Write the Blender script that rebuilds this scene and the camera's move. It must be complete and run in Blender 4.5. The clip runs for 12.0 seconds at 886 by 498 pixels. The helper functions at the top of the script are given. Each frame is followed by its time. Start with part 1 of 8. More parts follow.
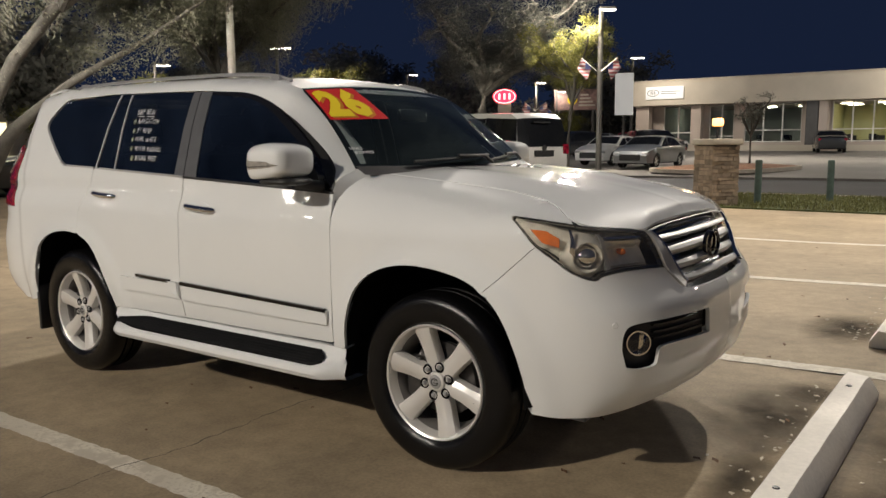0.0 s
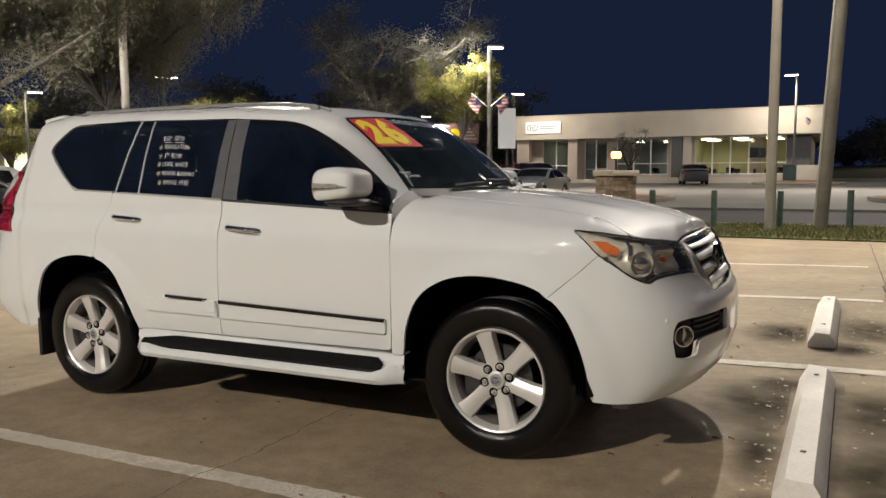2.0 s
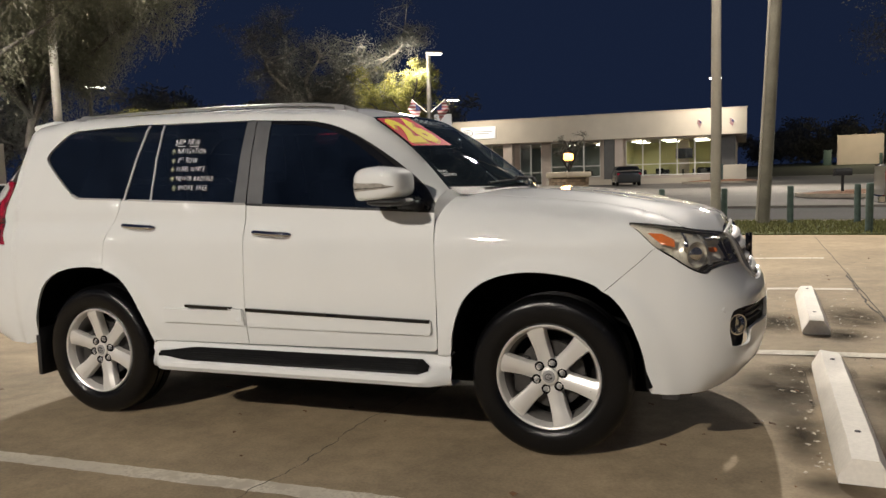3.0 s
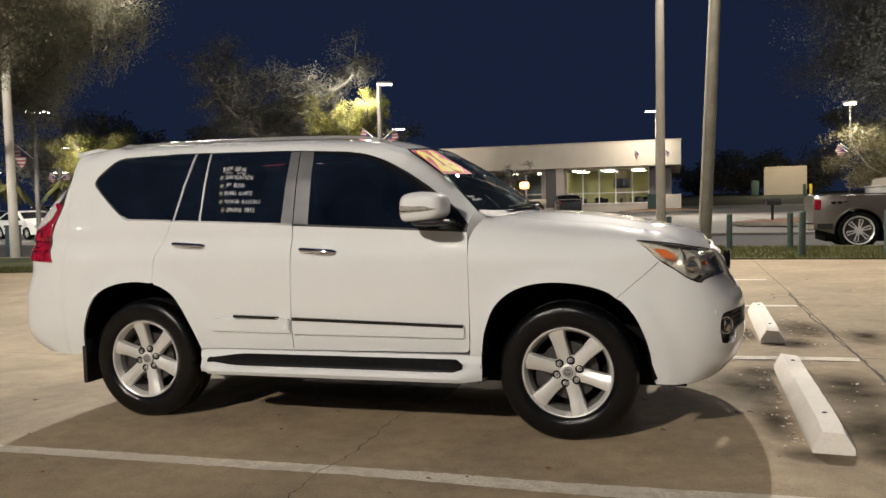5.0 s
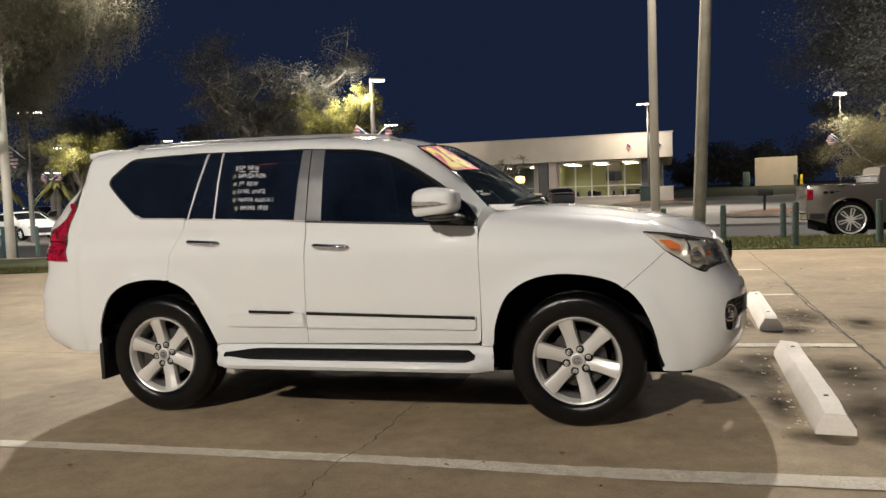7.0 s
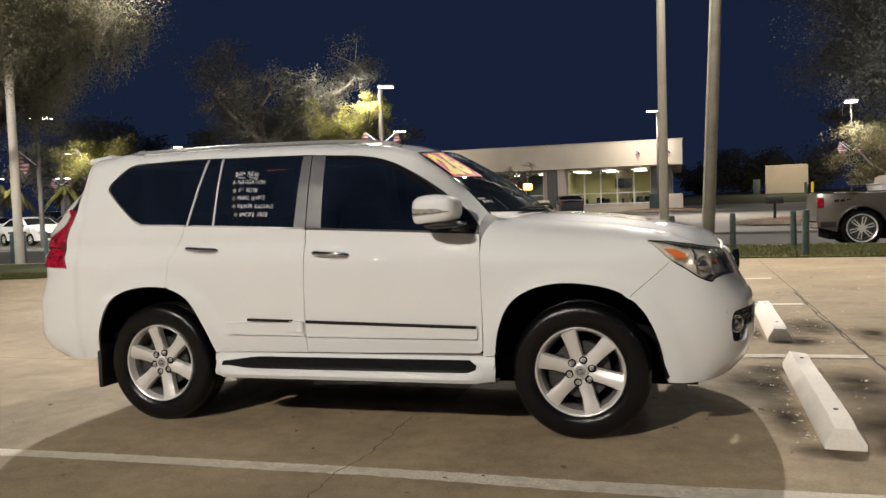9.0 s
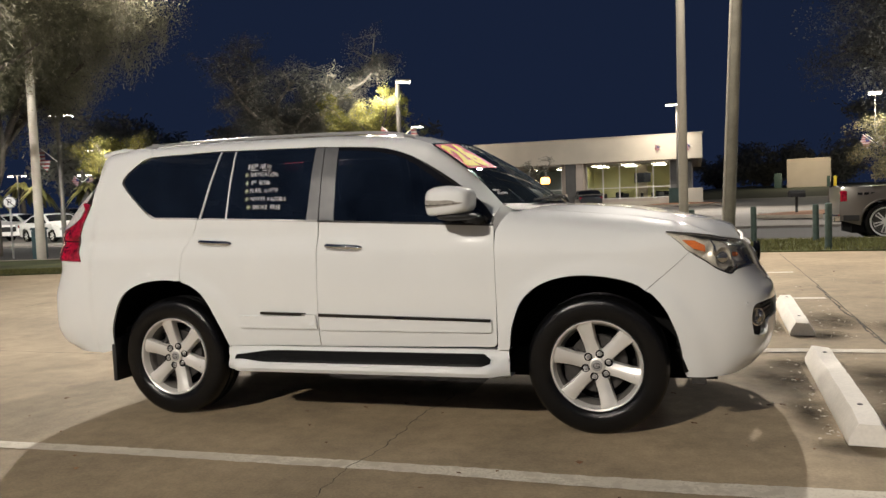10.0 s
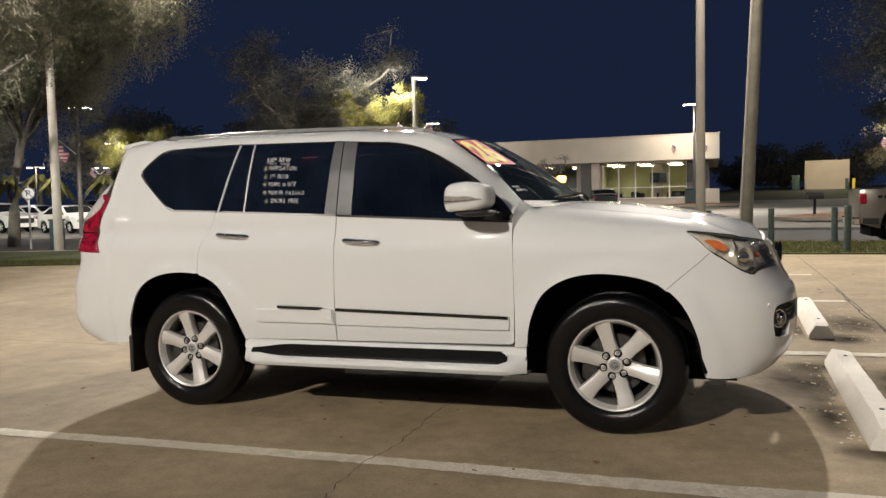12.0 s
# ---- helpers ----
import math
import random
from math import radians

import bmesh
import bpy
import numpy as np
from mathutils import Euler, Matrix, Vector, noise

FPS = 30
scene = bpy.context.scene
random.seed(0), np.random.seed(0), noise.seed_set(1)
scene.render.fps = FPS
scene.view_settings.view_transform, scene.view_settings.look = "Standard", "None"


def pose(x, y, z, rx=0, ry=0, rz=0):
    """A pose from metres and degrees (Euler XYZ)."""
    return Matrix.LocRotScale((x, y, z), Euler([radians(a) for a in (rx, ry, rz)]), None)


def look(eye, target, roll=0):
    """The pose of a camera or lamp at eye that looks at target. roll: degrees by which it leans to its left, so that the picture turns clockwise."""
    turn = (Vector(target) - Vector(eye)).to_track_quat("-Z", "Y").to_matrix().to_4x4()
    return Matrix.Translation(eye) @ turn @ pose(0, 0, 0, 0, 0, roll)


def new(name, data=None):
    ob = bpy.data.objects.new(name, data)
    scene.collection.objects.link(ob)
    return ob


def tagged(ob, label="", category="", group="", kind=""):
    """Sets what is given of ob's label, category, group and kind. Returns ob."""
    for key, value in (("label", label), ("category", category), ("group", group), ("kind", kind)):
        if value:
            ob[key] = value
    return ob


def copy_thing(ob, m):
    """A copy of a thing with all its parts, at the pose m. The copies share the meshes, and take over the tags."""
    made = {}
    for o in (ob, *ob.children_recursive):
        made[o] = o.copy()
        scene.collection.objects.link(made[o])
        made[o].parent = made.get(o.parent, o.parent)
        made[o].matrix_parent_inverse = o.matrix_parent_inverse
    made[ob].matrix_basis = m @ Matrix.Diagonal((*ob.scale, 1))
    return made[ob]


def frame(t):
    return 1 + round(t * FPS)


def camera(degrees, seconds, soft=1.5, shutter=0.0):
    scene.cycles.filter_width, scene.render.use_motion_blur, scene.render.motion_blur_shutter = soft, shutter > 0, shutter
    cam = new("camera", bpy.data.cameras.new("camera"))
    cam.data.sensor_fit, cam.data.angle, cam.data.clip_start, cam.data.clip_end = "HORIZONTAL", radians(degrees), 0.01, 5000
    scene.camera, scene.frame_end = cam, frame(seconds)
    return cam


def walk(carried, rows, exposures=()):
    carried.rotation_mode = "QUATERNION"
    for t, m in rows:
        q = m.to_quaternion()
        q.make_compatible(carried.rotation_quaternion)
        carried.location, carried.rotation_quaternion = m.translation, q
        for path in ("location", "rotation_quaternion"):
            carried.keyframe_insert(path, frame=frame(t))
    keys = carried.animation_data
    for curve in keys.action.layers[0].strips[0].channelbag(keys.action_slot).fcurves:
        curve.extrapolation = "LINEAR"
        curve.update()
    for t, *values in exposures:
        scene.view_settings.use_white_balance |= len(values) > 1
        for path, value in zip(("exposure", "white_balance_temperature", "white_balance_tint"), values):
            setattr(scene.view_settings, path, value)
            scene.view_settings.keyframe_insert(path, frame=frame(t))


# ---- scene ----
cam = camera(59.6, 12.0)
PATH = [
    (0, (1.907, -3.506, 1.398), (0.758, -1.892, 1.122), -0.5),
    (0.5, (1.946, -3.754, 1.423), (0.845, -2.104, 1.167), 0.1),
    (1, (1.861, -4.012, 1.404), (0.812, -2.325, 1.172), 0.4),
    (1.5, (1.663, -4.164, 1.371), (0.661, -2.445, 1.166), 0.6),
    (2, (1.394, -4.28, 1.365), (0.511, -2.496, 1.169), -0.3),
    (2.5, (1.159, -4.447, 1.35), (0.382, -2.616, 1.143), -0.9),
    (3, (0.865, -4.466, 1.328), (0.141, -2.61, 1.147), -1.6),
    (3.2, (0.751, -4.477, 1.348), (0.057, -2.609, 1.175), -1.7),
    (4.8, (0.572, -5.123, 1.311), (0.001, -3.209, 1.203), -1.2),
    (5, (0.579, -5.203, 1.318), (0.004, -3.291, 1.205), -1.3),
    (5.5, (0.546, -5.383, 1.319), (-0.029, -3.472, 1.198), -1.6),
    (6, (0.532, -5.425, 1.32), (-0.044, -3.514, 1.193), -2.0),
    (6.5, (0.526, -5.389, 1.315), (-0.042, -3.476, 1.18), -2.1),
    (7, (0.509, -5.353, 1.321), (-0.048, -3.436, 1.195), -2.1),
    (9, (0.532, -5.264, 1.323), (-0.047, -3.352, 1.215), -1.9),
    (9.5, (0.537, -5.217, 1.314), (-0.062, -3.313, 1.199), -2.0),
    (10, (0.538, -5.199, 1.3), (-0.086, -3.302, 1.182), -2.1),
    (10.5, (0.522, -5.184, 1.297), (-0.12, -3.293, 1.175), -2.0),
    (11, (0.518, -5.186, 1.298), (-0.136, -3.3, 1.177), -1.9),
    (11.5, (0.511, -5.19, 1.294), (-0.145, -3.304, 1.173), -1.7),
    (12, (0.506, -5.187, 1.293), (-0.151, -3.302, 1.169), -1.3),
]
walk(cam, [(t, look(eye, target, roll)) for t, eye, target, roll in PATH], [(0, -0.10), (2, -0.04), (5, 0.05), (12, 0.05)])

# ---- world, lamps ----
world = bpy.data.worlds.new("night_sky")
scene.world = world
world.use_nodes = True
wn = world.node_tree.nodes
wn["Background"].inputs[0].default_value = (0.0082, 0.0140, 0.0350, 1)
wn["Background"].inputs[1].default_value = 1.0


def lamp_light(name, place, aim, power, size=0.6, colour=(1.0, 0.905, 0.795), spread=180):
    data = bpy.data.lights.new(name, "AREA")
    data.shape, data.size, data.energy, data.color = "DISK", size, power, colour
    data.spread = radians(spread)
    ob = new(name, data)
    ob.matrix_world = look(place, aim)
    return ob


# lamps of the lot behind the camera, those of the poles that are seen, and added fills
lamp_light("lot_and_fill_light", (-5.6, -15.5, 9.2), (-1.2, 0, 0.5), 2250, 0.5)
# the next three are added fills that belong to no lamp
lamp_light("lot_and_fill_light", (-9.5, -2.0, 9.0), (-9.7, -1.0, 0), 40, 0.6, spread=85)
lamp_light("lot_and_fill_light", (10.5, -19.0, 8.4), (1, 1, 0.5), 70)
lamp_light("lot_and_fill_light", (15.0, -7.0, 9.0), (1, 0, 0.5), 80, 0.6)
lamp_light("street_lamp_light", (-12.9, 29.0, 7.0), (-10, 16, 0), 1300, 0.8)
lamp_light("lot_and_fill_light", (-16.5, 17.8, 10.5), (-3, 0, 0), 1200, 0.2, spread=95)
lamp_light("lot_and_fill_light", (-20.2, 53.6, 7.0), (-18, 57, 2.5), 330, 0.8)
lamp_light("lot_and_fill_light", (-1.4, 54.2, 7.2), (-1.8, 57, 3), 400, 0.8)
# added fill over the forecourt, where no pole stands
lamp_light("lot_and_fill_light", (-10.0, 42.0, 9.0), (-9, 42, 0), 1000, 0.8, spread=125)
lamp_light("lot_and_fill_light", (-29.2, 26.8, 6.0), (-32, 31, 1), 700, 0.8)
lamp_light("lot_and_fill_light", (0.5, 13.9, 10.2), (1.2, 4, 0), 1900, 0.2)
# added fill for the truck and the road, without a pole
lamp_light("lot_and_fill_light", (12, 23, 9.0), (9, 22, 0), 900, 0.8, spread=130)
# two added fills that only brighten the oaks, from no known lamp
lamp_light("lot_and_fill_light", (-14, -14, 8.6), (-20.5, 9, 10.5), 3900, 0.8, (1.0, 0.96, 0.90), 48)
lamp_light("lot_and_fill_light", (21, 15, 9.0), (16, 43, 9), 1250, 0.8, (0.92, 0.95, 1.0), 70)


def bulb_light(name, place, power, radius=0.08, colour=(1.0, 0.93, 0.82)):
    data = bpy.data.lights.new(name, "POINT")
    data.energy, data.color, data.shadow_soft_size = power, colour, radius
    ob = new(name, data)
    ob.location = place
    return ob


bulb_light("street_lamp_light", (-13.9, 28.5, 6.8), 1400)
bulb_light("lot_and_fill_light", (-18.3, 13.3, 10.7), 320)
bulb_light("lot_and_fill_light", (8.1, 33.2, 5.0), 480)
# added fill that brightens the far lot, without a pole
lamp_light("lot_and_fill_light", (1.5, 47.0, 8.5), (4, 41, 0), 1000, 0.8, spread=120)
# added fill that brightens the pale enclosure wall
bulb_light("lot_and_fill_light", (12.0, 82.0, 6.5), 1700, colour=(1.0, 0.88, 0.6))
# set well off the two-headed lamp, close to the tree it brightens
bulb_light("lot_and_fill_light", (-30.6, 29.6, 4.8), 240)
bulb_light("lot_and_fill_light", (-26.8, 48.6, 5.2), 260)
bulb_light("lot_and_fill_light", (-32.0, 62.4, 5.6), 260)
bulb_light("lot_and_fill_light", (-39.4, 24.0, 5.2), 260)
bulb_light("lot_and_fill_light", (-37.2, 17.6, 3.2), 200)
bulb_light("lot_and_fill_light", (-53.6, 45.2, 4.6), 320)


# ---- materials ----
def material(name, base=(0.5, 0.5, 0.5), rough=0.5, metal=0.0, coat=0.0, spec=0.5, noise_amt=0.0, noise_scale=5.0,
             fine=0.0, fine_scale=80.0, bump=0.0, bump_scale=60.0, trans=0.0, emit=None, power=0.0, alpha=1.0, vary=0.0, sheen=0.0):
    """A node material with variation at two scales and fine relief."""
    m = bpy.data.materials.new(name)
    m.use_nodes = True
    nt = m.node_tree
    p = nt.nodes["Principled BSDF"]
    p.inputs["Roughness"].default_value = rough
    p.inputs["Metallic"].default_value = metal
    p.inputs["Specular IOR Level"].default_value = spec
    p.inputs["Coat Weight"].default_value = coat
    p.inputs["Coat Roughness"].default_value = 0.03
    p.inputs["Transmission Weight"].default_value = trans
    p.inputs["Alpha"].default_value = alpha
    p.inputs["Base Color"].default_value = (*base, 1)
    if emit:
        p.inputs["Emission Color"].default_value = (*emit, 1)
        p.inputs["Emission Strength"].default_value = power
    co = nt.nodes.new("ShaderNodeTexCoord")
    last = None
    for amt, scale, det in ((noise_amt, noise_scale, 6), (fine, fine_scale, 3)):
        if amt <= 0:
            continue
        n = nt.nodes.new("ShaderNodeTexNoise")
        n.inputs["Scale"].default_value, n.inputs["Detail"].default_value = scale, det
        nt.links.new(co.outputs["Object"], n.inputs["Vector"])
        r = nt.nodes.new("ShaderNodeMapRange")
        r.inputs["From Min"].default_value, r.inputs["From Max"].default_value = 0.3, 0.7
        r.inputs["To Min"].default_value, r.inputs["To Max"].default_value = 1 - amt, 1 + amt
        nt.links.new(n.outputs["Fac"], r.inputs["Value"])
        mix = nt.nodes.new("ShaderNodeVectorMath")
        mix.operation = "SCALE"
        if last is None:
            mix.inputs[0].default_value = base
        else:
            nt.links.new(last, mix.inputs[0])
        nt.links.new(r.outputs["Result"], mix.inputs["Scale"])
        last = mix.outputs[0]
    if vary > 0:
        info = nt.nodes.new("ShaderNodeObjectInfo")
        geo = nt.nodes.new("ShaderNodeNewGeometry")
        add = nt.nodes.new("ShaderNodeMath")
        add.operation = "ADD"
        nt.links.new(info.outputs["Random"], add.inputs[0])
        nt.links.new(geo.outputs["Random Per Island"], add.inputs[1])
        frac = nt.nodes.new("ShaderNodeMath")
        frac.operation = "FRACT"
        nt.links.new(add.outputs[0], frac.inputs[0])
        r = nt.nodes.new("ShaderNodeMapRange")
        r.inputs["To Min"].default_value, r.inputs["To Max"].default_value = 1 - vary, 1 + vary
        nt.links.new(frac.outputs[0], r.inputs["Value"])
        mix = nt.nodes.new("ShaderNodeVectorMath")
        mix.operation = "SCALE"
        if last is None:
            mix.inputs[0].default_value = base
        else:
            nt.links.new(last, mix.inputs[0])
        nt.links.new(r.outputs["Result"], mix.inputs["Scale"])
        last = mix.outputs[0]
    if last is not None:
        nt.links.new(last, p.inputs["Base Color"])
    if bump > 0:
        n = nt.nodes.new("ShaderNodeTexNoise")
        n.inputs["Scale"].default_value, n.inputs["Detail"].default_value = bump_scale, 4
        nt.links.new(co.outputs["Object"], n.inputs["Vector"])
        b = nt.nodes.new("ShaderNodeBump")
        b.inputs["Strength"].default_value, b.inputs["Distance"].default_value = bump, 0.01
        nt.links.new(n.outputs["Fac"], b.inputs["Height"])
        nt.links.new(b.outputs[0], p.inputs["Normal"])
    return m


PEARL = material("pearl_white_paint", (0.725, 0.740, 0.732), 0.48, spec=0.14, coat=1.0, noise_amt=0.015, noise_scale=3, fine=0.01, fine_scale=300)


def thin_glass(name, tint, rough=0.0, ior=1.5, film_amt=0.0, film_colour=(0.16, 0.26, 0.50)):
    """A thin pane: tinted light goes straight through, Fresnel gloss lies on top."""
    m = bpy.data.materials.new(name)
    m.use_nodes = True
    nt = m.node_tree
    nt.nodes.remove(nt.nodes["Principled BSDF"])
    clear = nt.nodes.new("ShaderNodeBsdfTransparent")
    clear.inputs[0].default_value = (*tint, 1)
    gloss = nt.nodes.new("ShaderNodeBsdfGlossy")
    gloss.inputs["Roughness"].default_value = rough
    edge = nt.nodes.new("ShaderNodeLayerWeight")
    edge.inputs["Blend"].default_value = 0.5
    power = nt.nodes.new("ShaderNodeMath")
    power.operation = "POWER"
    power.inputs[1].default_value = 5.0
    nt.links.new(edge.outputs["Facing"], power.inputs[0])
    fres = nt.nodes.new("ShaderNodeMapRange")
    fres.inputs["To Min"].default_value = ((ior - 1) / (ior + 1)) ** 2 * 1.5
    nt.links.new(power.outputs[0], fres.inputs["Value"])
    mix = nt.nodes.new("ShaderNodeMixShader")
    nt.links.new(fres.outputs["Result"], mix.inputs[0])
    nt.links.new(clear.outputs[0], mix.inputs[1])
    nt.links.new(gloss.outputs[0], mix.inputs[2])
    last = mix.outputs[0]
    if film_amt:
        film = nt.nodes.new("ShaderNodeBsdfDiffuse")
        film.inputs[0].default_value = (*film_colour, 1)
        n = nt.nodes.new("ShaderNodeTexNoise")
        n.inputs["Scale"].default_value, n.inputs["Detail"].default_value = 3.0, 5
        co = nt.nodes.new("ShaderNodeTexCoord")
        nt.links.new(co.outputs["Object"], n.inputs["Vector"])
        r = nt.nodes.new("ShaderNodeMapRange")
        r.inputs["From Min"].default_value, r.inputs["From Max"].default_value = 0.3, 0.7
        r.inputs["To Min"].default_value, r.inputs["To Max"].default_value = 0.5 * film_amt, 1.5 * film_amt
        nt.links.new(n.outputs["Fac"], r.inputs["Value"])
        veil = nt.nodes.new("ShaderNodeMixShader")
        nt.links.new(r.outputs["Result"], veil.inputs[0])
        nt.links.new(last, veil.inputs[1])
        nt.links.new(film.outputs[0], veil.inputs[2])
        last = veil.outputs[0]
    nt.links.new(last, nt.nodes["Material Output"].inputs[0])
    return m


# tinted film on the side glass and windscreen stands in for their reflections
TINT = thin_glass("tinted_glass", (0.035, 0.038, 0.045), 0.01, film_amt=0.032)
SCREEN_GLASS = thin_glass("windscreen_glass", (0.42, 0.47, 0.46), 0.0, film_amt=0.045, film_colour=(0.30, 0.40, 0.40))
CLEAR = thin_glass("clear_lens", (0.93, 0.92, 0.88), 0.03)
HAZED = thin_glass("hazed_lens", (0.93, 0.92, 0.88), 0.03, film_amt=0.04, film_colour=(0.78, 0.72, 0.60))
WINDOW_TRIM = material("window_trim_metal", (0.66, 0.66, 0.66), 0.28, metal=0.6)
STRIP = material("dark_bright_strip", (0.045, 0.045, 0.047), 0.07, metal=0.9)
CHROME = material("chrome", (0.75, 0.75, 0.76), 0.08, metal=1.0)
SATIN = material("satin_chrome", (0.40, 0.40, 0.40), 0.48, metal=0.5, fine=0.03)
BOWL = material("headlamp_bowl", (0.80, 0.77, 0.69), 0.30, metal=0.0, spec=0.6, noise_amt=0.25, noise_scale=18)
TREAD = material("black_step_rubber", (0.005, 0.005, 0.0055), 0.5, spec=0.12, noise_amt=0.2, noise_scale=30)
SURROUND = material("dark_satin_chrome", (0.42, 0.41, 0.39), 0.30, metal=0.5)
REFLECT = material("lamp_reflector", (0.80, 0.78, 0.72), 0.26, metal=0.3, noise_amt=0.15, noise_scale=30)
ALLOY = material("silver_alloy", (0.74, 0.725, 0.69), 0.34, metal=0.4, coat=0.0, noise_amt=0.03, noise_scale=9)
BLACK = material("black_plastic", (0.014, 0.014, 0.015), 0.55, noise_amt=0.1, noise_scale=20, bump=0.15, bump_scale=400)
GLOSS = material("gloss_black_trim", (0.010, 0.010, 0.011), 0.12, coat=0.5)
PILLAR = material("grey_pillar_film", (0.095, 0.098, 0.104), 0.30, noise_amt=0.1, noise_scale=14)
RUBBER = material("tyre_rubber", (0.0035, 0.0035, 0.0038), 0.22, spec=0.32, noise_amt=0.25, noise_scale=7, fine=0.1, fine_scale=120, bump=0.15, bump_scale=200)
# inner rim, with the shade behind the spokes put into its colour
BARREL = material("shaded_wheel_barrel", (0.16, 0.15, 0.14), 0.5, metal=0.3, noise_amt=0.2, noise_scale=12)
IRON = material("brake_iron", (0.055, 0.052, 0.05), 0.5, metal=0.5, noise_amt=0.3, noise_scale=30)
CABIN = material("cabin_trim", (0.010, 0.010, 0.010), 0.7, noise_amt=0.15, noise_scale=15)
REDLENS = material("red_lens", (0.30, 0.006, 0.024), 0.14, coat=1.0, noise_amt=0.7, noise_scale=14, fine=0.5, fine_scale=55, bump=0.35, bump_scale=45)
DEEP_RED = material("deep_red_lens", (0.07, 0.003, 0.005), 0.12, coat=1.0)
CLEAR_LAMP = material("clear_lamp_plastic", (0.60, 0.58, 0.56), 0.12, coat=1.0, noise_amt=0.2, noise_scale=40)
SIGNAL = material("signal_lens", (0.30, 0.28, 0.25), 0.35, coat=0.6, noise_amt=0.35, noise_scale=60)
AMBER = material("amber_lens", (0.85, 0.20, 0.03), 0.18, coat=0.6, noise_amt=0.08, noise_scale=60)
UNDER = material("underbody", (0.006, 0.006, 0.006), 0.9, spec=0.1, noise_amt=0.3, noise_scale=10)
CHALK = material("white_marker_ink", (0.95, 0.95, 0.95), 0.7)
CHALK_DIM = material("faint_marker_ink", (0.42, 0.43, 0.45), 0.7)
CHALK_Y = material("yellow_marker_ink", (0.70, 0.75, 0.48), 0.7)
VINYL_R = material("red_vinyl", (0.62, 0.015, 0.02), 0.6, spec=0.12)
VINYL_Y = material("yellow_vinyl", (0.90, 0.68, 0.02), 0.6, spec=0.12)
VINYL_O = material("orange_vinyl", (0.62, 0.22, 0.015), 0.6, spec=0.12)
RAIL = material("dark_silver_rail", (0.34, 0.34, 0.345), 0.30, metal=0.5)


# ---- mesh helpers ----
def part(name, bm, mat, parent=None, label="", smooth=True, **tags):
    """Links a bmesh as one mesh object, under its thing where one is given."""
    me = bpy.data.meshes.new(name)
    bmesh.ops.recalc_face_normals(bm, faces=bm.faces) if len(bm.faces) < 60000 else None
    if smooth:
        for f in bm.faces:
            f.smooth = True
        for e in bm.edges:
            if len(e.link_faces) == 2 and e.calc_face_angle(0) > 0.65:
                e.smooth = False
    bm.to_mesh(me)
    bm.free()
    for one in (mat if isinstance(mat, (list, tuple)) else [mat]):
        me.materials.append(one)
    ob = new(name, me)
    if parent is not None:
        ob.parent = parent
    if label:
        ob["label"] = label
    return tagged(ob, **tags)


def mesh_of(verts, faces):
    bm = bmesh.new()
    vs = [bm.verts.new(v) for v in verts]
    for f in faces:
        try:
            bm.faces.new([vs[i] for i in f])
        except ValueError:
            pass
    return bm


def thing(name, label, category, m=None, group="", kind=""):
    ob = new(name)
    if m is not None:
        ob.matrix_world = m
    return tagged(ob, label, category, group, kind)


def box(bm, x0, x1, y0, y1, z0, z1, m=None):
    c = [(x, y, z) for x in (x0, x1) for y in (y0, y1) for z in (z0, z1)]
    vs = [bm.verts.new(m @ Vector(p) if m else p) for p in c]
    for f in ((0, 1, 3, 2), (4, 6, 7, 5), (0, 4, 5, 1), (2, 3, 7, 6), (0, 2, 6, 4), (1, 5, 7, 3)):
        bm.faces.new([vs[i] for i in f])
    return vs


def rbox(x0, x1, y0, y1, z0, z1, r=0.01, seg=2):
    """A box with rounded edges."""
    bm = bmesh.new()
    box(bm, x0, x1, y0, y1, z0, z1)
    bmesh.ops.bevel(bm, geom=list(bm.edges), offset=r, segments=seg, profile=0.5, affect="EDGES")
    return bm


def tube(bm, pts, rad, n=8, cap=True):
    """A round bar along points; rad is one radius or one for each point."""
    pts = [Vector(p) for p in pts]
    rads = rad if isinstance(rad, (list, tuple)) else [rad] * len(pts)
    rings, up = [], Vector((0.013, 0.031, 1))
    for i, p in enumerate(pts):
        d = (pts[min(i + 1, len(pts) - 1)] - pts[max(i - 1, 0)]).normalized()
        a = d.cross(up)
        a = d.cross(Vector((1, 0.02, 0))) if a.length < 0.1 else a
        a.normalize()
        b = d.cross(a)
        rings.append([bm.verts.new(p + rads[i] * (a * math.cos(6.28318 * k / n) + b * math.sin(6.28318 * k / n))) for k in range(n)])
    for r0, r1 in zip(rings, rings[1:]):
        for k in range(n):
            bm.faces.new((r0[k], r0[(k + 1) % n], r1[(k + 1) % n], r1[k]))
    if cap:
        bm.faces.new(rings[0])
        bm.faces.new(rings[-1])
    return bm


def lathe(prof, n=48, axis="y", m=None):
    """Turns a profile of (radius, along) round the y or z axis."""
    verts, faces = [], []
    k = len(prof)
    for j in range(n):
        a = 2 * math.pi * j / n
        for r, h in prof:
            v = Vector((r * math.cos(a), h, r * math.sin(a))) if axis == "y" else Vector((r * math.cos(a), r * math.sin(a), h))
            verts.append(m @ v if m else v)
    for j in range(n):
        for i in range(k - 1):
            faces.append((j * k + i, j * k + i + 1, ((j + 1) % n) * k + i + 1, ((j + 1) % n) * k + i))
    return mesh_of(verts, faces)


def interp(x, table):
    xs, ys = zip(*table)
    return float(np.interp(x, xs, ys))


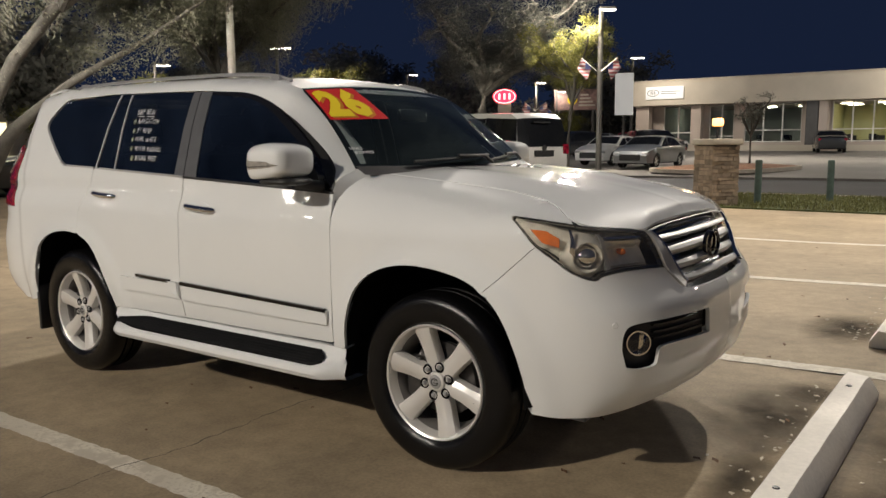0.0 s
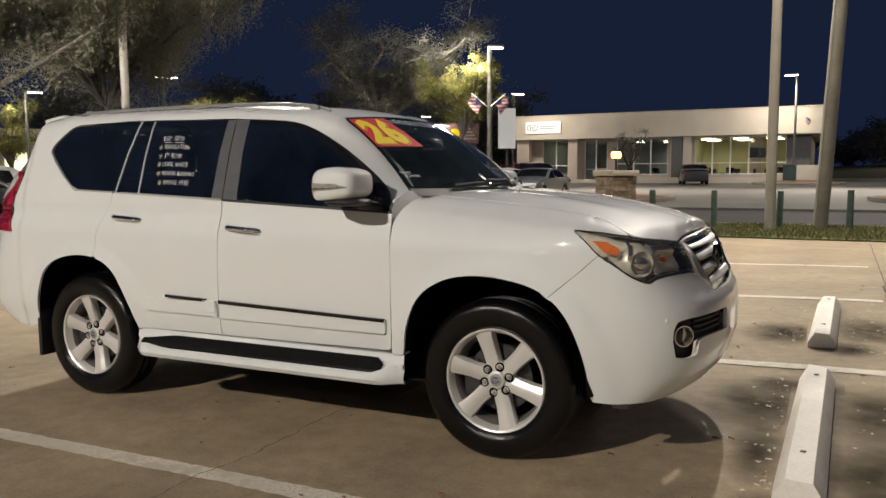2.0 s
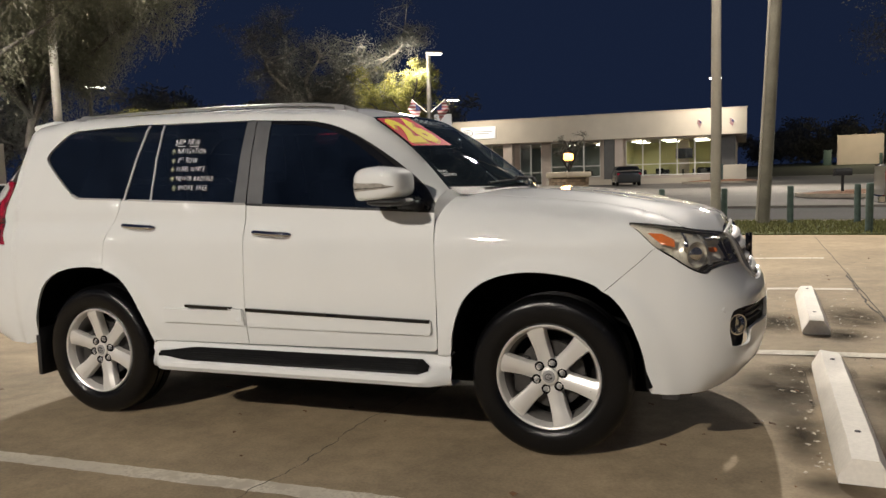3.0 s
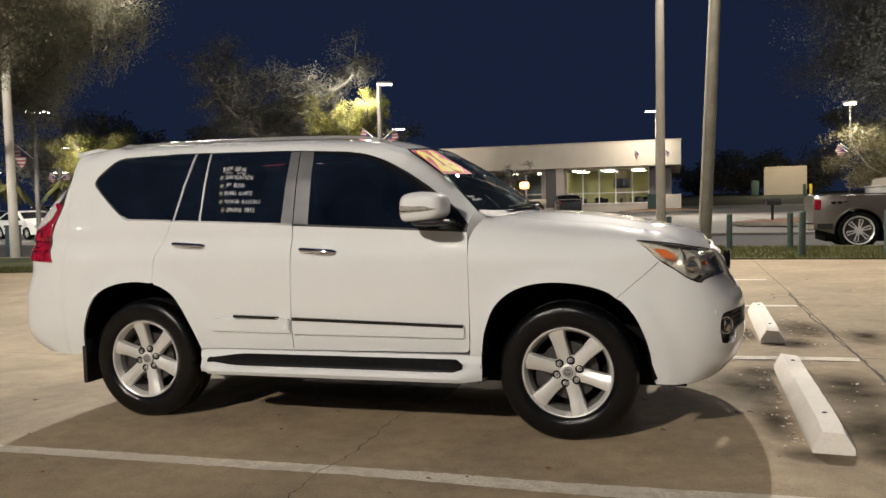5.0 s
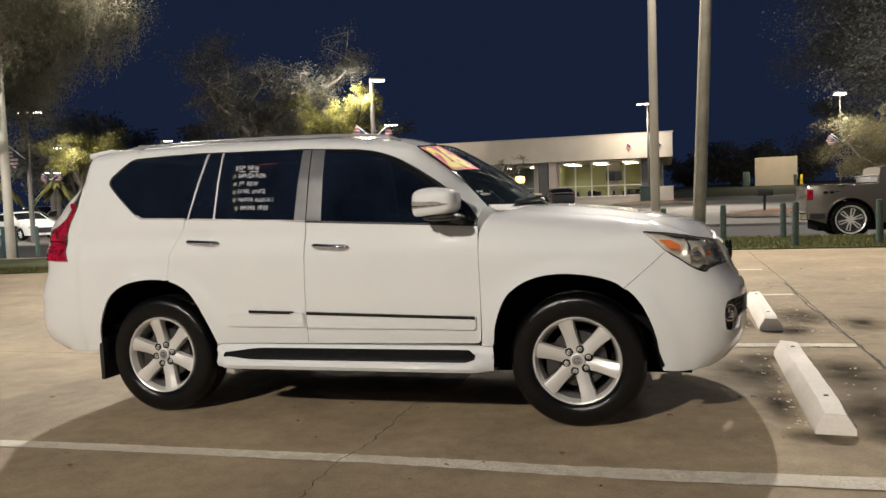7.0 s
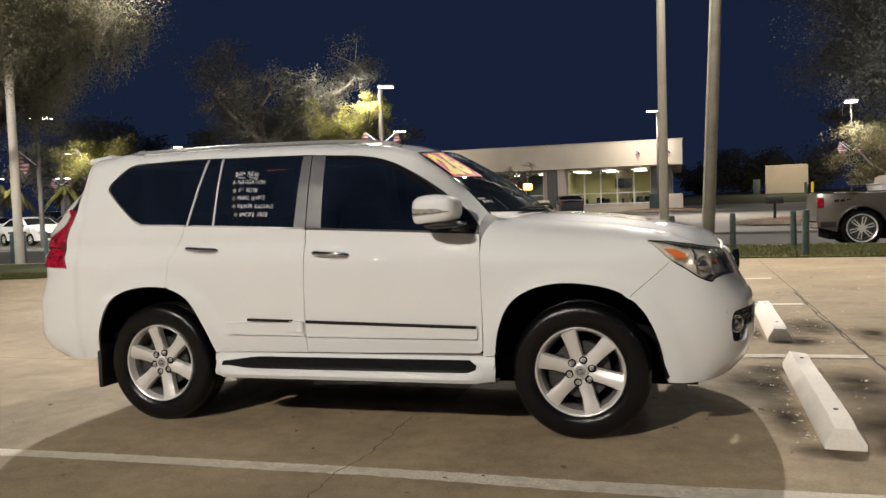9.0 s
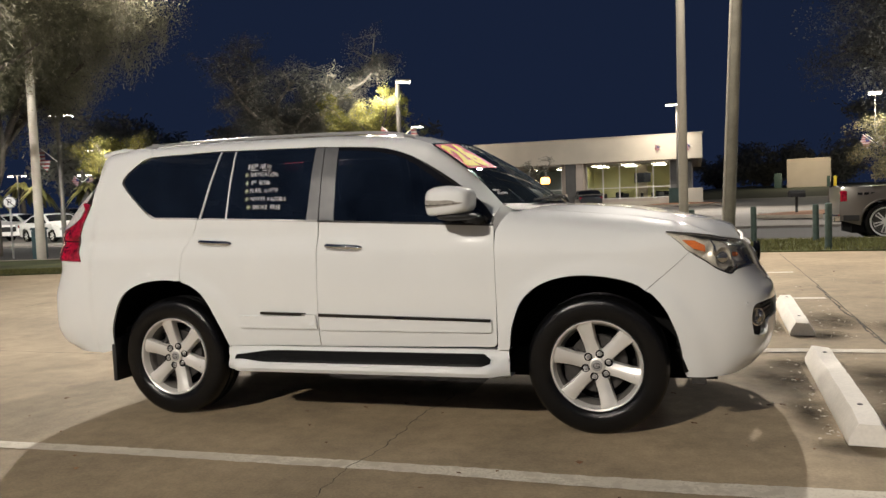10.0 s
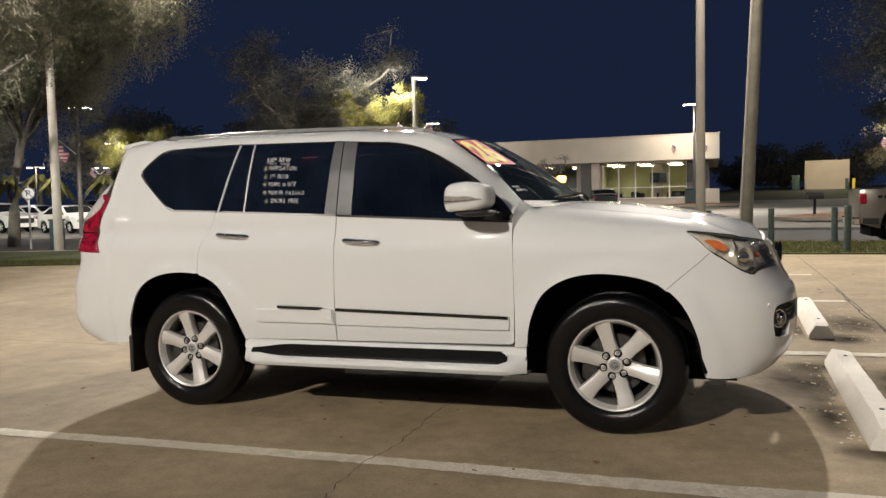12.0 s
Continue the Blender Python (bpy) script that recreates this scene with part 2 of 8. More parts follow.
def spl(pts, n=6):
    """Catmull-Rom curve through points of any dimension."""
    p = [np.array(q, float) for q in pts]
    out = []
    for i in range(len(p) - 1):
        a, b, c, d = p[max(i - 1, 0)], p[i], p[i + 1], p[min(i + 2, len(p) - 1)]
        for k in range(n):
            t = k / n
            out.append(0.5 * (2 * b + (c - a) * t + (2 * a - 5 * b + 4 * c - d) * t * t + (3 * b - a - 3 * c + d) * t ** 3))
    out.append(p[-1])
    return [tuple(q) for q in out]


def inside(pts, poly):
    """Which of the points lie inside the polygon."""
    pts, poly = np.asarray(pts, float), np.asarray(poly, float)
    x, y = pts[:, 0], pts[:, 1]
    res = np.zeros(len(pts), bool)
    x1, y1 = poly[-1]
    for x2, y2 in poly:
        hit = ((y1 > y) != (y2 > y))
        if y1 != y2:
            hit &= x < (x2 - x1) * (y - y1) / (y2 - y1) + x1
        res ^= hit
        x1, y1 = x2, y2
    return res


def edge_distance(pts, poly):
    pts, a = np.asarray(pts, float), np.asarray(poly, float)
    b = np.roll(a, -1, 0)
    best = np.full(len(pts), 1e9)
    for p, q in zip(a, b):
        d = q - p
        t = np.clip(((pts - p) @ d) / max(d @ d, 1e-12), 0, 1)
        best = np.minimum(best, np.hypot(*(pts - p - t[:, None] * d).T))
    return best


def outline(poly, step, shrink=0.0):
    """A closed outline with evenly dense points, drawn in by shrink."""
    a = [np.array(p, float) for p in poly]
    out = []
    for p, q in zip(a, a[1:] + a[:1]):
        n = max(1, int(np.hypot(*(q - p)) / step + 0.5))
        out += [p + (q - p) * k / n for k in range(n)]
    keep = [out[0]]
    for p in out[1:]:
        if np.hypot(*(p - keep[-1])) > step * 0.2:
            keep.append(p)
    out = np.array(keep)
    if shrink:
        area = np.sum(out[:, 0] * np.roll(out[:, 1], -1) - np.roll(out[:, 0], -1) * out[:, 1])
        d = np.roll(out, -1, 0) - np.roll(out, 1, 0)
        n = np.stack([-d[:, 1], d[:, 0]], 1) / np.maximum(np.hypot(*d.T), 1e-9)[:, None]
        out = out + n * shrink * (1 if area > 0 else -1)
    return out


from mathutils.geometry import delaunay_2d_cdt


def panel_mesh(poly, place, step=0.03, shrink=0.002, depth=0.016, holes=(), mirror=False):
    """A curved sheet: the outline is filled with an even net and set on the surface place(u, v, inward); its rim turns inward."""
    loops = [outline(poly, step, shrink)] + [outline(h, step * 0.7) for h in holes]
    lo, hi = loops[0].min(0), loops[0].max(0)
    gx, gy = np.meshgrid(np.arange(lo[0], hi[0], step), np.arange(lo[1], hi[1], step))
    g = np.stack([gx.ravel(), gy.ravel()], 1)
    ok = inside(g, loops[0]) & (edge_distance(g, loops[0]) > step * 0.45)
    for h in loops[1:]:
        ok &= ~inside(g, h) & (edge_distance(g, h) > step * 0.4)
    pts = [tuple(p) for lp in loops for p in lp] + [tuple(p) for p in g[ok]]
    edges, k = [], 0
    for lp in loops:
        edges += [(k + i, k + (i + 1) % len(lp)) for i in range(len(lp))]
        k += len(lp)
    vo, _, fo, _, _, _ = delaunay_2d_cdt([Vector(p) for p in pts], edges, [], 0, 1e-5)
    vo = np.array([tuple(v) for v in vo])
    cen = np.array([vo[list(f)].mean(0) for f in fo])
    keep = inside(cen, loops[0])
    for h in loops[1:]:
        keep &= ~inside(cen, h)
    faces = [tuple(f) for f, q in zip(fo, keep) if q]
    sy = -1 if mirror else 1

    def put(p, inward):
        x, y, z = place(p[0], p[1], inward)
        return (x, sy * y, z)
    verts = [put(p, 0.0) for p in vo]
    count = {}
    for f in faces:
        for a, b in zip(f, f[1:] + f[:1]):
            count[(min(a, b), max(a, b))] = count.get((min(a, b), max(a, b)), 0) + 1
    rim = [e for e, c in count.items() if c == 1]
    if depth > 0:
        inner = {}
        for e in rim:
            for i in e:
                if i not in inner:
                    inner[i] = len(verts)
                    verts.append(put(vo[i], depth))
        faces += [(a, b, inner[b], inner[a]) for a, b in rim]
    bm = mesh_of(verts, faces)
    bmesh.ops.delete(bm, geom=[v for v in bm.verts if not v.link_faces], context="VERTS")
    return bm


def text_mesh(words, size, depth=0.0, shear=0.0, offset=0.0, space=1.0):
    """Lettering in the built-in font, as a flat mesh in its own x-y plane."""
    cu = bpy.data.curves.new("lettering", "FONT")
    cu.body, cu.size, cu.shear, cu.offset, cu.extrude, cu.space_character = words, size, shear, offset, depth, space
    cu.resolution_u = 2
    ob = bpy.data.objects.new("lettering", cu)
    scene.collection.objects.link(ob)
    dg = bpy.context.evaluated_depsgraph_get()
    me = bpy.data.meshes.new_from_object(ob.evaluated_get(dg))
    bpy.data.objects.remove(ob)
    bpy.data.curves.remove(cu)
    bm = bmesh.new()
    bm.from_mesh(me)
    bpy.data.meshes.remove(me)
    return bm

# ---- the white sport utility vehicle ----
SUV = thing("sport_utility_vehicle", "pearl white sport utility vehicle with a red price sticker, parked", "car",
            pose(0, 0, -0.018, 0, -0.43, 0))

NOSE = spl([(0.45, -0.938), (0.62, -0.912), (0.748, -0.850), (0.842, -0.735), (0.906, -0.55), (0.946, -0.30), (0.958, 0.0)], 10)
TAIL = spl([(-3.40, -0.925), (-3.58, -0.910), (-3.73, -0.850), (-3.82, -0.70), (-3.86, -0.40), (-3.87, 0.0)], 10)


def arc_table(curve):
    c = np.array(curve)
    s = np.concatenate([[0], np.cumsum(np.hypot(*np.diff(c, axis=0).T))])
    return s, c


NS, NC = arc_table(NOSE)
TS, TC = arc_table(TAIL)
S_NOSE, S_TAIL = 0.45 + NS[-1], -3.40 - TS[-1]
ROOF = [(-3.40, 1.775), (-3.15, 1.805), (-2.4, 1.80), (-1.7, 1.785), (-1.15, 1.745), (-1.0, 1.698), (-0.80, 1.548), (-0.64, 1.40), (-0.50, 1.292), (-0.44, 1.25)]
LOW = spl([(0.26, 0.875), (0.36, 0.897), (0.46, 0.914), (0.56, 0.932), (0.66, 0.940), (0.78, 0.9425), (0.88, 0.940), (0.96, 0.9375), (1.03, 0.9335), (1.065, 0.9290), (1.10, 0.918), (1.18, 0.899), (1.25, 0.884)], 8)
NOSE_X = [(0.28, -0.16), (0.36, -0.06), (0.44, 0.005), (0.54, 0.032), (0.70, 0.034), (0.77, 0.022), (0.83, -0.022), (0.88, -0.052), (0.95, -0.075), (1.03, -0.11), (1.12, -0.15), (1.25, -0.2)]
TAIL_X = [(0.30, 0.26), (0.40, 0.10), (0.47, -0.03), (0.56, -0.07), (0.80, -0.06), (0.90, -0.025), (0.97, 0.0), (1.05, -0.005), (1.25, 0.02), (1.43, 0.12), (1.60, 0.29), (1.80, 0.37)]


def ease(x, a, b):
    t = min(1, max(0, (x - a) / (b - a)))
    return t * t * (3 - 2 * t)


def plan(s, z):
    """Place and inward direction in plan for the body's girth s at the height z."""
    if s > 0.45:
        q = s - 0.45
        x, y = np.interp(q, NS, NC[:, 0]), np.interp(q, NS, NC[:, 1])
        x2, y2 = np.interp(min(q + 0.01, NS[-1]), NS, NC[:, 0]), np.interp(min(q + 0.01, NS[-1]), NS, NC[:, 1])
        x1, y1 = np.interp(max(q - 0.01, 0), NS, NC[:, 0]), np.interp(max(q - 0.01, 0), NS, NC[:, 1])
        n = Vector((-(y2 - y1), x2 - x1)).normalized()
        x += interp(z, NOSE_X) * ease(s, 0.40, 1.05)
    elif s < -3.40:
        q = -3.40 - s
        x, y = np.interp(q, TS, TC[:, 0]), np.interp(q, TS, TC[:, 1])
        x2, y2 = np.interp(min(q + 0.01, TS[-1]), TS, TC[:, 0]), np.interp(min(q + 0.01, TS[-1]), TS, TC[:, 1])
        n = Vector((y2 - y, -(x2 - x))).normalized() if q + 0.01 < TS[-1] else Vector((1, 0))
        x += interp(z, TAIL_X) * ease(-s, 3.38, 3.75)
    else:
        x, y, n = s, -0.94, Vector((0, 1))
    return x, y, n


def width_at(x, z):
    if z <= 1.25:
        w = interp(z, LOW)
        for cx in (0.0, -2.79):
            d = math.hypot(x - cx, z - 0.37) - 0.50
            w += (0.015 * (1 - ease(d, 0.035, 0.13)) * ease(d, -0.25, -0.05)) * (1 - ease(z, 0.92, 1.02))
        w -= 0.012 * math.exp(-((z - 1.165) / 0.036) ** 2) * ease(-x, 0.9, 2.3)
        w -= 0.012 * ease(x, -0.6, 0.1) * ease(z, 1.0, 1.2)
        return w
    h = (z - 1.25) / max(0.02, interp(x, ROOF) - 1.25)
    w = interp(h, [(0, 0.887), (0.5, 0.812), (0.8, 0.750), (0.92, 0.715), (0.98, 0.675), (1.0, 0.645), (1.1, 0.60)])
    return w


def body(s, v, inward=0.0):
    """The body's right flank; s runs along its girth from tail to nose, v upwards."""
    x, y, n = plan(s, v)
    w = width_at(x, v)
    y = y * w / 0.94
    if v > 1.2 and s > -1.4:
        xw = float(np.interp(v, [1.19, 1.335, 1.49, 1.615, 1.678, 1.75], [-0.562, -0.725, -0.905, -1.10, -1.29, -1.6]))
        d = max(0, x - xw)
        y += 0.5 * min(d, 0.12) * ease(v, 1.2, 1.3) * (1 - ease(v, 1.5, 1.69))
    lean = 0.0
    return (x + n.x * inward, y + n.y * inward, v - lean)


FENDER_TOP = [(-0.65, 1.287), (-0.45, 1.272), (-0.2, 1.25), (0.24, 1.205), (0.57, 1.145), (0.75, 1.122), (1.0, 1.118), (1.7, 1.11)]


def fender(s, v, inward=0.0):
    """Front flank; above 1.0 it rolls over to the bonnet's edge at 1.40."""
    if v <= 1.0:
        return body(s, v, inward)
    t = (v - 1.0) / 0.40
    x, y, n = plan(s, 1.0)
    y = y * width_at(x, 1.0) / 0.94
    top = interp(x, FENDER_TOP)
    # across, up
    k = 1 - ease(x, 0.12, 0.42)
    h = top - 1.0
    c = ((0.0, 1.0), (0.003 * k, 1.0 + h * (0.55 - 0.25 * k)), (0.05 + 0.025 * k, top + 0.005 - 0.022 * k), (0.27, top))
    b = ((1 - t) ** 3, 3 * t * (1 - t) ** 2, 3 * t * t * (1 - t), t ** 3)
    a, z = sum(q * p[0] for q, p in zip(b, c)), sum(q * p[1] for q, p in zip(b, c))
    back = (interp(z, NOSE_X) - interp(1.0, NOSE_X)) * ease(s, 0.40, 1.05)
    return (x + back + n.x * (a + inward * 0.7), y + n.y * (a + inward * 0.7), z - inward * 0.7 * t)


ARCH_F = spl([(-0.49, 0.30), (-0.465, 0.45), (-0.44, 0.61), (-0.37, 0.765), (-0.23, 0.858), (-0.03, 0.885), (0.205, 0.842), (0.345, 0.735), (0.43, 0.55), (0.46, 0.35)], 5)
ARCH_F = [(1.03 * x - 0.005, z + 0.010) for x, z in ARCH_F]
ARCH_R = spl([(-3.26, 0.30), (-3.25, 0.45), (-3.225, 0.61), (-3.13, 0.80), (-2.95, 0.885), (-2.70, 0.892), (-2.52, 0.81), (-2.40, 0.62), (-2.335, 0.46)], 5)
ARCH_F_FENDER = [p for p in ARCH_F if p[0] < 0.268 and p[1] > 0.46][::-1]
ARCH_F_BUMPER = [p for p in ARCH_F if p[0] >= 0.283][::-1]
LAMP_TOP = spl([(0.39, 1.19), (0.55, 1.20), (0.72, 1.195), (0.86, 1.168), (1.02, 1.135), (1.135, 1.10)], 5)
LAMP_LOW = spl([(0.39, 1.172), (0.455, 1.10), (0.52, 1.012), (0.60, 0.962), (0.69, 0.908), (0.77, 0.884), (0.82, 0.90), (0.92, 0.91), (1.05, 0.908), (1.16, 0.902)], 5)

# the bonnet's edge on the front flank, and the edge that meets the pillar's foot
BONNET_LINE = [(-0.47, 1.40), (-0.30, 1.40), (0.0, 1.40), (0.28, 1.40), (0.40, 1.393), (0.50, 1.370), (0.585, 1.332), (0.655, 1.283), (0.71, 1.232), (0.75, 1.193)]
REAR_EDGE = [(-0.557, 1.18), (-0.535, 1.24), (-0.50, 1.32), (-0.47, 1.40)]
PILLAR_FOOT = [(-0.562, 1.196), (-0.556, 1.225), (-0.548, 1.27), (-0.545, 1.31)]
GAP_F = [(-0.556, 0.47), (-0.5485, 0.56), (-0.548, 0.68), (-0.552, 0.95), (-0.557, 1.18)]
GAP_B = [(-1.68, 1.245), (-1.682, 0.9), (-1.683, 0.475)]
GAP_R = spl([(-2.565, 1.29), (-2.575, 1.23), (-2.63, 1.13), (-2.665, 1.05), (-2.675, 0.97), (-2.67, 0.895)], 4)

for side in (False, True):
    def panel(name, poly, place, mat, label="", parent=SUV, step=0.03, **kw):
        kw.setdefault("shrink", 0.0013)
        return part(name, panel_mesh(poly, place, step, mirror=side, **kw), mat, parent, label)

    panel("front_fender", GAP_F + REAR_EDGE[1:] + BONNET_LINE[1:-1] + [p for p in LAMP_TOP if p[0] < 0.735][::-1] + [p for p in LAMP_LOW if p[0] < 0.505] + [(0.518, 1.014), (0.276, 0.808)] + ARCH_F_FENDER + [(-0.488, 0.47)], fender, PEARL)
    sign = -1 if side else 1
    foot = []
    for a, b in zip(spl(PILLAR_FOOT, 4), spl(REAR_EDGE, 4)):
        p, q = Vector(body(a[0], a[1], 0.001)), Vector(fender(b[0], b[1], 0.001))
        foot += [Vector((r.x, sign * r.y, r.z)) for r in (p.lerp(q, k / 5) for k in range(6))]
    part("cowl_corner", mesh_of(foot, [(i * 6 + j, i * 6 + j + 1, i * 6 + j + 7, i * 6 + j + 6) for i in range(12) for j in range(5)]), PEARL, SUV)
    # dark strip below the bonnet edge that paints the gap's shade
    panel("bonnet_seal", [(x, v + 0.012) for x, v in BONNET_LINE[:-1]] + [(0.76, 1.20), (0.735, 1.17)] + [(x - 0.01, v - 0.03) for x, v in BONNET_LINE[:-1]][::-1],
          lambda s, v, i: fender(s, v, 0.010 + i), UNDER, "dark strip that paints the shade in the bonnet gap", depth=0.0, shrink=0)
    bumper_poly = [(0.276, 0.808), (0.518, 1.014)] + [p for p in LAMP_LOW if p[0] > 0.527] + [(1.172, 0.90), (1.228, 0.824), (1.285, 0.806), (1.46, 0.80), (S_NOSE, 0.80),
        (S_NOSE, 0.40), (1.3, 0.385), (1.05, 0.36), (0.80, 0.335), (0.62, 0.33), (0.485, 0.335)] + ARCH_F_BUMPER
    fog_hole = spl([(0.825, 0.622), (0.834, 0.688), (0.88, 0.718), (1.06, 0.722), (1.385, 0.712)], 4) + [(1.395, 0.607)] + spl([(1.17, 0.618), (1.015, 0.616), (0.99, 0.578), (0.975, 0.548), (0.90, 0.540), (0.84, 0.552)], 4)
    panel("front_bumper", bumper_poly, fender, PEARL, step=0.026, holes=[fog_hole])
    panel("bumper_intake", [(0.81, 0.52), (0.81, 0.74), (1.43, 0.74), (1.43, 0.585), (1.03, 0.595), (1.01, 0.52)],
          lambda s, v, i: fender(s, v, 0.045 + i), BLACK, "black recessed intake", depth=0.0)
    for k in range(3):
        panel("intake_bar", [(0.99, 0.642 + 0.026 * k), (1.39, 0.632 + 0.026 * k), (1.39, 0.640 + 0.026 * k), (0.99, 0.650 + 0.026 * k)],
              lambda s, v, i: fender(s, v, 0.025 + i), BLACK, step=0.05, shrink=0)
    # fog lamp
    fx, fy, fz = fender(0.912, 0.638, 0.03 if sign > 0 else 0.06)
    fm = Matrix.Translation((fx, sign * fy, fz)) @ Matrix.Rotation(0.72 if sign > 0 else math.pi - 0.72, 4, "Z")
    fog = part("fog_lamp", lathe([(0.0, 0.02), (0.03, 0.02), (0.041, -0.004), (0.044, -0.010), (0.049, -0.010), (0.051, 0.0), (0.050, 0.03)], 28, "y", fm), CHROME, SUV, "round fog lamp with a chrome ring")
    part("lens", lathe([(0.0, -0.012), (0.02, -0.011), (0.043, -0.004)], 24, "y", fm), CLEAR, fog, "clear lens")
    # parking sensor
    px, py, pz = fender(0.80, 0.72, -0.001)
    part("parking_sensor", lathe([(0.0, -0.003), (0.010, -0.003), (0.012, 0.0), (0.012, 0.01)], 16, "y", Matrix.Translation((px, sign * py, pz)) @ Matrix.Rotation(0.75 if sign > 0 else math.pi - 0.75, 4, "Z")), PEARL, SUV)

    # head lamp: bowl, amber reflector, projector, lens
    lamp_poly = LAMP_TOP + [(1.15, 0.98)] + LAMP_LOW[::-1]
    bowl = panel("headlamp", lamp_poly, lambda s, v, i: fender(s, v, 0.03 + 0.045 * ease(s, 0.45, 0.65) + i), BOWL, "clear headlamp with an amber reflector and a projector lens", depth=0.0, shrink=0.004)
    # unseen black sheet, added so that no lamplight leaks through the headlamp
    panel("lamp_housing", [(0.36, 1.20), (0.55, 1.20), (0.86, 1.165), (1.20, 1.10), (1.24, 0.82), (0.90, 0.73), (0.60, 0.80), (0.42, 0.98)], lambda s, v, i: fender(s, v, 0.115 + i), UNDER, "unseen black sheet that blocks light through the headlamp", bowl, shrink=0, step=0.05)
    panel("headlamp_rim", LAMP_TOP + [(1.135, 1.080), (1.02, 1.115), (0.86, 1.150), (0.72, 1.181), (0.55, 1.188), (0.43, 1.181)], lambda s, v, i: fender(s, v, 0.003 + i), GLOSS, "dark rim", bowl, shrink=0, step=0.02)
    low_edge = [p for p in LAMP_LOW if p[0] > 0.42]
    panel("headlamp_rim", low_edge + [(x - 0.004, v + 0.011) for x, v in low_edge][::-1], lambda s, v, i: fender(s, v, 0.006 + i), GLOSS, "dark rim", bowl, shrink=0, step=0.02)
    panel("reflector", [(0.480, 1.125), (0.545, 1.040), (0.625, 1.012), (0.632, 1.082), (0.560, 1.130)], lambda s, v, i: fender(s, v, 0.020 + 0.02 * ease(s, 0.5, 0.7) + i), AMBER, "amber reflector", bowl, step=0.02)
    hx, hy, hz = fender(0.762, 0.968, 0.045)
    hm = Matrix.Translation((hx, sign * hy, hz)) @ Matrix.Rotation(0.80 if sign > 0 else math.pi - 0.80, 4, "Z")
    part("projector_shroud", lathe([(0.046, 0.010), (0.050, -0.004), (0.058, -0.012), (0.068, -0.006), (0.086, 0.030), (0.092, 0.050)], 36, "y", hm), REFLECT, bowl, "satin shroud round the projector")
    part("projector", lathe([(0.0, -0.030), (0.020, -0.026), (0.036, -0.012), (0.044, 0.004), (0.045, 0.05)], 28, "y", hm), CHROME, bowl, "glassy projector")
    panel("high_beam", [(0.875, 0.925), (1.125, 0.922), (1.105, 1.035), (0.88, 1.055)], lambda s, v, i: fender(s, v, 0.050 + 0.035 * math.cos((s - 1.0) * 11) * math.cos((v - 0.98) * 24) * 0.7 + i), REFLECT, "bright high-beam bowl", bowl, step=0.02)
    bx, by, bz = fender(0.985, 0.975, 0.045)
    part("bulb", lathe([(0.0, -0.016), (0.010, -0.012), (0.014, 0.0), (0.010, 0.03)], 14, "y", Matrix.Translation((bx, sign * by, bz)) @ Matrix.Rotation(0.9 if sign > 0 else math.pi - 0.9, 4, "Z")), AMBER, bowl, "small amber bulb")
    panel("bezel", [(0.672, 0.990), (0.700, 0.965), (0.712, 1.07), (0.705, 1.155), (0.684, 1.160), (0.690, 1.07)], lambda s, v, i: fender(s, v, 0.024 + i), CHROME, "chrome bezel", bowl, step=0.02)
    panel("bezel", [(0.88, 1.072), (1.105, 1.048), (1.108, 1.066), (0.88, 1.096)], lambda s, v, i: fender(s, v, 0.024 + i), CHROME, "chrome bezel", bowl, step=0.02)
    panel("divider", [(0.845, 0.915), (0.872, 0.918), (0.875, 1.11), (0.852, 1.125)], lambda s, v, i: fender(s, v, 0.028 + i), SATIN, "", bowl, step=0.03)
    lens = panel("headlamp_lens", lamp_poly, lambda s, v, i: fender(s, v, -0.002 + i), HAZED, "slightly hazed plastic lens", bowl, shrink=0.003, depth=0.02)

    # chrome wing beside the grille, the grille's half
    panel("grille_surround", [(1.140, 1.10), (1.168, 1.095), (1.216, 0.95), (1.270, 0.836), (1.236, 0.818), (1.168, 0.905)], lambda s, v, i: fender(s, v, -0.012 + i), SURROUND, "dark satin chrome grille surround", step=0.03)
    panel("chrome_edge", [(1.168, 1.096), (1.180, 1.092), (1.227, 0.95), (1.280, 0.838), (1.270, 0.834), (1.216, 0.95)], lambda s, v, i: fender(s, v, -0.016 + i), CHROME, "thin chrome edge", step=0.02, shrink=0)
    panel("grille_back", [(1.145, 1.11), (1.25, 1.145), (1.38, 1.165), (S_NOSE, 1.175), (S_NOSE, 0.775), (1.24, 0.79)], lambda s, v, i: fender(s, v, 0.05 + i), GLOSS, "black grille mesh", depth=0, shrink=0)
    for k, (v0, v1) in enumerate(((0.998, 1.046), (0.936, 0.978), (0.878, 0.914), (0.830, 0.854))):
        e0 = 1.195 + 0.020 * k
        e1 = S_NOSE
        panel("grille_slat", [(e0, v0), (e1, v0 + 0.006), (e1, v1 + 0.006), (e0, v1)],
              lambda s, v, i, a=v0, b=v1: fender(s, v, -0.005 + 0.022 * ((v - (a + b) / 2 - 0.003) / 0.024) ** 2 + i), SATIN, "satin chrome grille bar", step=0.012, shrink=0)
    panel("grille_top_bar", [(1.165, 1.098), (1.25, 1.122), (1.38, 1.139), (S_NOSE, 1.147), (S_NOSE, 1.137), (1.38, 1.129), (1.25, 1.112), (1.170, 1.088)], lambda s, v, i: fender(s, v, -0.006 + i), SATIN, "thin chrome bar", step=0.03, shrink=0)

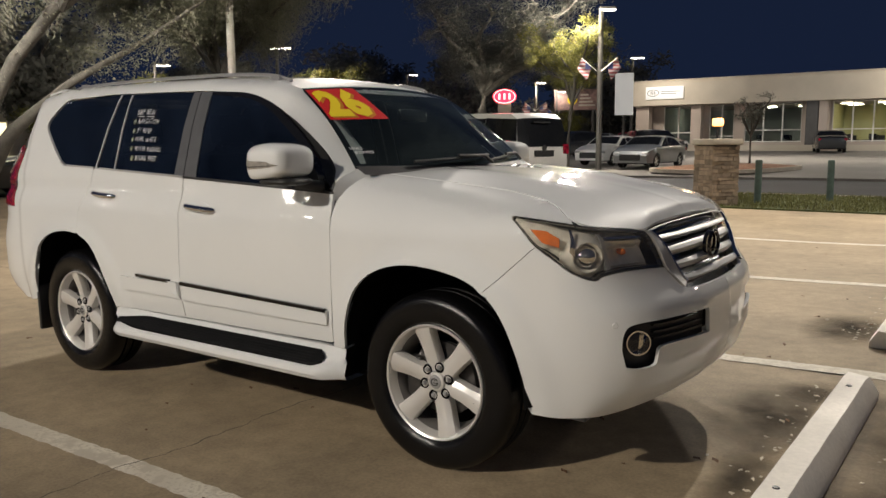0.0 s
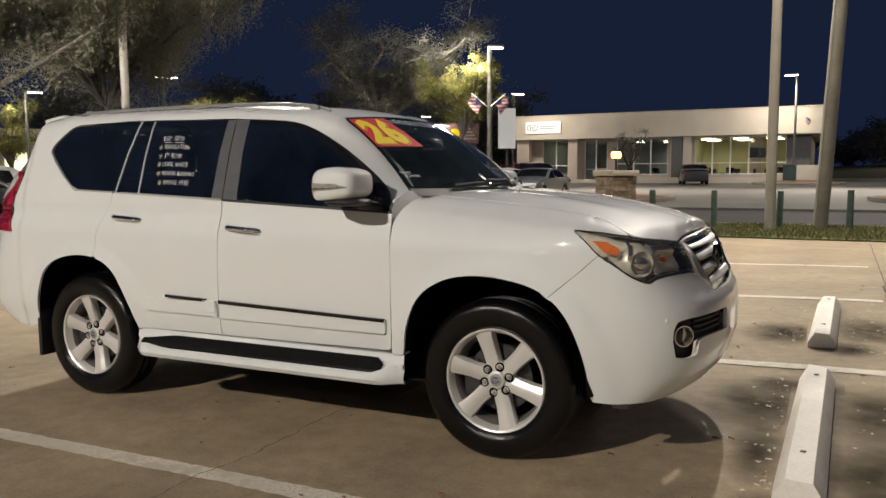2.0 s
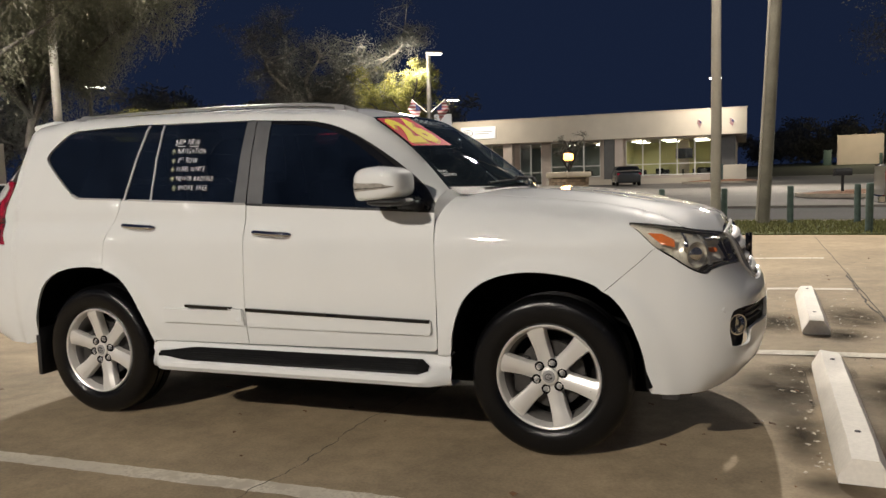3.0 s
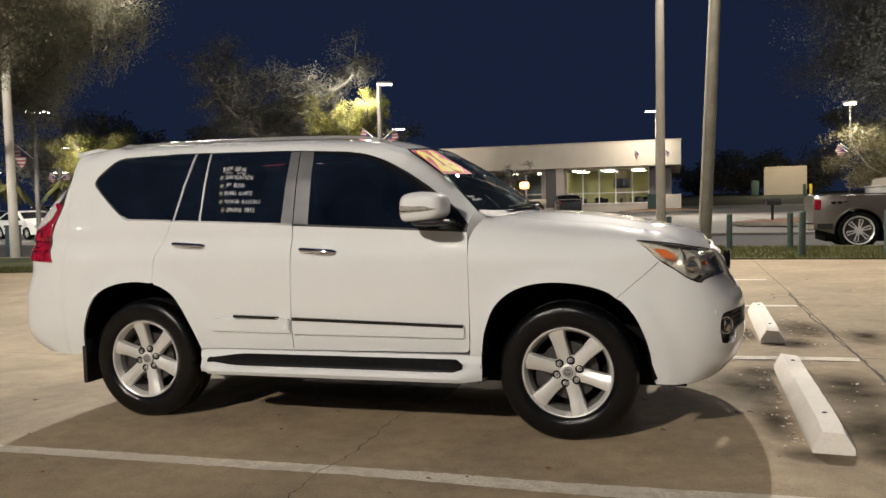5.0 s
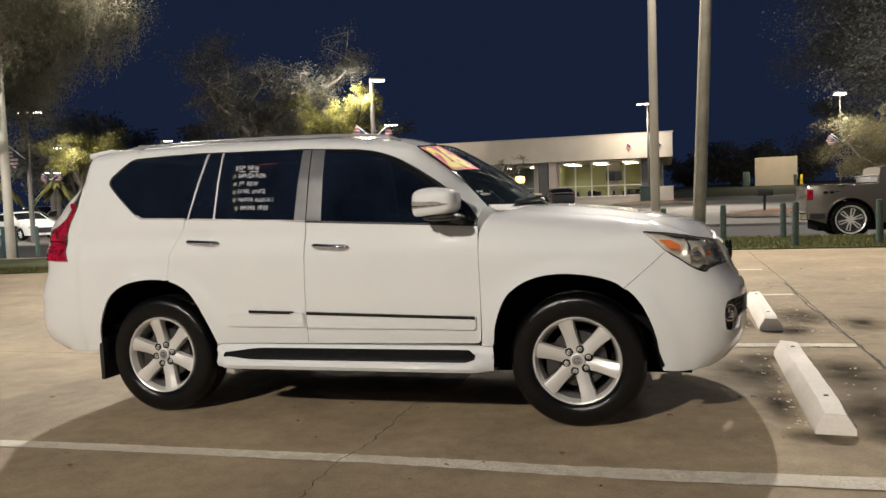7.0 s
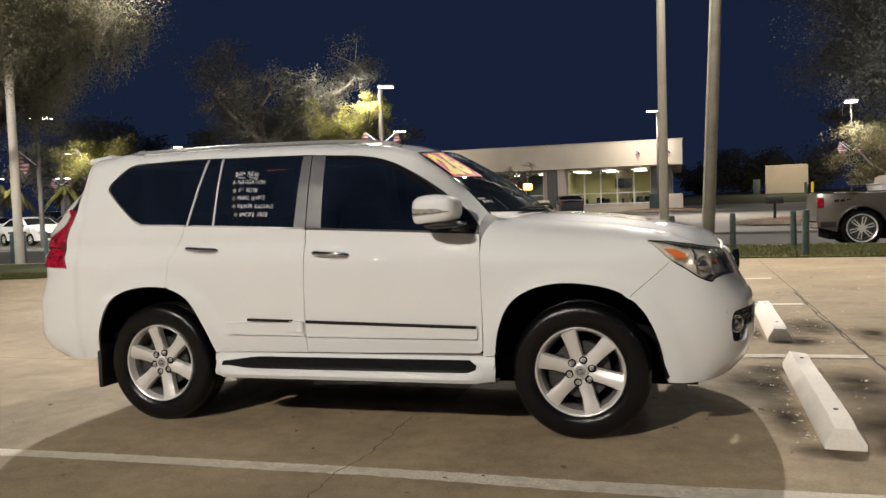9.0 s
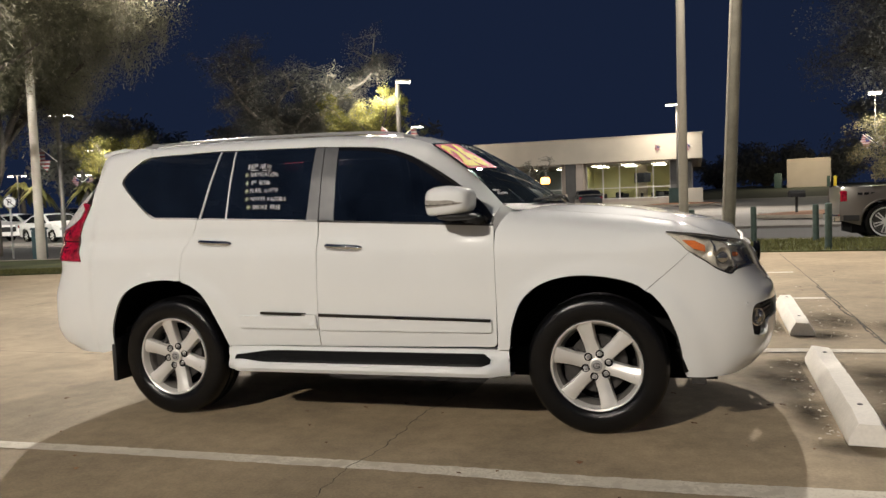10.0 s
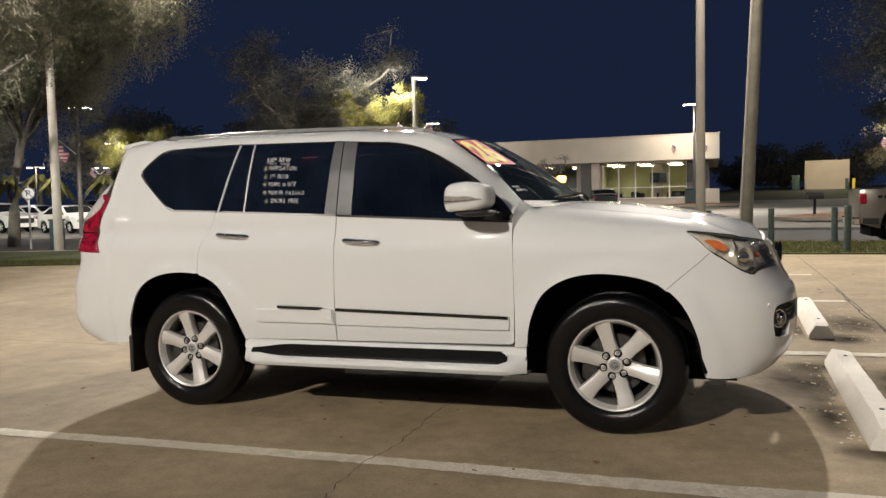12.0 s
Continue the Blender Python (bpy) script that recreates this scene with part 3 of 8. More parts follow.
    # doors
    fd = panel("front_door", [(-0.557, 1.185)] + [(-1.675, 1.245)] + GAP_B[1:] + [(-1.2, 0.478), (-0.60, 0.484)] + spl([(-0.572, 0.488), (-0.556, 0.505), (-0.5525, 0.56)], 3) + [(-0.549, 0.75), (-0.552, 0.95)], body, PEARL)
    rd = panel("rear_door", [(-1.679, 1.246), (-2.56, 1.289)] + GAP_R[1:] + [p for p in ARCH_R if p[0] > -2.66] + [(-2.32, 0.47), (-1.686, 0.475)], body, PEARL)
    qp = panel("quarter_panel", [(-2.57, 1.29), (-2.90, 1.306)] + spl([(-2.955, 1.325), (-3.07, 1.42), (-3.185, 1.53), (-3.205, 1.575), (-3.175, 1.62), (-3.07, 1.705), (-3.0, 1.728)], 3)
          + [(-3.0, 1.79), (-3.15, 1.805), (-3.35, 1.785), (-3.40, 1.775), (-3.47, 1.72), (-3.48, 1.60), (-3.48, 1.45)] + spl([(-3.475, 1.425), (-3.515, 1.30), (-3.530, 1.18), (-3.522, 1.10), (-3.495, 1.03)], 4)
          + [(-3.8, 1.045), (S_TAIL, 1.05), (S_TAIL, 0.42), (-3.9, 0.40), (-3.6, 0.40), (-3.36, 0.40), (-3.26, 0.42)] + [p for p in ARCH_R if p[0] < -2.67 and p[1] > 0.43] + GAP_R[::-1], body, PEARL)
    panel("tail_lamp", spl([(-3.478, 1.425), (-3.518, 1.30), (-3.533, 1.18), (-3.525, 1.10), (-3.498, 1.034)], 4) + [(-3.70, 1.04), (-3.86, 1.05), (-3.84, 1.15), (-3.76, 1.28), (-3.66, 1.42), (-3.60, 1.44)],
          lambda s, v, i: body(s, v, -0.012 + 0.012 * math.cos(v * 60) * 0.25 + i), REDLENS, "red and clear tail lamp", step=0.02)
    panel("tailgate", [(-3.58, 1.45), (-3.87, 1.06), (S_TAIL, 1.06), (S_TAIL, 1.72), (-3.50, 1.72)], body, PEARL)
    panel("side_frame", [(-3.0, 1.728), (-2.53, 1.737), (-1.71, 1.717)] + spl([(-1.50, 1.703), (-1.29, 1.684), (-1.10, 1.626), (-0.897, 1.508), (-0.692, 1.357), (-0.556, 1.232)], 5)
          + [(-0.556, 1.225), (-0.545, 1.31), (-0.64, 1.396), (-0.80, 1.545), (-1.0, 1.696), (-1.07, 1.722), (-1.15, 1.745), (-1.7, 1.785), (-2.4, 1.80), (-3.0, 1.803)], body, PEARL, step=0.026, shrink=0.0)

    panel("pillar_lining", [(-1.30, 1.66), (-1.10, 1.60), (-0.905, 1.48), (-0.725, 1.33), (-0.60, 1.20), (-0.56, 1.23), (-0.56, 1.30), (-0.66, 1.39), (-0.82, 1.54), (-1.01, 1.69), (-1.3, 1.74)],
          lambda s, v, i: body(s, v, 0.022 + i), CABIN, "dark pillar lining", depth=0.0)
    for v0, v1 in ((1.165, 1.173),):
        panel("lens_band", [(-3.528, v0), (-3.80, v0 + 0.01), (-3.79, v1 + 0.01), (-3.524, v1)], lambda s, v, i: body(s, v, -0.018 + i), DEEP_RED, "dark red band", step=0.02, shrink=0)
    panel("clear_section", [(-3.61, 1.428), (-3.665, 1.40), (-3.755, 1.27), (-3.71, 1.250), (-3.62, 1.290), (-3.560, 1.330), (-3.535, 1.395)], lambda s, v, i: body(s, v, -0.018 + i), CLEAR_LAMP, "clear lamp section", step=0.02)
    # side glass, pillars and bright strips
    panel("quarter_glass", [(-2.549, 1.297), (-2.90, 1.312)] + spl([(-2.95, 1.33), (-3.07, 1.43), (-3.178, 1.535), (-3.195, 1.575), (-3.165, 1.615), (-3.065, 1.70), (-3.0, 1.722)], 3) + [(-2.447, 1.73)],
          lambda s, v, i: body(s, v, 0.008 + i), TINT, "dark tinted quarter glass", depth=0.004)
    panel("chrome_strip", [(-2.552, 1.292), (-2.538, 1.291), (-2.434, 1.727), (-2.450, 1.729)], lambda s, v, i: body(s, v, 0.001 + i), WINDOW_TRIM, "slim bright-metal strip", step=0.04, shrink=0)
    panel("door_vent_glass", [(-2.541, 1.291), (-2.352, 1.283), (-2.336, 1.726), (-2.437, 1.729)], lambda s, v, i: body(s, v, 0.008 + i), TINT, "dark tinted glass", rd, depth=0.004)
    panel("window_bar", [(-2.355, 1.283), (-2.342, 1.282), (-2.325, 1.725), (-2.339, 1.726)], lambda s, v, i: body(s, v, 0.003 + i), WINDOW_TRIM, "", rd, step=0.04, shrink=0)
    panel("rear_door_glass", [(-2.342, 1.282), (-1.765, 1.253), (-1.745, 1.713), (-2.325, 1.727)], lambda s, v, i: body(s, v, 0.008 + i), TINT, "dark tinted glass with marker writing", rd, depth=0.004)
    panel("pillar_trim", [(-1.765, 1.25), (-1.682, 1.247), (-1.682, 1.712), (-1.745, 1.714)], lambda s, v, i: body(s, v, 0.003 + i), PILLAR, "grey pillar trim", rd)
    panel("pillar_trim", [(-1.678, 1.246), (-1.575, 1.242), (-1.585, 1.706), (-1.678, 1.712)], lambda s, v, i: body(s, v, 0.003 + i), PILLAR, "grey pillar trim", fd)
    panel("front_door_glass", [(-1.577, 1.24), (-0.72, 1.196), (-0.735, 1.305)] + spl([(-0.76, 1.315), (-0.92, 1.475), (-1.11, 1.605), (-1.292, 1.674), (-1.50, 1.696), (-1.585, 1.704)], 5),
          lambda s, v, i: body(s, v, 0.008 + i), TINT, "dark tinted glass", fd, depth=0.004)
    panel("mirror_base", [(-0.73, 1.194), (-0.562, 1.188), (-0.557, 1.228), (-0.694, 1.352), (-0.745, 1.33)], lambda s, v, i: body(s, v, 0.002 + i), BLACK, "black sail panel", fd, shrink=0)
    panel("glass_run", spl([(-1.585, 1.706), (-1.50, 1.70), (-1.29, 1.68), (-1.10, 1.62), (-0.905, 1.496), (-0.725, 1.346), (-0.562, 1.194)], 5) + spl([(-0.60, 1.194), (-0.75, 1.33), (-0.93, 1.475), (-1.115, 1.598), (-1.295, 1.66), (-1.50, 1.684), (-1.585, 1.69)], 5),
          lambda s, v, i: body(s, v, 0.001 + i), GLOSS, "black glass run", fd, step=0.02, shrink=0)
    panel("belt_strip", [(-0.56, 1.183), (-1.677, 1.242), (-1.677, 1.254), (-0.56, 1.194)], lambda s, v, i: body(s, v, -0.003 + i), BLACK, "", fd, step=0.06, shrink=0)
    panel("belt_strip", [(-1.683, 1.244), (-2.56, 1.288), (-2.56, 1.298), (-1.683, 1.255)], lambda s, v, i: body(s, v, -0.003 + i), SATIN, "", rd, step=0.06, shrink=0)
    panel("belt_strip", [(-2.565, 1.29), (-2.91, 1.303), (-2.96, 1.328), (-2.95, 1.337), (-2.905, 1.312), (-2.565, 1.299)], lambda s, v, i: body(s, v, -0.003 + i), SATIN, "", qp, step=0.05, shrink=0)

    # door cladding with a bright strip
    for own, x0, x1, z0, z1 in ((fd, -1.672, -0.578, 0.572, 0.645), (rd, -2.24, -1.692, 0.582, 0.668)):
        c = spl([(x1, z0 + 0.02), (x1 - 0.01, z0), (x1 - 0.03, z0 - 0.002)], 3) if own is fd else [(x1, z0)]
        top = z1 + 0.03 if own is fd else z1
        panel("door_cladding", [(x1, z1 + (0.0 if own is fd else 0.0))] + c + [(x0, z0 + 0.004), (x0, top)], lambda s, v, i: body(s, v, -0.013 + i), PEARL, "", own, depth=0.013)
    panel("bright_strip", [(-0.585, 0.634), (-1.672, 0.663), (-1.672, 0.682), (-0.585, 0.651)], lambda s, v, i: body(s, v, -0.018 + i), STRIP, "thin bright-metal strip", fd, step=0.05, shrink=0)
    panel("bright_strip", [(-1.768, 0.667), (-2.08, 0.677), (-2.08, 0.693), (-1.768, 0.685)], lambda s, v, i: body(s, v, -0.018 + i), STRIP, "thin bright-metal strip", rd, step=0.05, shrink=0)
    panel("trim_clip", [(-1.70, 0.606), (-1.775, 0.608), (-1.79, 0.676), (-1.70, 0.674)], lambda s, v, i: body(s, v, -0.018 + i), PEARL, "pale bare trim clip", rd, step=0.03, shrink=0)

    # door handles
    for own, hx0, hz0 in ((fd, -1.50, 1.088), (rd, -2.42, 1.135)):
        hb = bmesh.new()
        pts = []
        for k in range(13):
            t = k / 12
            x = hx0 + (t - 0.5) * 0.25
            z = hz0 - (t - 0.5) * 0.25 * 0.07
            out = 0.022 + 0.022 * math.sin(math.pi * t) ** 0.5
            pts.append((x, sign * (-width_at(x, z) - out + 0.02), z))
        tube(hb, pts, [0.008] + [0.017] * 11 + [0.008], 10)
        part("door_handle", hb, CHROME, own, "chrome pull handle")
        panel("handle_cup", [(hx0 + 0.085 * math.cos(a), hz0 - 0.004 - 0.006 * math.cos(a) + 0.037 * math.sin(a)) for a in np.linspace(0, 6.0, 24)],
              lambda s, v, i: body(s, v, -0.0015 + i), PEARL, "", own, step=0.02, shrink=0, depth=0.002)

    # door mirror
    f = lambda q, e: math.copysign(abs(q) ** e, q)

    def mirror_shell(x, y, z, grow=1.0):
        """A point of the mirror's rounded shell for a direction on the unit sphere."""
        x, y, z = grow * f(x, 0.50), grow * f(y, 0.55), grow * f(z, 0.55)
        if x > 0:
            z *= 1 - 0.22 * x
        z = max(z, -0.80)
        return (-0.770 + 0.134 * x, sign * (-1.018 + 0.122 * y), 1.332 + 0.090 * z + 0.006 * x)
    mb = bmesh.new()
    bmesh.ops.create_uvsphere(mb, u_segments=32, v_segments=20, radius=1)
    for v in mb.verts:
        v.co = mirror_shell(*v.co)
    mirror = part("door_mirror", mb, PEARL, fd, "white door mirror with a turn signal")
    mb = bmesh.new()
    bmesh.ops.create_uvsphere(mb, u_segments=24, v_segments=12, radius=1)
    for v in mb.verts:
        x, y, z = v.co
        v.co = (-0.735 + 0.110 * f(x, 0.6), sign * (-1.020 + 0.100 * f(y, 0.6)), 1.246 + 0.022 * z)
    tube(mb, [(-0.70, sign * -1.0, 1.24), (-0.66, sign * -0.93, 1.225), (-0.64, sign * -0.87, 1.215)], [0.03, 0.026, 0.03], 10)
    part("mirror_foot", mb, BLACK, fd, "black mirror foot")
    mb = rbox(-0.945, -0.93, -0.075, 0.075, -0.05, 0.05, 0.004)
    bmesh.ops.translate(mb, verts=mb.verts, vec=(0.062, sign * -1.018, 1.328))
    part("mirror_glass", mb, CHROME, fd, "mirror glass")
    for name, mat, spread_, lift, words in (("turn_signal", SIGNAL, 1.35, 1.012, "silvery turn signal"), ("signal_bar", GLOSS, 0.18, 1.018, "dark line in the turn signal")):
        v = []
        for k in range(19):
            th = radians(146 - 92 * k / 18)
            for j in range(5):
                ph = -0.025 + (j / 2 - 1) * spread_ * 0.055 * (1 - (k / 18) ** 2.5) - 0.03 * k / 18
                v.append(mirror_shell(math.cos(th) * math.cos(ph), -math.sin(th) * math.cos(ph), math.sin(ph), lift))
        part(name, mesh_of(v, [(i * 5 + j, i * 5 + j + 1, i * 5 + j + 6, i * 5 + j + 5) for i in range(18) for j in range(4)]), mat, fd, words)

    # side step
    step_sections = []
    for k in range(41):
        x = -2.345 + 1.86 * k / 40
        e = 1 - ease(x, -2.345, -2.22) * (1 - ease(x, -0.60, -0.485))
        step_sections.append([(x, sign * -y, z) for y, z in ((0.86, 0.475), (0.918, 0.468), (0.925, 0.435), (0.93, 0.425), (1.005 - 0.085 * e, 0.385 + 0.02 * e), (1.022 - 0.09 * e, 0.37), (1.026 - 0.085 * e, 0.348), (1.012 - 0.08 * e, 0.325), (0.97 - 0.06 * e, 0.314), (0.80, 0.315))])
    sb = mesh_of([p for sec in step_sections for p in sec], [(i * 10 + j, i * 10 + j + 1, (i + 1) * 10 + j + 1, (i + 1) * 10 + j) for i in range(40) for j in range(9)])
    step_ob = part("side_step", sb, PEARL, SUV, "white side step with a black tread")
    tv, tf = [], []
    for k in range(37):
        x = -2.27 + 1.68 * k / 36
        e = 1 - ease(x, -2.30, -2.00) * (1 - ease(x, -0.64, -0.588))
        tv += [(x, sign * -y, z) for y, z in ((0.927 + 0.030 * e, 0.446 - 0.026 * e), (0.936 + 0.028 * e, 0.431 - 0.018 * e), (1.004 - 0.03 * e, 0.397 + 0.012 * e), (1.008 - 0.03 * e, 0.385 + 0.01 * e))]
    tf = [(i * 4 + j, i * 4 + j + 1, i * 4 + j + 5, i * 4 + j + 4) for i in range(36) for j in range(3)]
    part("step_tread", mesh_of(tv, tf), TREAD, step_ob, "black ribbed tread")
    for k in range(4):
        rb = bmesh.new()
        yy = 0.945 + 0.016 * k
        tube(rb, [(-2.12, sign * -yy, 0.4305 - 0.5 * (yy - 0.936)), (-0.66, sign * -yy, 0.4305 - 0.5 * (yy - 0.936))], 0.0022, 6)
        part("tread_rib", rb, TREAD, step_ob)

    # wheel wells, mud flap
    for arch in (ARCH_F, ARCH_R):
        a = [p for p in arch]
        cx = sum(p[0] for p in a) / len(a)
        rows = []
        for yy, grow in ((-0.93, -0.004), (-0.90, 0.02), (-0.70, 0.03), (-0.42, 0.03)):
            rows += [(p[0] + grow * (p[0] - cx) / 0.4, sign * yy, p[1] + grow * 0.6) for p in a]
        n = len(a)
        fs = [(r * n + i, r * n + i + 1, (r + 1) * n + i + 1, (r + 1) * n + i) for r in range(3) for i in range(n - 1)]
        wb = mesh_of(rows, fs)
        wb.verts.ensure_lookup_table()
        wb.faces.new([wb.verts[3 * n + i] for i in range(n)])
        part("wheel_well", wb, UNDER, SUV, "black wheel-arch liner")
    fb = rbox(-3.295, -3.262, -0.13, 0.13, 0.18, 0.48, 0.008)
    bmesh.ops.translate(fb, verts=fb.verts, vec=(0.02, sign * -0.80, 0.03))
    part("mud_flap", fb, BLACK, SUV, "black rubber mud flap")

    # roof rail
    rb = bmesh.new()
    rp = [(-3.18, sign * -0.60, 1.798), (-3.08, sign * -0.60, 1.820), (-2.6, sign * -0.602, 1.828), (-2.0, sign * -0.60, 1.822), (-1.5, sign * -0.598, 1.808), (-1.24, sign * -0.594, 1.785), (-1.12, sign * -0.59, 1.752)]
    tube(rb, spl([(x, y, z - 0.007) for x, y, z in rp], 5), 0.0095, 8)
    for x, z in ((-3.06, 1.805), (-1.22, 1.752)):
        box(rb, x - 0.03, x + 0.03, sign * -0.598 - 0.012, sign * -0.598 + 0.012, z - 0.03, z + 0.025)
    part("roof_rail", rb, RAIL, SUV, "silver roof rail")


# wheels
def wheel(m):
    w = new("wheel")
    w.parent = SUV
    w.matrix_local = m
    w["label"] = "silver six-spoke alloy wheel with a road tyre"
    side = [(0.250, 0.10), (0.266, 0.118), (0.285, 0.127), (0.300, 0.129), (0.315, 0.1295), (0.345, 0.1275), (0.358, 0.125), (0.372, 0.118), (0.385, 0.102), (0.392, 0.083), (0.394, 0.06), (0.394, 0.032), (0.385, 0.030), (0.385, 0.022), (0.394, 0.020)]
    prof = [(r, -h) for r, h in side] + [(r, h) for r, h in side[::-1]]
    part("tyre", lathe(prof, 80), RUBBER, w, "black all-season tyre")
    rim = [(0.250, -0.098), (0.257, -0.113), (0.252, -0.119), (0.244, -0.114), (0.237, -0.092), (0.230, -0.070)]
    part("rim", lathe(rim, 72), ALLOY, w, "silver alloy rim")
    part("barrel", lathe([(0.230, -0.070), (0.220, -0.05), (0.213, 0.0), (0.228, 0.08), (0.249, 0.10)], 56), BARREL, w, "wheel barrel with shade put into its dark colour")
    for k in range(6):
        a0 = math.pi / 2 + 0.22 + k * math.pi / 3
        v, f = [], []
        secs = ((0.050, 0.040, -0.087), (0.090, 0.040, -0.090), (0.14, 0.040, -0.094), (0.18, 0.043, -0.101), (0.215, 0.047, -0.108), (0.241, 0.052, -0.110))
        across = ((-1.0, 0.050), (-0.97, 0.016), (-0.86, 0.004), (-0.35, 0.000), (0.30, 0.004), (0.42, 0.006), (0.90, 0.016), (0.98, 0.026), (1.0, 0.052))
        for r, hw, yf in secs:
            for q, dy in across:
                v.append((r * math.cos(a0) - q * hw * math.sin(a0), yf + dy, r * math.sin(a0) + q * hw * math.cos(a0)))
        m9 = len(across)
        f = [(i * m9 + j, i * m9 + j + 1, i * m9 + j + m9 + 1, i * m9 + j + m9) for i in range(len(secs) - 1) for j in range(m9 - 1)]
        part("spoke", mesh_of(v, f), ALLOY, w)
    part("hub", lathe([(0.0, -0.095), (0.034, -0.095), (0.042, -0.092), (0.046, -0.083), (0.062, -0.080), (0.078, -0.084), (0.086, -0.076), (0.092, -0.04)], 40), ALLOY, w)
    part("centre_cap", lathe([(0.0, -0.1), (0.026, -0.0995), (0.029, -0.097), (0.033, -0.093)], 28), SATIN, w, "round centre cap with an emblem")
    eb = bmesh.new()
    tube(eb, [(0.017 * math.cos(t), -0.1005, 0.015 * math.sin(t)) for t in np.linspace(0.4, 6.2, 18)], 0.0025, 6)
    tube(eb, [(0.004, -0.1005, 0.012), (-0.006, -0.1005, -0.004), (0.012, -0.1005, -0.006)], 0.0025, 6)
    part("emblem", eb, IRON, w)
    for k in range(6):
        a0 = math.pi / 2 + 0.22 + (k + 0.5) * math.pi / 3
        nb = lathe([(0.0, -0.097), (0.007, -0.096), (0.0105, -0.092), (0.0115, -0.07)], 12, "y", Matrix.Translation((0.066 * math.cos(a0), 0, 0.066 * math.sin(a0))))
        part("lug_nut", nb, SATIN, w, "chrome lug nut")
        # black ring that paints the shade of the nut's recess
        sb = lathe([(0.0120, -0.078), (0.0175, -0.0885), (0.0215, -0.0905), (0.024, -0.084)], 18, "y", Matrix.Translation((0.066 * math.cos(a0), 0, 0.066 * math.sin(a0))))
        part("lug_recess_shade", sb, UNDER, w)
    part("brake_disc", lathe([(0.06, -0.03), (0.165, -0.03), (0.165, -0.005), (0.06, -0.005)], 40), IRON, w, "iron brake disc")
    cb = rbox(-0.19, -0.10, -0.055, 0.03, -0.09, 0.09, 0.015)
    part("brake_caliper", cb, IRON, w)
    part("barrel_back", lathe([(0.0, 0.03), (0.215, 0.03)], 32), UNDER, w)
    vb = bmesh.new()
    tube(vb, [(0.205, -0.085, -0.07), (0.198, -0.105, -0.067)], 0.004, 6)
    part("valve", vb, BLACK, w)
    return w


for x in (0.0, -2.79):
    for sg in (1, -1):
        turn = Matrix.Rotation(0.0 if x < -1 else -0.05, 4, "Y")
        m = Matrix.Translation((x, -0.795 * sg, 0.3840)) @ (Matrix.Identity(4) if sg > 0 else Matrix.Rotation(math.pi, 4, "Z")) @ turn
        wheel(m)


# bonnet, roof, screen
BONNET_TOP = [(-0.62, 1.300), (-0.3, 1.292), (0.0, 1.270), (0.24, 1.238), (0.57, 1.178), (0.70, 1.142), (0.79, 1.108), (0.85, 1.08)]


EDGE = spl(BONNET_LINE[:-1], 5) + [p for p in LAMP_TOP if p[0] > 0.75] + spl([(1.15, 1.108), (1.25, 1.142), (1.38, 1.162), (S_NOSE, 1.172)], 5)
edge3 = [Vector(fender(q[0], q[1] + 0.006, -0.001)) for q in EDGE]
for _ in range(2):
    edge3 = edge3[:1] + [(a + 2 * b + c) / 4 for a, b, c in zip(edge3, edge3[1:], edge3[2:])] + edge3[-1:]
run = np.concatenate([[0], np.cumsum([(q - p).length for p, q in zip(edge3, edge3[1:])])])
run /= run[-1]


CROWN = spl(BONNET_TOP, 8)


def bonnet_height(x, y):
    z = interp(x, CROWN) - (0.034 + 0.018 * ease(x, 0.35, 0.8)) * (min(abs(y), 0.71) / 0.67) ** 2.2
    return z + 0.012 * math.exp(-((abs(y) - 0.42) / 0.11) ** 2) * ease(x, -0.5, -0.1) * (1 - ease(x, 0.3, 0.72))


def bonnet(u, w):
    """u along the edge from the cowl to the nose, w across from the edge (-1) to the middle (0) and on."""
    p = Vector([np.interp(u, run, [q[k] for q in edge3]) for k in range(3)])
    t = 1 - abs(w)
    xc = -0.238 + (edge3[-1].x + 0.238) * (1 - (1 - u) ** 1.55)
    x, y = p.x + (xc - p.x) * t, p.y * (1 - t)
    x += 0.17 * (t - t * t) * (1 - ease(u, 0.0, 0.45))
    d = min(1, math.hypot(x - p.x, y - p.y) / 0.20)
    if u > 0.9:
        d = min(d, (edge3[-1].x - x + 0.004) / 0.20) if x > edge3[-1].x - 0.2 else d
    z = bonnet_height(x, y) + (p.z - bonnet_height(p.x, p.y)) * (1 - max(0, d)) ** 2.2
    return (x, math.copysign(y, w) if w else 0.0, z)


us = [k / 70 for k in range(71)]
ws = [k / 22 - 1 for k in range(45)]
hb = mesh_of([bonnet(u, w) for u in us for w in ws], [(i * 45 + j, i * 45 + j + 1, (i + 1) * 45 + j + 1, (i + 1) * 45 + j) for i in range(70) for j in range(44)])
bmesh.ops.remove_doubles(hb, verts=hb.verts, dist=0.0005)
inner = [v for v in hb.verts if not v.is_boundary]
for _ in range(12):
    bmesh.ops.smooth_vert(hb, verts=inner, factor=0.5, use_axis_x=False, use_axis_y=False, use_axis_z=True)
ext = bmesh.ops.extrude_edge_only(hb, edges=[e for e in hb.edges if e.is_boundary])
for v in [g for g in ext["geom"] if isinstance(g, bmesh.types.BMVert)]:
    v.co.z -= 0.014
    v.co.x -= 0.006 * ease(v.co.x, 0.5, 0.7)
part("bonnet", hb, PEARL, SUV)
lip = [Vector(bonnet(0.0, w)) for w in ws]
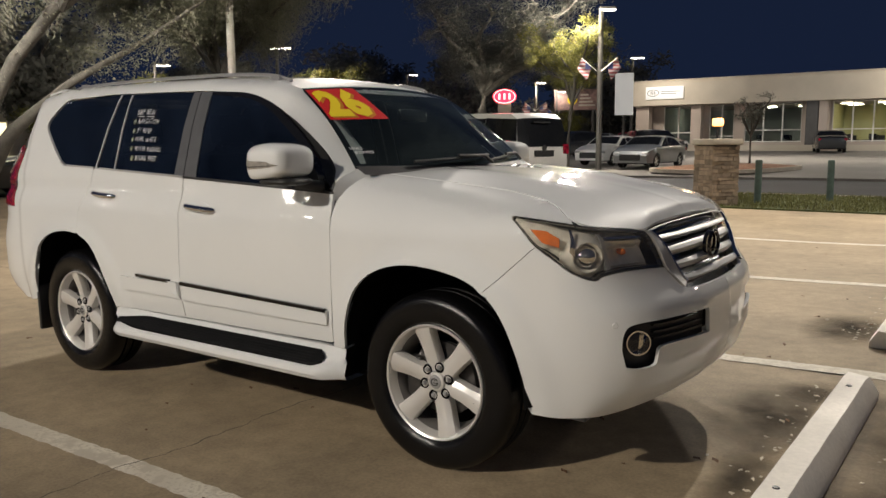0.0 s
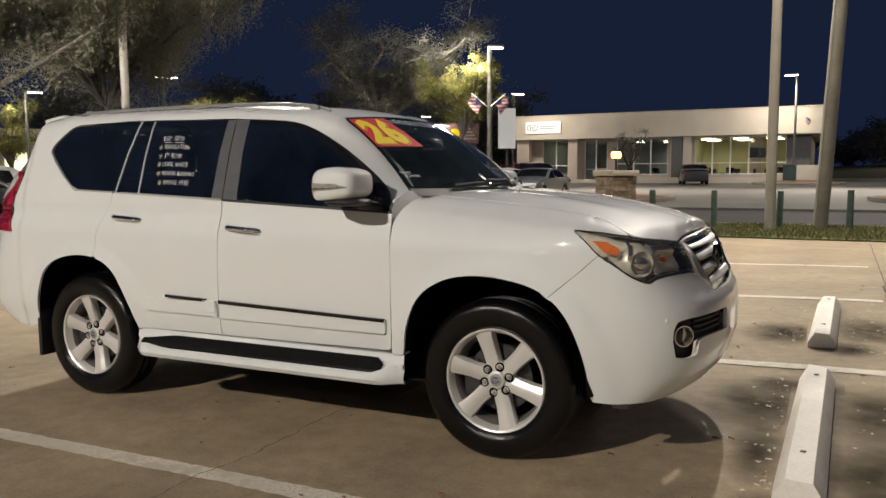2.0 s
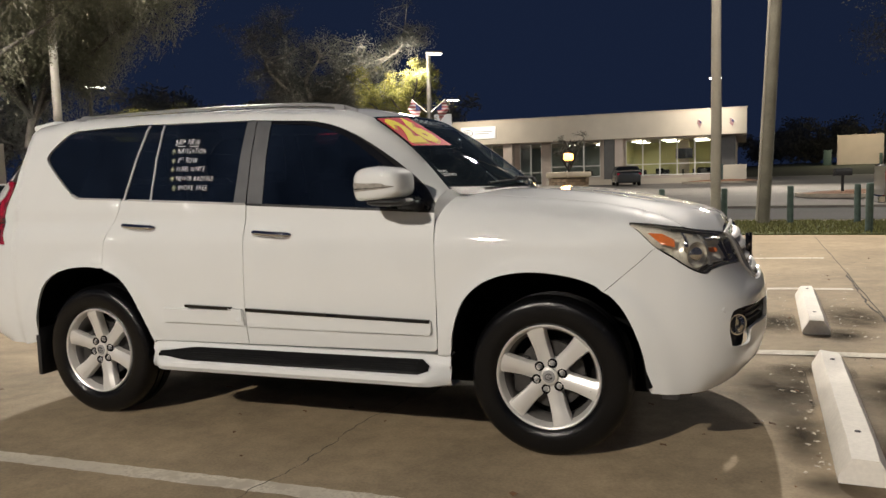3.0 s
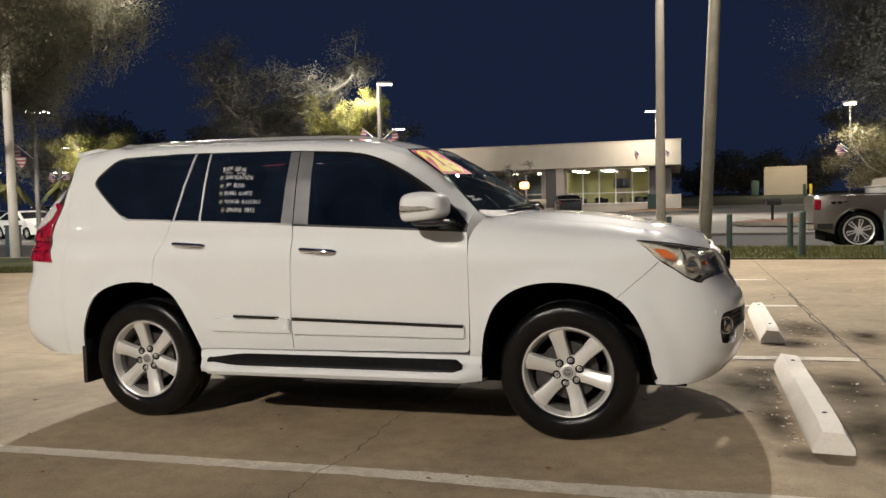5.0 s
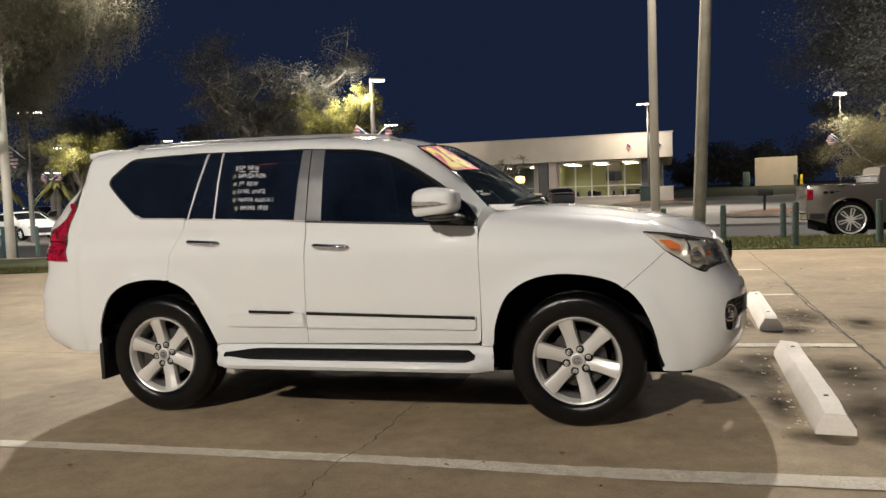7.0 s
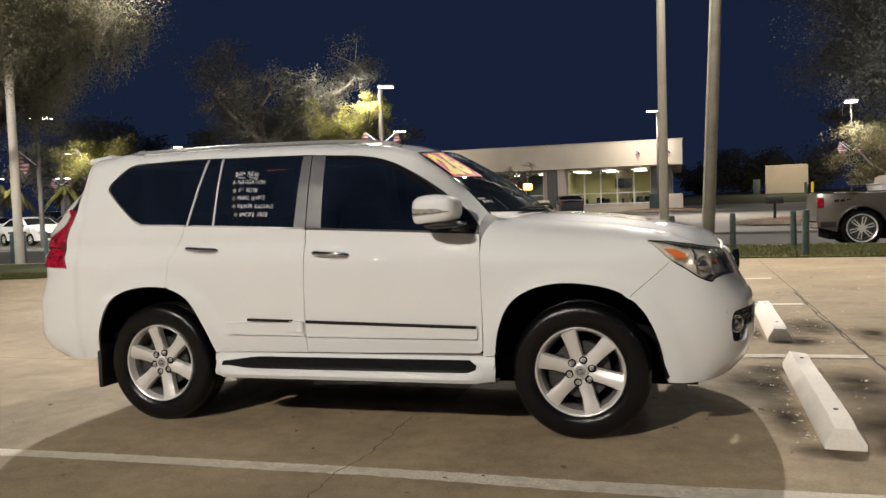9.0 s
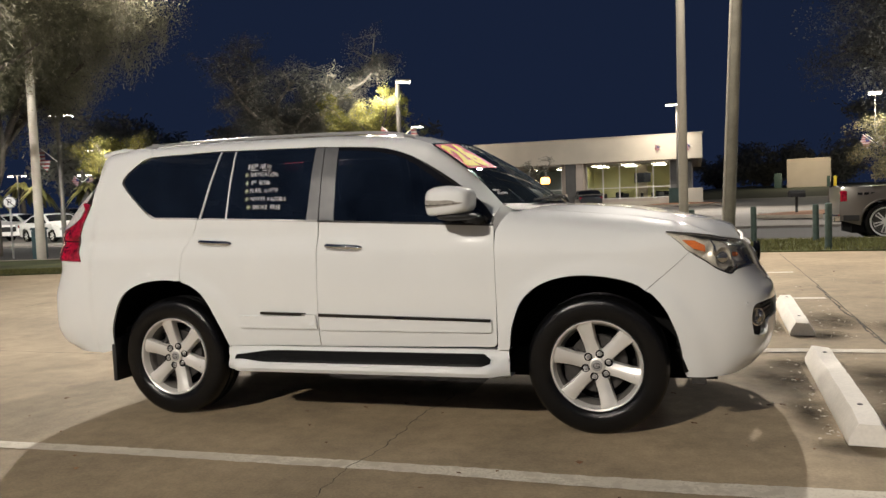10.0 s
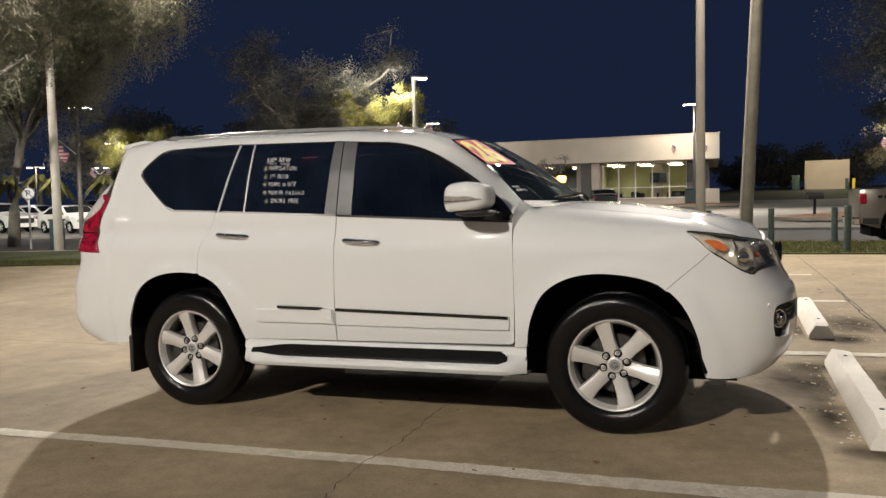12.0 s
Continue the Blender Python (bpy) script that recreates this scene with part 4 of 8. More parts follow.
part("cowl_trim", mesh_of([p + Vector((dx, 0, dz)) for p in lip for dx, dz in ((0.012, -0.016), (-0.03, -0.013), (-0.11, -0.010))], [(3 * i + j, 3 * i + j + 1, 3 * i + j + 4, 3 * i + j + 3) for i in range(44) for j in range(2)]), BLACK, SUV, "black plastic trim behind the bonnet")


def roof(u, w):
    x = -3.44 + (2.44 + 0.05 * (1 - w * w)) * u
    edge = interp(x, ROOF[:6] + [(-0.93, 1.655)])
    y = w * (0.648 - 0.03 * ease(-x, 3.0, 3.4) - 0.02 * ease(x, -1.3, -0.95))
    z = edge + 0.045 * (1 - abs(w) ** 2.6) * (0.5 + 0.5 * ease(x, -0.9, -1.3) if x > -1.3 else 1) - 0.004
    return (x, y, z)


rb = mesh_of([roof(i / 40, j / 16 - 1) for i in range(41) for j in range(33)], [(i * 33 + j, i * 33 + j + 1, (i + 1) * 33 + j + 1, (i + 1) * 33 + j) for i in range(40) for j in range(32)])
part("roof", rb, PEARL, SUV)
sb = rbox(-3.53, -3.33, -0.60, 0.60, 1.775, 1.818, 0.018, 3)
for v in sb.verts:
    if v.co.x < -3.45:
        v.co.z -= 0.02
part("rear_spoiler", sb, PEARL, SUV, "white roof spoiler")


def screen(u, w, push=0.0):
    """Windscreen: u from the cowl up, w across."""
    bx, by, bz = -0.515 + 0.235 * (1 - abs(w) ** 1.5), 0.785 * w, 1.289 + 0.010 * w * w
    tx, ty, tz = -1.0 + 0.055 * (1 - w * w), 0.640 * w, 1.698 + 0.03 * (1 - w * w)
    q = 0.018 * math.sin(math.pi * u)
    return (bx + (tx - bx) * u + q - push * 0.6, by + (ty - by) * u, bz + (tz - bz) * u + q - push * 0.8)


def screen_mesh(u0, u1, w0, w1, push=0.0, n=16, k=28):
    v = [screen(u0 + (u1 - u0) * i / n, w0 + (w1 - w0) * j / k, push) for i in range(n + 1) for j in range(k + 1)]
    return mesh_of(v, [(i * (k + 1) + j, i * (k + 1) + j + 1, (i + 1) * (k + 1) + j + 1, (i + 1) * (k + 1) + j) for i in range(n) for j in range(k)])


wind = part("windscreen", screen_mesh(0, 1, -1, 1), SCREEN_GLASS, SUV, "clear windscreen with a red price sticker")
for name, a in (("screen_band", (0.955, 1.0, -1, 1)), ("screen_band", (0.0, 0.05, -1, 1)), ("screen_band", (0.05, 0.955, -1, -0.955)), ("screen_band", (0.05, 0.955, 0.955, 1))):
    part(name, screen_mesh(*a, 0.004), GLOSS, wind, "black ceramic band")
part("price_sticker", screen_mesh(0.53, 0.965, -0.985, -0.50, -0.002, 6, 8), VINYL_R, wind, "red vinyl price sticker")


def on_screen(bm, u0, w0, su, sw, push):
    """Lays flat lettering on the windscreen: its x runs across, its y up."""
    for v in bm.verts:
        v.co = screen(u0 + v.co.y * su, w0 + v.co.x * sw, push)
    return bm


def cut_fine(bm, length):
    for _ in range(2):
        es = [e for e in bm.edges if e.calc_length() > length]
        if es:
            bmesh.ops.subdivide_edges(bm, edges=es, cuts=1)
    bmesh.ops.triangulate(bm, faces=bm.faces)
    return bm


part("number_shadow", on_screen(cut_fine(text_mesh("26", 1.0, offset=0.06, space=1.06), 0.3), 0.575, -0.94, 0.47, 0.365, -0.0035), VINYL_O, wind, "orange edge of the number", smooth=False)
part("sticker_number", on_screen(cut_fine(text_mesh("26", 1.0, offset=0.055, space=1.06), 0.3), 0.590, -0.96, 0.47, 0.365, -0.005), VINYL_Y, wind, "yellow number 26", smooth=False)
part("marker_price", on_screen(cut_fine(text_mesh("WAS\n  $28995", 1.0, shear=0.2), 0.5), 0.185, -0.985, 0.040, 0.042, -0.002), CHALK, wind, "white marker price", smooth=False)
for k, (u0, w0, du, dw) in enumerate(((0.90, -0.40, 0.045, 0.006), (0.942, -0.40, 0.006, 0.05), (0.90, -0.40, 0.006, 0.05), (0.89, -0.32, 0.045, 0.006), (0.932, -0.32, 0.006, 0.05), (0.89, -0.32, 0.006, 0.05), (0.92, -0.24, 0.006, 0.05), (0.88, -0.24, 0.006, 0.05), (0.80, -0.26, 0.006, 0.03))):
    part("marker_scribble", screen_mesh(u0, u0 + du, w0, w0 + dw, -0.002, 2, 2), CHALK_DIM, wind, "faint white marker scribble")

# wipers and cowl
cb = mesh_of([screen(0.02, w / 10 - 1, 0) for w in range(21)] + [(p[0] + 0.055, p[1] * 1.0, p[2] - 0.03) for w, p in ((w, screen(0.0, w / 10 - 1)) for w in range(21))],
             [(i, i + 1, i + 22, i + 21) for i in range(20)])
part("cowl", cb, BLACK, SUV, "black cowl grille")
for w0, w1 in ((-0.62, 0.10), (0.02, 0.80)):
    wb = bmesh.new()
    tube(wb, [screen(0.03 + 0.055 * t, w0 + (w1 - w0) * t, -0.018) for t in np.linspace(0, 1, 10)], 0.008, 6)
    tube(wb, [screen(0.0, w1 - 0.06, -0.02), screen(0.05, w1 - 0.12, -0.035), screen(0.065, (w0 + w1) / 2, -0.03)], 0.009, 6)
    part("wiper", wb, BLACK, SUV, "black wiper")

# emblem on the grille
gx = fender(S_NOSE, 0.945, -0.02)[0]
eb = bmesh.new()
tube(eb, [(gx + 0.004, 0.072 * math.cos(t), 0.945 + 0.056 * math.sin(t)) for t in np.linspace(0, 2 * math.pi, 36)], 0.008, 8, cap=False)
tube(eb, [(gx + 0.004, 0.012, 0.985), (gx + 0.004, -0.012, 0.925), (gx + 0.004, 0.04, 0.918)], 0.007, 8)
part("grille_emblem", eb, STRIP, SUV, "oval chrome emblem")
bb = lathe([(0.0, 0.0), (0.075, 0.004), (0.078, 0.02)], 36, "y", Matrix.Translation((gx - 0.002, 0, 0.945)) @ Matrix.Rotation(math.pi / 2, 4, "Z") @ Matrix.Diagonal((1, 1, 0.78, 1)))
part("emblem_plate", bb, GLOSS, SUV, "black emblem plate")

# cabin and underbody
for name, span in (("floor_pan", (-3.30, 0.58, -0.70, 0.70, 0.33, 0.45)),
                   ("sill_frame", (-2.30, -0.52, -0.90, 0.90, 0.32, 0.47)),
                   # deep middle box, added to block light that passes under the car
                   ("gearbox_cover", (-3.0, 0.3, -0.52, 0.52, 0.235, 0.34)),
                   # unseen box on the far side only, added to block low lamplight
                   ("frame_rail", (-2.36, -0.42, 0.36, 0.64, 0.105, 0.34)),
                   ("radiator_block", (0.42, 0.70, -0.62, 0.62, 0.42, 0.93)),
                   # closes the nose's underside, added to block a streak of lamplight
                   ("skid_plate", (0.10, 0.64, -0.60, 0.60, 0.26, 0.45)),
                   # unseen filler in the hollow bay, added to block leaking lamplight
                   ("engine_block", (-0.45, 0.42, -0.46, 0.46, 0.45, 0.98)),
                   ("firewall", (-0.55, -0.50, -0.80, 0.80, 0.45, 1.15)),
                   ("rear_crossmember", (-3.55, -3.35, -0.74, 0.74, 0.47, 1.0))):
    ub = bmesh.new()
    box(ub, *span)
    part(name, ub, UNDER, SUV, smooth=False)
ab = bmesh.new()
for x in (0.0, -2.79):
    tube(ab, [(x, -0.72, 0.36), (x, 0.72, 0.36)], 0.05, 10)
tube(ab, [(-3.2, 0.45, 0.27), (-1.0, 0.4, 0.26)], 0.04, 8)
box(ab, 0.50, 0.58, -0.62, -0.56, 0.235, 0.32)
part("axles", ab, IRON, SUV)
sb = bmesh.new()
box(sb, -0.95, -0.58, -0.78, 0.78, 0.95, 1.19)
box(sb, -3.30, -0.60, -0.78, 0.78, 0.50, 0.56)
part("dashboard", sb, CABIN, SUV, smooth=False)
for x, ys in ((-1.55, (-0.38, 0.38)), (-2.45, (-0.38, 0.38))):
    for y in ys:
        sb = rbox(x - 0.28, x + 0.28, y - 0.25, y + 0.25, 0.55, 0.82, 0.06)
        seat = part("seat", sb, CABIN, SUV, "dark cabin seat")
        sb = rbox(x - 0.36, x - 0.22, y - 0.24, y + 0.24, 0.75, 1.38, 0.05)
        part("seat_back", sb, CABIN, seat)
        sb = rbox(x - 0.38, x - 0.27, y - 0.13, y + 0.13, 1.42, 1.60, 0.04)
        part("head_rest", sb, CABIN, seat)
sb = bmesh.new()
tube(sb, [(-1.05 + 0.06 * math.sin(t), 0.38 + 0.18 * math.cos(t), 1.10 + 0.17 * math.sin(t)) for t in np.linspace(0, 6.2832, 24)], 0.014, 8, cap=False)
part("steering_wheel", sb, CABIN, SUV)
mb = rbox(-0.80, -0.76, -0.12, 0.12, 1.53, 1.60, 0.015)
part("rear_view_mirror", mb, GLOSS, SUV)

# marker writing on the rear door's glass
def handwriting(words, x0, z0, wide, cap, slope, seed):
    """One row of marker capitals, each a little out of line; a lower-case letter is written small and raised."""
    rh = random.Random(seed)
    letters, pen = [], 0.0
    for ch in words:
        if ch == " ":
            pen += 0.42
            continue
        small = ch.islower()
        one = text_mesh(ch.upper(), 0.62 if small else 1.0, shear=rh.uniform(0.02, 0.16), offset=-0.012)
        xs_ = [v.co.x for v in one.verts]
        lo, hi = min(xs_), max(xs_)
        turn, lift, tall = rh.uniform(-0.09, 0.09), rh.uniform(-0.05, 0.05) + (0.34 if small else 0.0), rh.uniform(0.90, 1.08)
        for v in one.verts:
            x, y = v.co.x - lo, v.co.y * tall
            v.co = (pen + x * math.cos(turn) - y * math.sin(turn), lift + y * math.cos(turn) + x * math.sin(turn), 0)
        pen += (hi - lo) + rh.uniform(0.10, 0.19)
        letters.append(one)
    for one in letters:
        bmesh.ops.triangulate(one, faces=one.faces)
        for v in one.verts:
            dx = v.co.x * 1.18 * wide / pen
            v.co = body(x0 + dx, z0 + v.co.y * cap / 0.73 - slope * dx, -0.001)
        part("marker_letter", one, CHALK, SUV, "white marker letter", smooth=False)


glass_rows = (("$60k NEW", -2.216, 1.604, 0.150, 0.033), ("NAVIGATION", -2.190, 1.552, 0.172, 0.030), ("3rd ROW", -2.180, 1.498, 0.122, 0.031), ("PEARL WHITE", -2.180, 1.448, 0.170, 0.029), ("NEWER RADIALS", -2.175, 1.396, 0.220, 0.027), ("SMOKE FREE", -2.155, 1.342, 0.176, 0.029))
for k, (words, x0, z0, wide, cap) in enumerate(glass_rows):
    handwriting(words, x0, z0, wide, cap, 0.045, 40 + k)
    if k:
        sb = bmesh.new()
        for a in (0.42, 1.45, 2.60):
            c = Vector((x0 - 0.028, z0 + 0.010))
            d = Vector((math.cos(a + 0.1 * k), math.sin(a + 0.1 * k))) * 0.0165
            tube(sb, [body(c.x - d.x, c.y - d.y, -0.002), body(c.x + d.x, c.y + d.y, -0.002)], 0.0011, 5)
        part("marker_star", sb, CHALK_Y, SUV, "yellow-green marker star")
    else:
        for u0, u1 in ((0.020, 0.075), (0.105, 0.172)):
            sb = bmesh.new()
            tube(sb, [body(x0 + u0, z0 - 0.011 - 0.045 * u0, -0.002), body(x0 + u1, z0 - 0.010 - 0.045 * u1, -0.002)], 0.0014, 5)
            part("marker_underline", sb, CHALK, SUV, "white marker underline")

# ---- ground ----


def worn_concrete():
    """Old trowelled concrete: cloudy bands, blotches with soft rims, fine grain and pinholes."""
    m = material("worn_concrete", (0.25, 0.205, 0.15), 0.8, bump=0.10, bump_scale=90)
    nt = m.node_tree
    p = nt.nodes["Principled BSDF"]
    co = nt.nodes.new("ShaderNodeTexCoord")
    mp = nt.nodes.new("ShaderNodeMapping")
    mp.inputs["Scale"].default_value = (0.8, 1.05, 1.0)
    nt.links.new(co.outputs["Object"], mp.inputs["Vector"])
    total = None
    for scale, det, warp, lo, hi, amt, src in ((0.40, 4, 0.2, 0.35, 0.68, 0.17, mp), (1.7, 6, 0.10, 0.38, 0.68, 0.11, mp), (9.0, 6, 0.0, 0.35, 0.65, 0.10, co), (70.0, 3, 0.0, 0.3, 0.7, 0.13, co), (2.6, 5, 0.3, 0.55, 0.72, -0.16, co)):
        n = nt.nodes.new("ShaderNodeTexNoise")
        n.inputs["Scale"].default_value, n.inputs["Detail"].default_value, n.inputs["Distortion"].default_value = scale, det, warp
        nt.links.new(src.outputs["Vector" if src is mp else "Object"], n.inputs["Vector"])
        r = nt.nodes.new("ShaderNodeMapRange")
        r.inputs["From Min"].default_value, r.inputs["From Max"].default_value = lo, hi
        r.inputs["To Min"].default_value, r.inputs["To Max"].default_value = (1 - amt, 1 + amt) if amt > 0 else (1.0, 1 + amt)
        nt.links.new(n.outputs["Fac"], r.inputs["Value"])
        if total is None:
            total = r.outputs["Result"]
        else:
            q = nt.nodes.new("ShaderNodeMath")
            q.operation = "MULTIPLY"
            nt.links.new(total, q.inputs[0])
            nt.links.new(r.outputs["Result"], q.inputs[1])
            total = q.outputs[0]
    k = nt.nodes.new("ShaderNodeVectorMath")
    k.operation = "SCALE"
    k.inputs[0].default_value = (0.312, 0.242, 0.152)
    nt.links.new(total, k.inputs["Scale"])
    nt.links.new(k.outputs[0], p.inputs["Base Color"])
    return m


CONCRETE = worn_concrete()
ASPHALT = material("road_asphalt", (0.060, 0.058, 0.056), 0.85, noise_amt=0.15, noise_scale=0.4, fine=0.25, fine_scale=30, bump=0.3, bump_scale=60)
APRON = material("pale_asphalt", (0.20, 0.185, 0.165), 0.85, noise_amt=0.12, noise_scale=0.3, fine=0.12, fine_scale=12, bump=0.15, bump_scale=50)
SOIL = material("dry_soil_and_turf", (0.075, 0.090, 0.030), 0.95, noise_amt=0.4, noise_scale=0.9, fine=0.3, fine_scale=25, bump=0.6, bump_scale=30)
MULCH = material("brown_mulch", (0.26, 0.135, 0.075), 0.95, noise_amt=0.3, noise_scale=3, fine=0.4, fine_scale=40, bump=0.8, bump_scale=40)
KERB = material("kerb_concrete", (0.48, 0.43, 0.35), 0.8, noise_amt=0.15, noise_scale=2, fine=0.1, fine_scale=40)
FARLAND = material("dark_turf", (0.035, 0.040, 0.020), 0.95, noise_amt=0.3, noise_scale=0.1, fine=0.3, fine_scale=2)
WHITE_STOP = material("white_painted_concrete", (0.84, 0.80, 0.72), 0.7, noise_amt=0.07, noise_scale=4, fine=0.05, fine_scale=45, bump=0.15, bump_scale=60)
CRACK = material("crack_filler", (0.055, 0.047, 0.036), 0.9, noise_amt=0.3, noise_scale=30)


def worn_paint():
    """White road paint, rubbed through to the concrete in places."""
    m = material("worn_white_paint", (0.60, 0.56, 0.485), 0.75)
    nt = m.node_tree
    p = nt.nodes["Principled BSDF"]
    co = nt.nodes.new("ShaderNodeTexCoord")
    mix = nt.nodes.new("ShaderNodeMix")
    mix.data_type = "RGBA"
    fac = None
    for scale, lo, hi in ((1.3, 0.42, 0.68), (11.0, 0.46, 0.62), (60.0, 0.44, 0.62)):
        n = nt.nodes.new("ShaderNodeTexNoise")
        n.inputs["Scale"].default_value, n.inputs["Detail"].default_value = scale, 6
        nt.links.new(co.outputs["Object"], n.inputs["Vector"])
        r = nt.nodes.new("ShaderNodeMapRange")
        r.inputs["From Min"].default_value, r.inputs["From Max"].default_value = lo, hi
        r.inputs["To Max"].default_value = 0.46
        nt.links.new(n.outputs["Fac"], r.inputs["Value"])
        if fac is None:
            fac = r.outputs["Result"]
        else:
            a = nt.nodes.new("ShaderNodeMath")
            a.operation = "MAXIMUM"
            nt.links.new(fac, a.inputs[0])
            nt.links.new(r.outputs["Result"], a.inputs[1])
            fac = a.outputs[0]
    nt.links.new(fac, mix.inputs["Factor"])
    mix.inputs["A"].default_value = (0.72, 0.67, 0.56, 1)
    mix.inputs["B"].default_value = (0.29, 0.235, 0.165, 1)
    nt.links.new(mix.outputs["Result"], p.inputs["Base Color"])
    return m


PAINT = worn_paint()


def lie(x, y):
    """Height of the land: the lot drains along the bays, the far side of the road climbs a little."""
    local = interp(x, [(-4, -0.055), (-2.79, -0.039), (-1.5, -0.030), (0, -0.018), (0.6, -0.004), (1.3, 0.018), (2.0, 0.028)]) * (1 - ease(y, 6.0, 13.0))
    return local + 0.0155 * max(0.0, y - 26.0) * (1 if y < 110 else 110 / y)


def grass_near(x):
    return 12.6 + (0.31 * (x + 3.0) if x < -3 else 0.0)


def road_near(x):
    return 17.0 + (0.23 * (x + 3.0) if x < -3 else 0.0)


def road_far(x):
    return 26.5 + (0.10 * (x + 3.0) if x < -3 else 0.0)


def strip_mesh(y_lo, y_hi, xs, ny, up=0.0):
    """A strip of ground between two edges that depend on x."""
    v, f = [], []
    for x in xs:
        a, b = y_lo(x), y_hi(x)
        for k in range(ny + 1):
            y = a + (b - a) * k / ny
            v.append((x, y, lie(x, y) + up))
    for i in range(len(xs) - 1):
        for k in range(ny):
            f.append((i * (ny + 1) + k, (i + 1) * (ny + 1) + k, (i + 1) * (ny + 1) + k + 1, i * (ny + 1) + k + 1))
    return mesh_of(v, f)


XS = [-90, -60, -40, -30, -22, -16, -12, -9, -7, -5.5, -5, -4.5, -4, -3.5, -3, -2.5, -2, -1.5, -1, -0.5, 0, 0.5, 1, 1.5, 2, 2.5, 3, 4, 6, 9, 14, 20, 30, 45, 60, 90]
part("lot_floor", strip_mesh(lambda x: -60.0, grass_near, XS, 60), CONCRETE, label="worn tan concrete parking lot with stains", category="ground", kind="structure")
def skirted(bm, drop):
    """Turns the sheet's rim down, so that no gap shows at its edge."""
    ext = bmesh.ops.extrude_edge_only(bm, edges=[e for e in bm.edges if e.is_boundary])
    for v in [g for g in ext["geom"] if isinstance(g, bmesh.types.BMVert)]:
        v.co.z -= drop
    return bm


part("verge", skirted(strip_mesh(grass_near, lambda x: road_near(x) - 0.15, XS, 8, 0.03), 0.15), SOIL, label="grass verge beside the road", category="ground", kind="structure")
part("road", strip_mesh(road_near, road_far, XS, 10, -0.10), ASPHALT, label="dark asphalt road", category="road", kind="structure")
part("far_lot", skirted(strip_mesh(lambda x: road_far(x), lambda x: 120.0, XS, 30, -0.01), 0.3), APRON, label="pale asphalt forecourt", category="ground", kind="structure")
kb = strip_mesh(lambda x: road_near(x) - 0.15, road_near, XS, 1, 0.04)
ext = bmesh.ops.extrude_edge_only(kb, edges=[e for e in kb.edges if e.is_boundary])
for v in [g for g in ext["geom"] if isinstance(g, bmesh.types.BMVert)]:
    v.co.z -= 0.2
part("kerb_near", kb, KERB, label="concrete kerb", category="kerb", kind="structure")
gb = bmesh.new()
R = 2600
ring = [gb.verts.new((R * math.cos(2 * math.pi * k / 64), R * math.sin(2 * math.pi * k / 64), -0.6)) for k in range(64)]
gb.faces.new(ring)
part("ground", gb, FARLAND, label="dark land to the horizon", category="ground", kind="structure", smooth=False)


def strip_on_lot(name, pts, width, mat, up, label, category):
    """A thin painted or cracked strip along points on the lot."""
    c = [np.array(p, float) for p in pts]
    v = []
    for i, p in enumerate(c):
        d = c[min(i + 1, len(c) - 1)] - c[max(i - 1, 0)]
        n = np.array((-d[1], d[0])) / max(1e-6, np.hypot(*d))
        w = width if not isinstance(width, (list, tuple)) else width[i]
        for s in (-0.5, 0.5):
            q = p + n * w * s
            v.append((q[0], q[1], lie(*q) + up))
    f = [(2 * i, 2 * i + 1, 2 * i + 3, 2 * i + 2) for i in range(len(c) - 1)]
    return part(name, mesh_of(v, f), mat, label=label, category=category, kind="structure", smooth=False)


line_rnd = random.Random(17)
for y0, y1, xa, xb in ((-1.70, -1.58, -7.0, 2.0), (1.54, 1.50, -4.6, 1.96), (4.72, 4.74, -4.6, 1.96), (7.9, 7.95, -4.6, 1.96)):
    n = 260
    near = 1.0 if y0 < 0 else 0.0
    xs = [xa + (xb - xa) * k / n for k in range(n + 1)]
    bow = [near * float(np.interp(x, (-3.4, -1.0, -0.5, 0.5, 1.4, 2.0), (-0.05, -0.02, -0.028, -0.066, -0.095, -0.105))) for x in xs]
    wide = [(0.102 if near else 0.145) + near * float(np.interp(x, (-3.4, -0.9, 0.5, 1.4), (0.012, 0.018, 0.05, 0.058))) for x in xs]
    strip_on_lot("bay_line", [(xs[k], y0 + (y1 - y0) * k / n + bow[k] + line_rnd.uniform(-0.004, 0.004)) for k in range(n + 1)], [w + line_rnd.uniform(-0.008, 0.008) for w in wide], PAINT, 0.005, "worn white parking bay line", "bay line")
rnd = random.Random(4)
for k, pts in enumerate(([(1.95 + 0.0175 * (-6 + 0.45 * j), -6 + 0.45 * j) for j in range(41)], [(-30 + 0.8 * j, 0.9 + 0.01 * math.sin(j)) for j in range(34)], [(2.0 + 0.5 * j, 1.56 + 0.012 * j) for j in range(40)],
                         [(2.2 + 0.5 * j, 7.4) for j in range(40)], [(-9.5 + 0.01 * j, -6 + 0.5 * j) for j in range(34)])):
    strip_on_lot("slab_joint", [(x + rnd.uniform(-0.006, 0.006), y + rnd.uniform(-0.006, 0.006)) for x, y in pts], 0.011, CRACK, 0.003, "dark joint between concrete slabs", "joint")
walkpts, x, y = [], -1.10, -2.6
for j in range(60):
    x += rnd.uniform(-0.022, 0.016)
    y += 0.043
    walkpts.append((x, y))
strip_on_lot("crack", walkpts, [0.002 + 0.006 * rnd.random() for _ in walkpts], CRACK, 0.0075, "irregular crack in the concrete", "crack")
walkpts, x, y = [], 1.91, -3.0
for j in range(150):
    x += rnd.uniform(-0.010, 0.0121)
    y += 0.06
    walkpts.append((x, y))
strip_on_lot("crack", walkpts, [0.004 + 0.025 * rnd.random() for _ in walkpts], CRACK, 0.0045, "weedy crack along the slab joint", "crack")


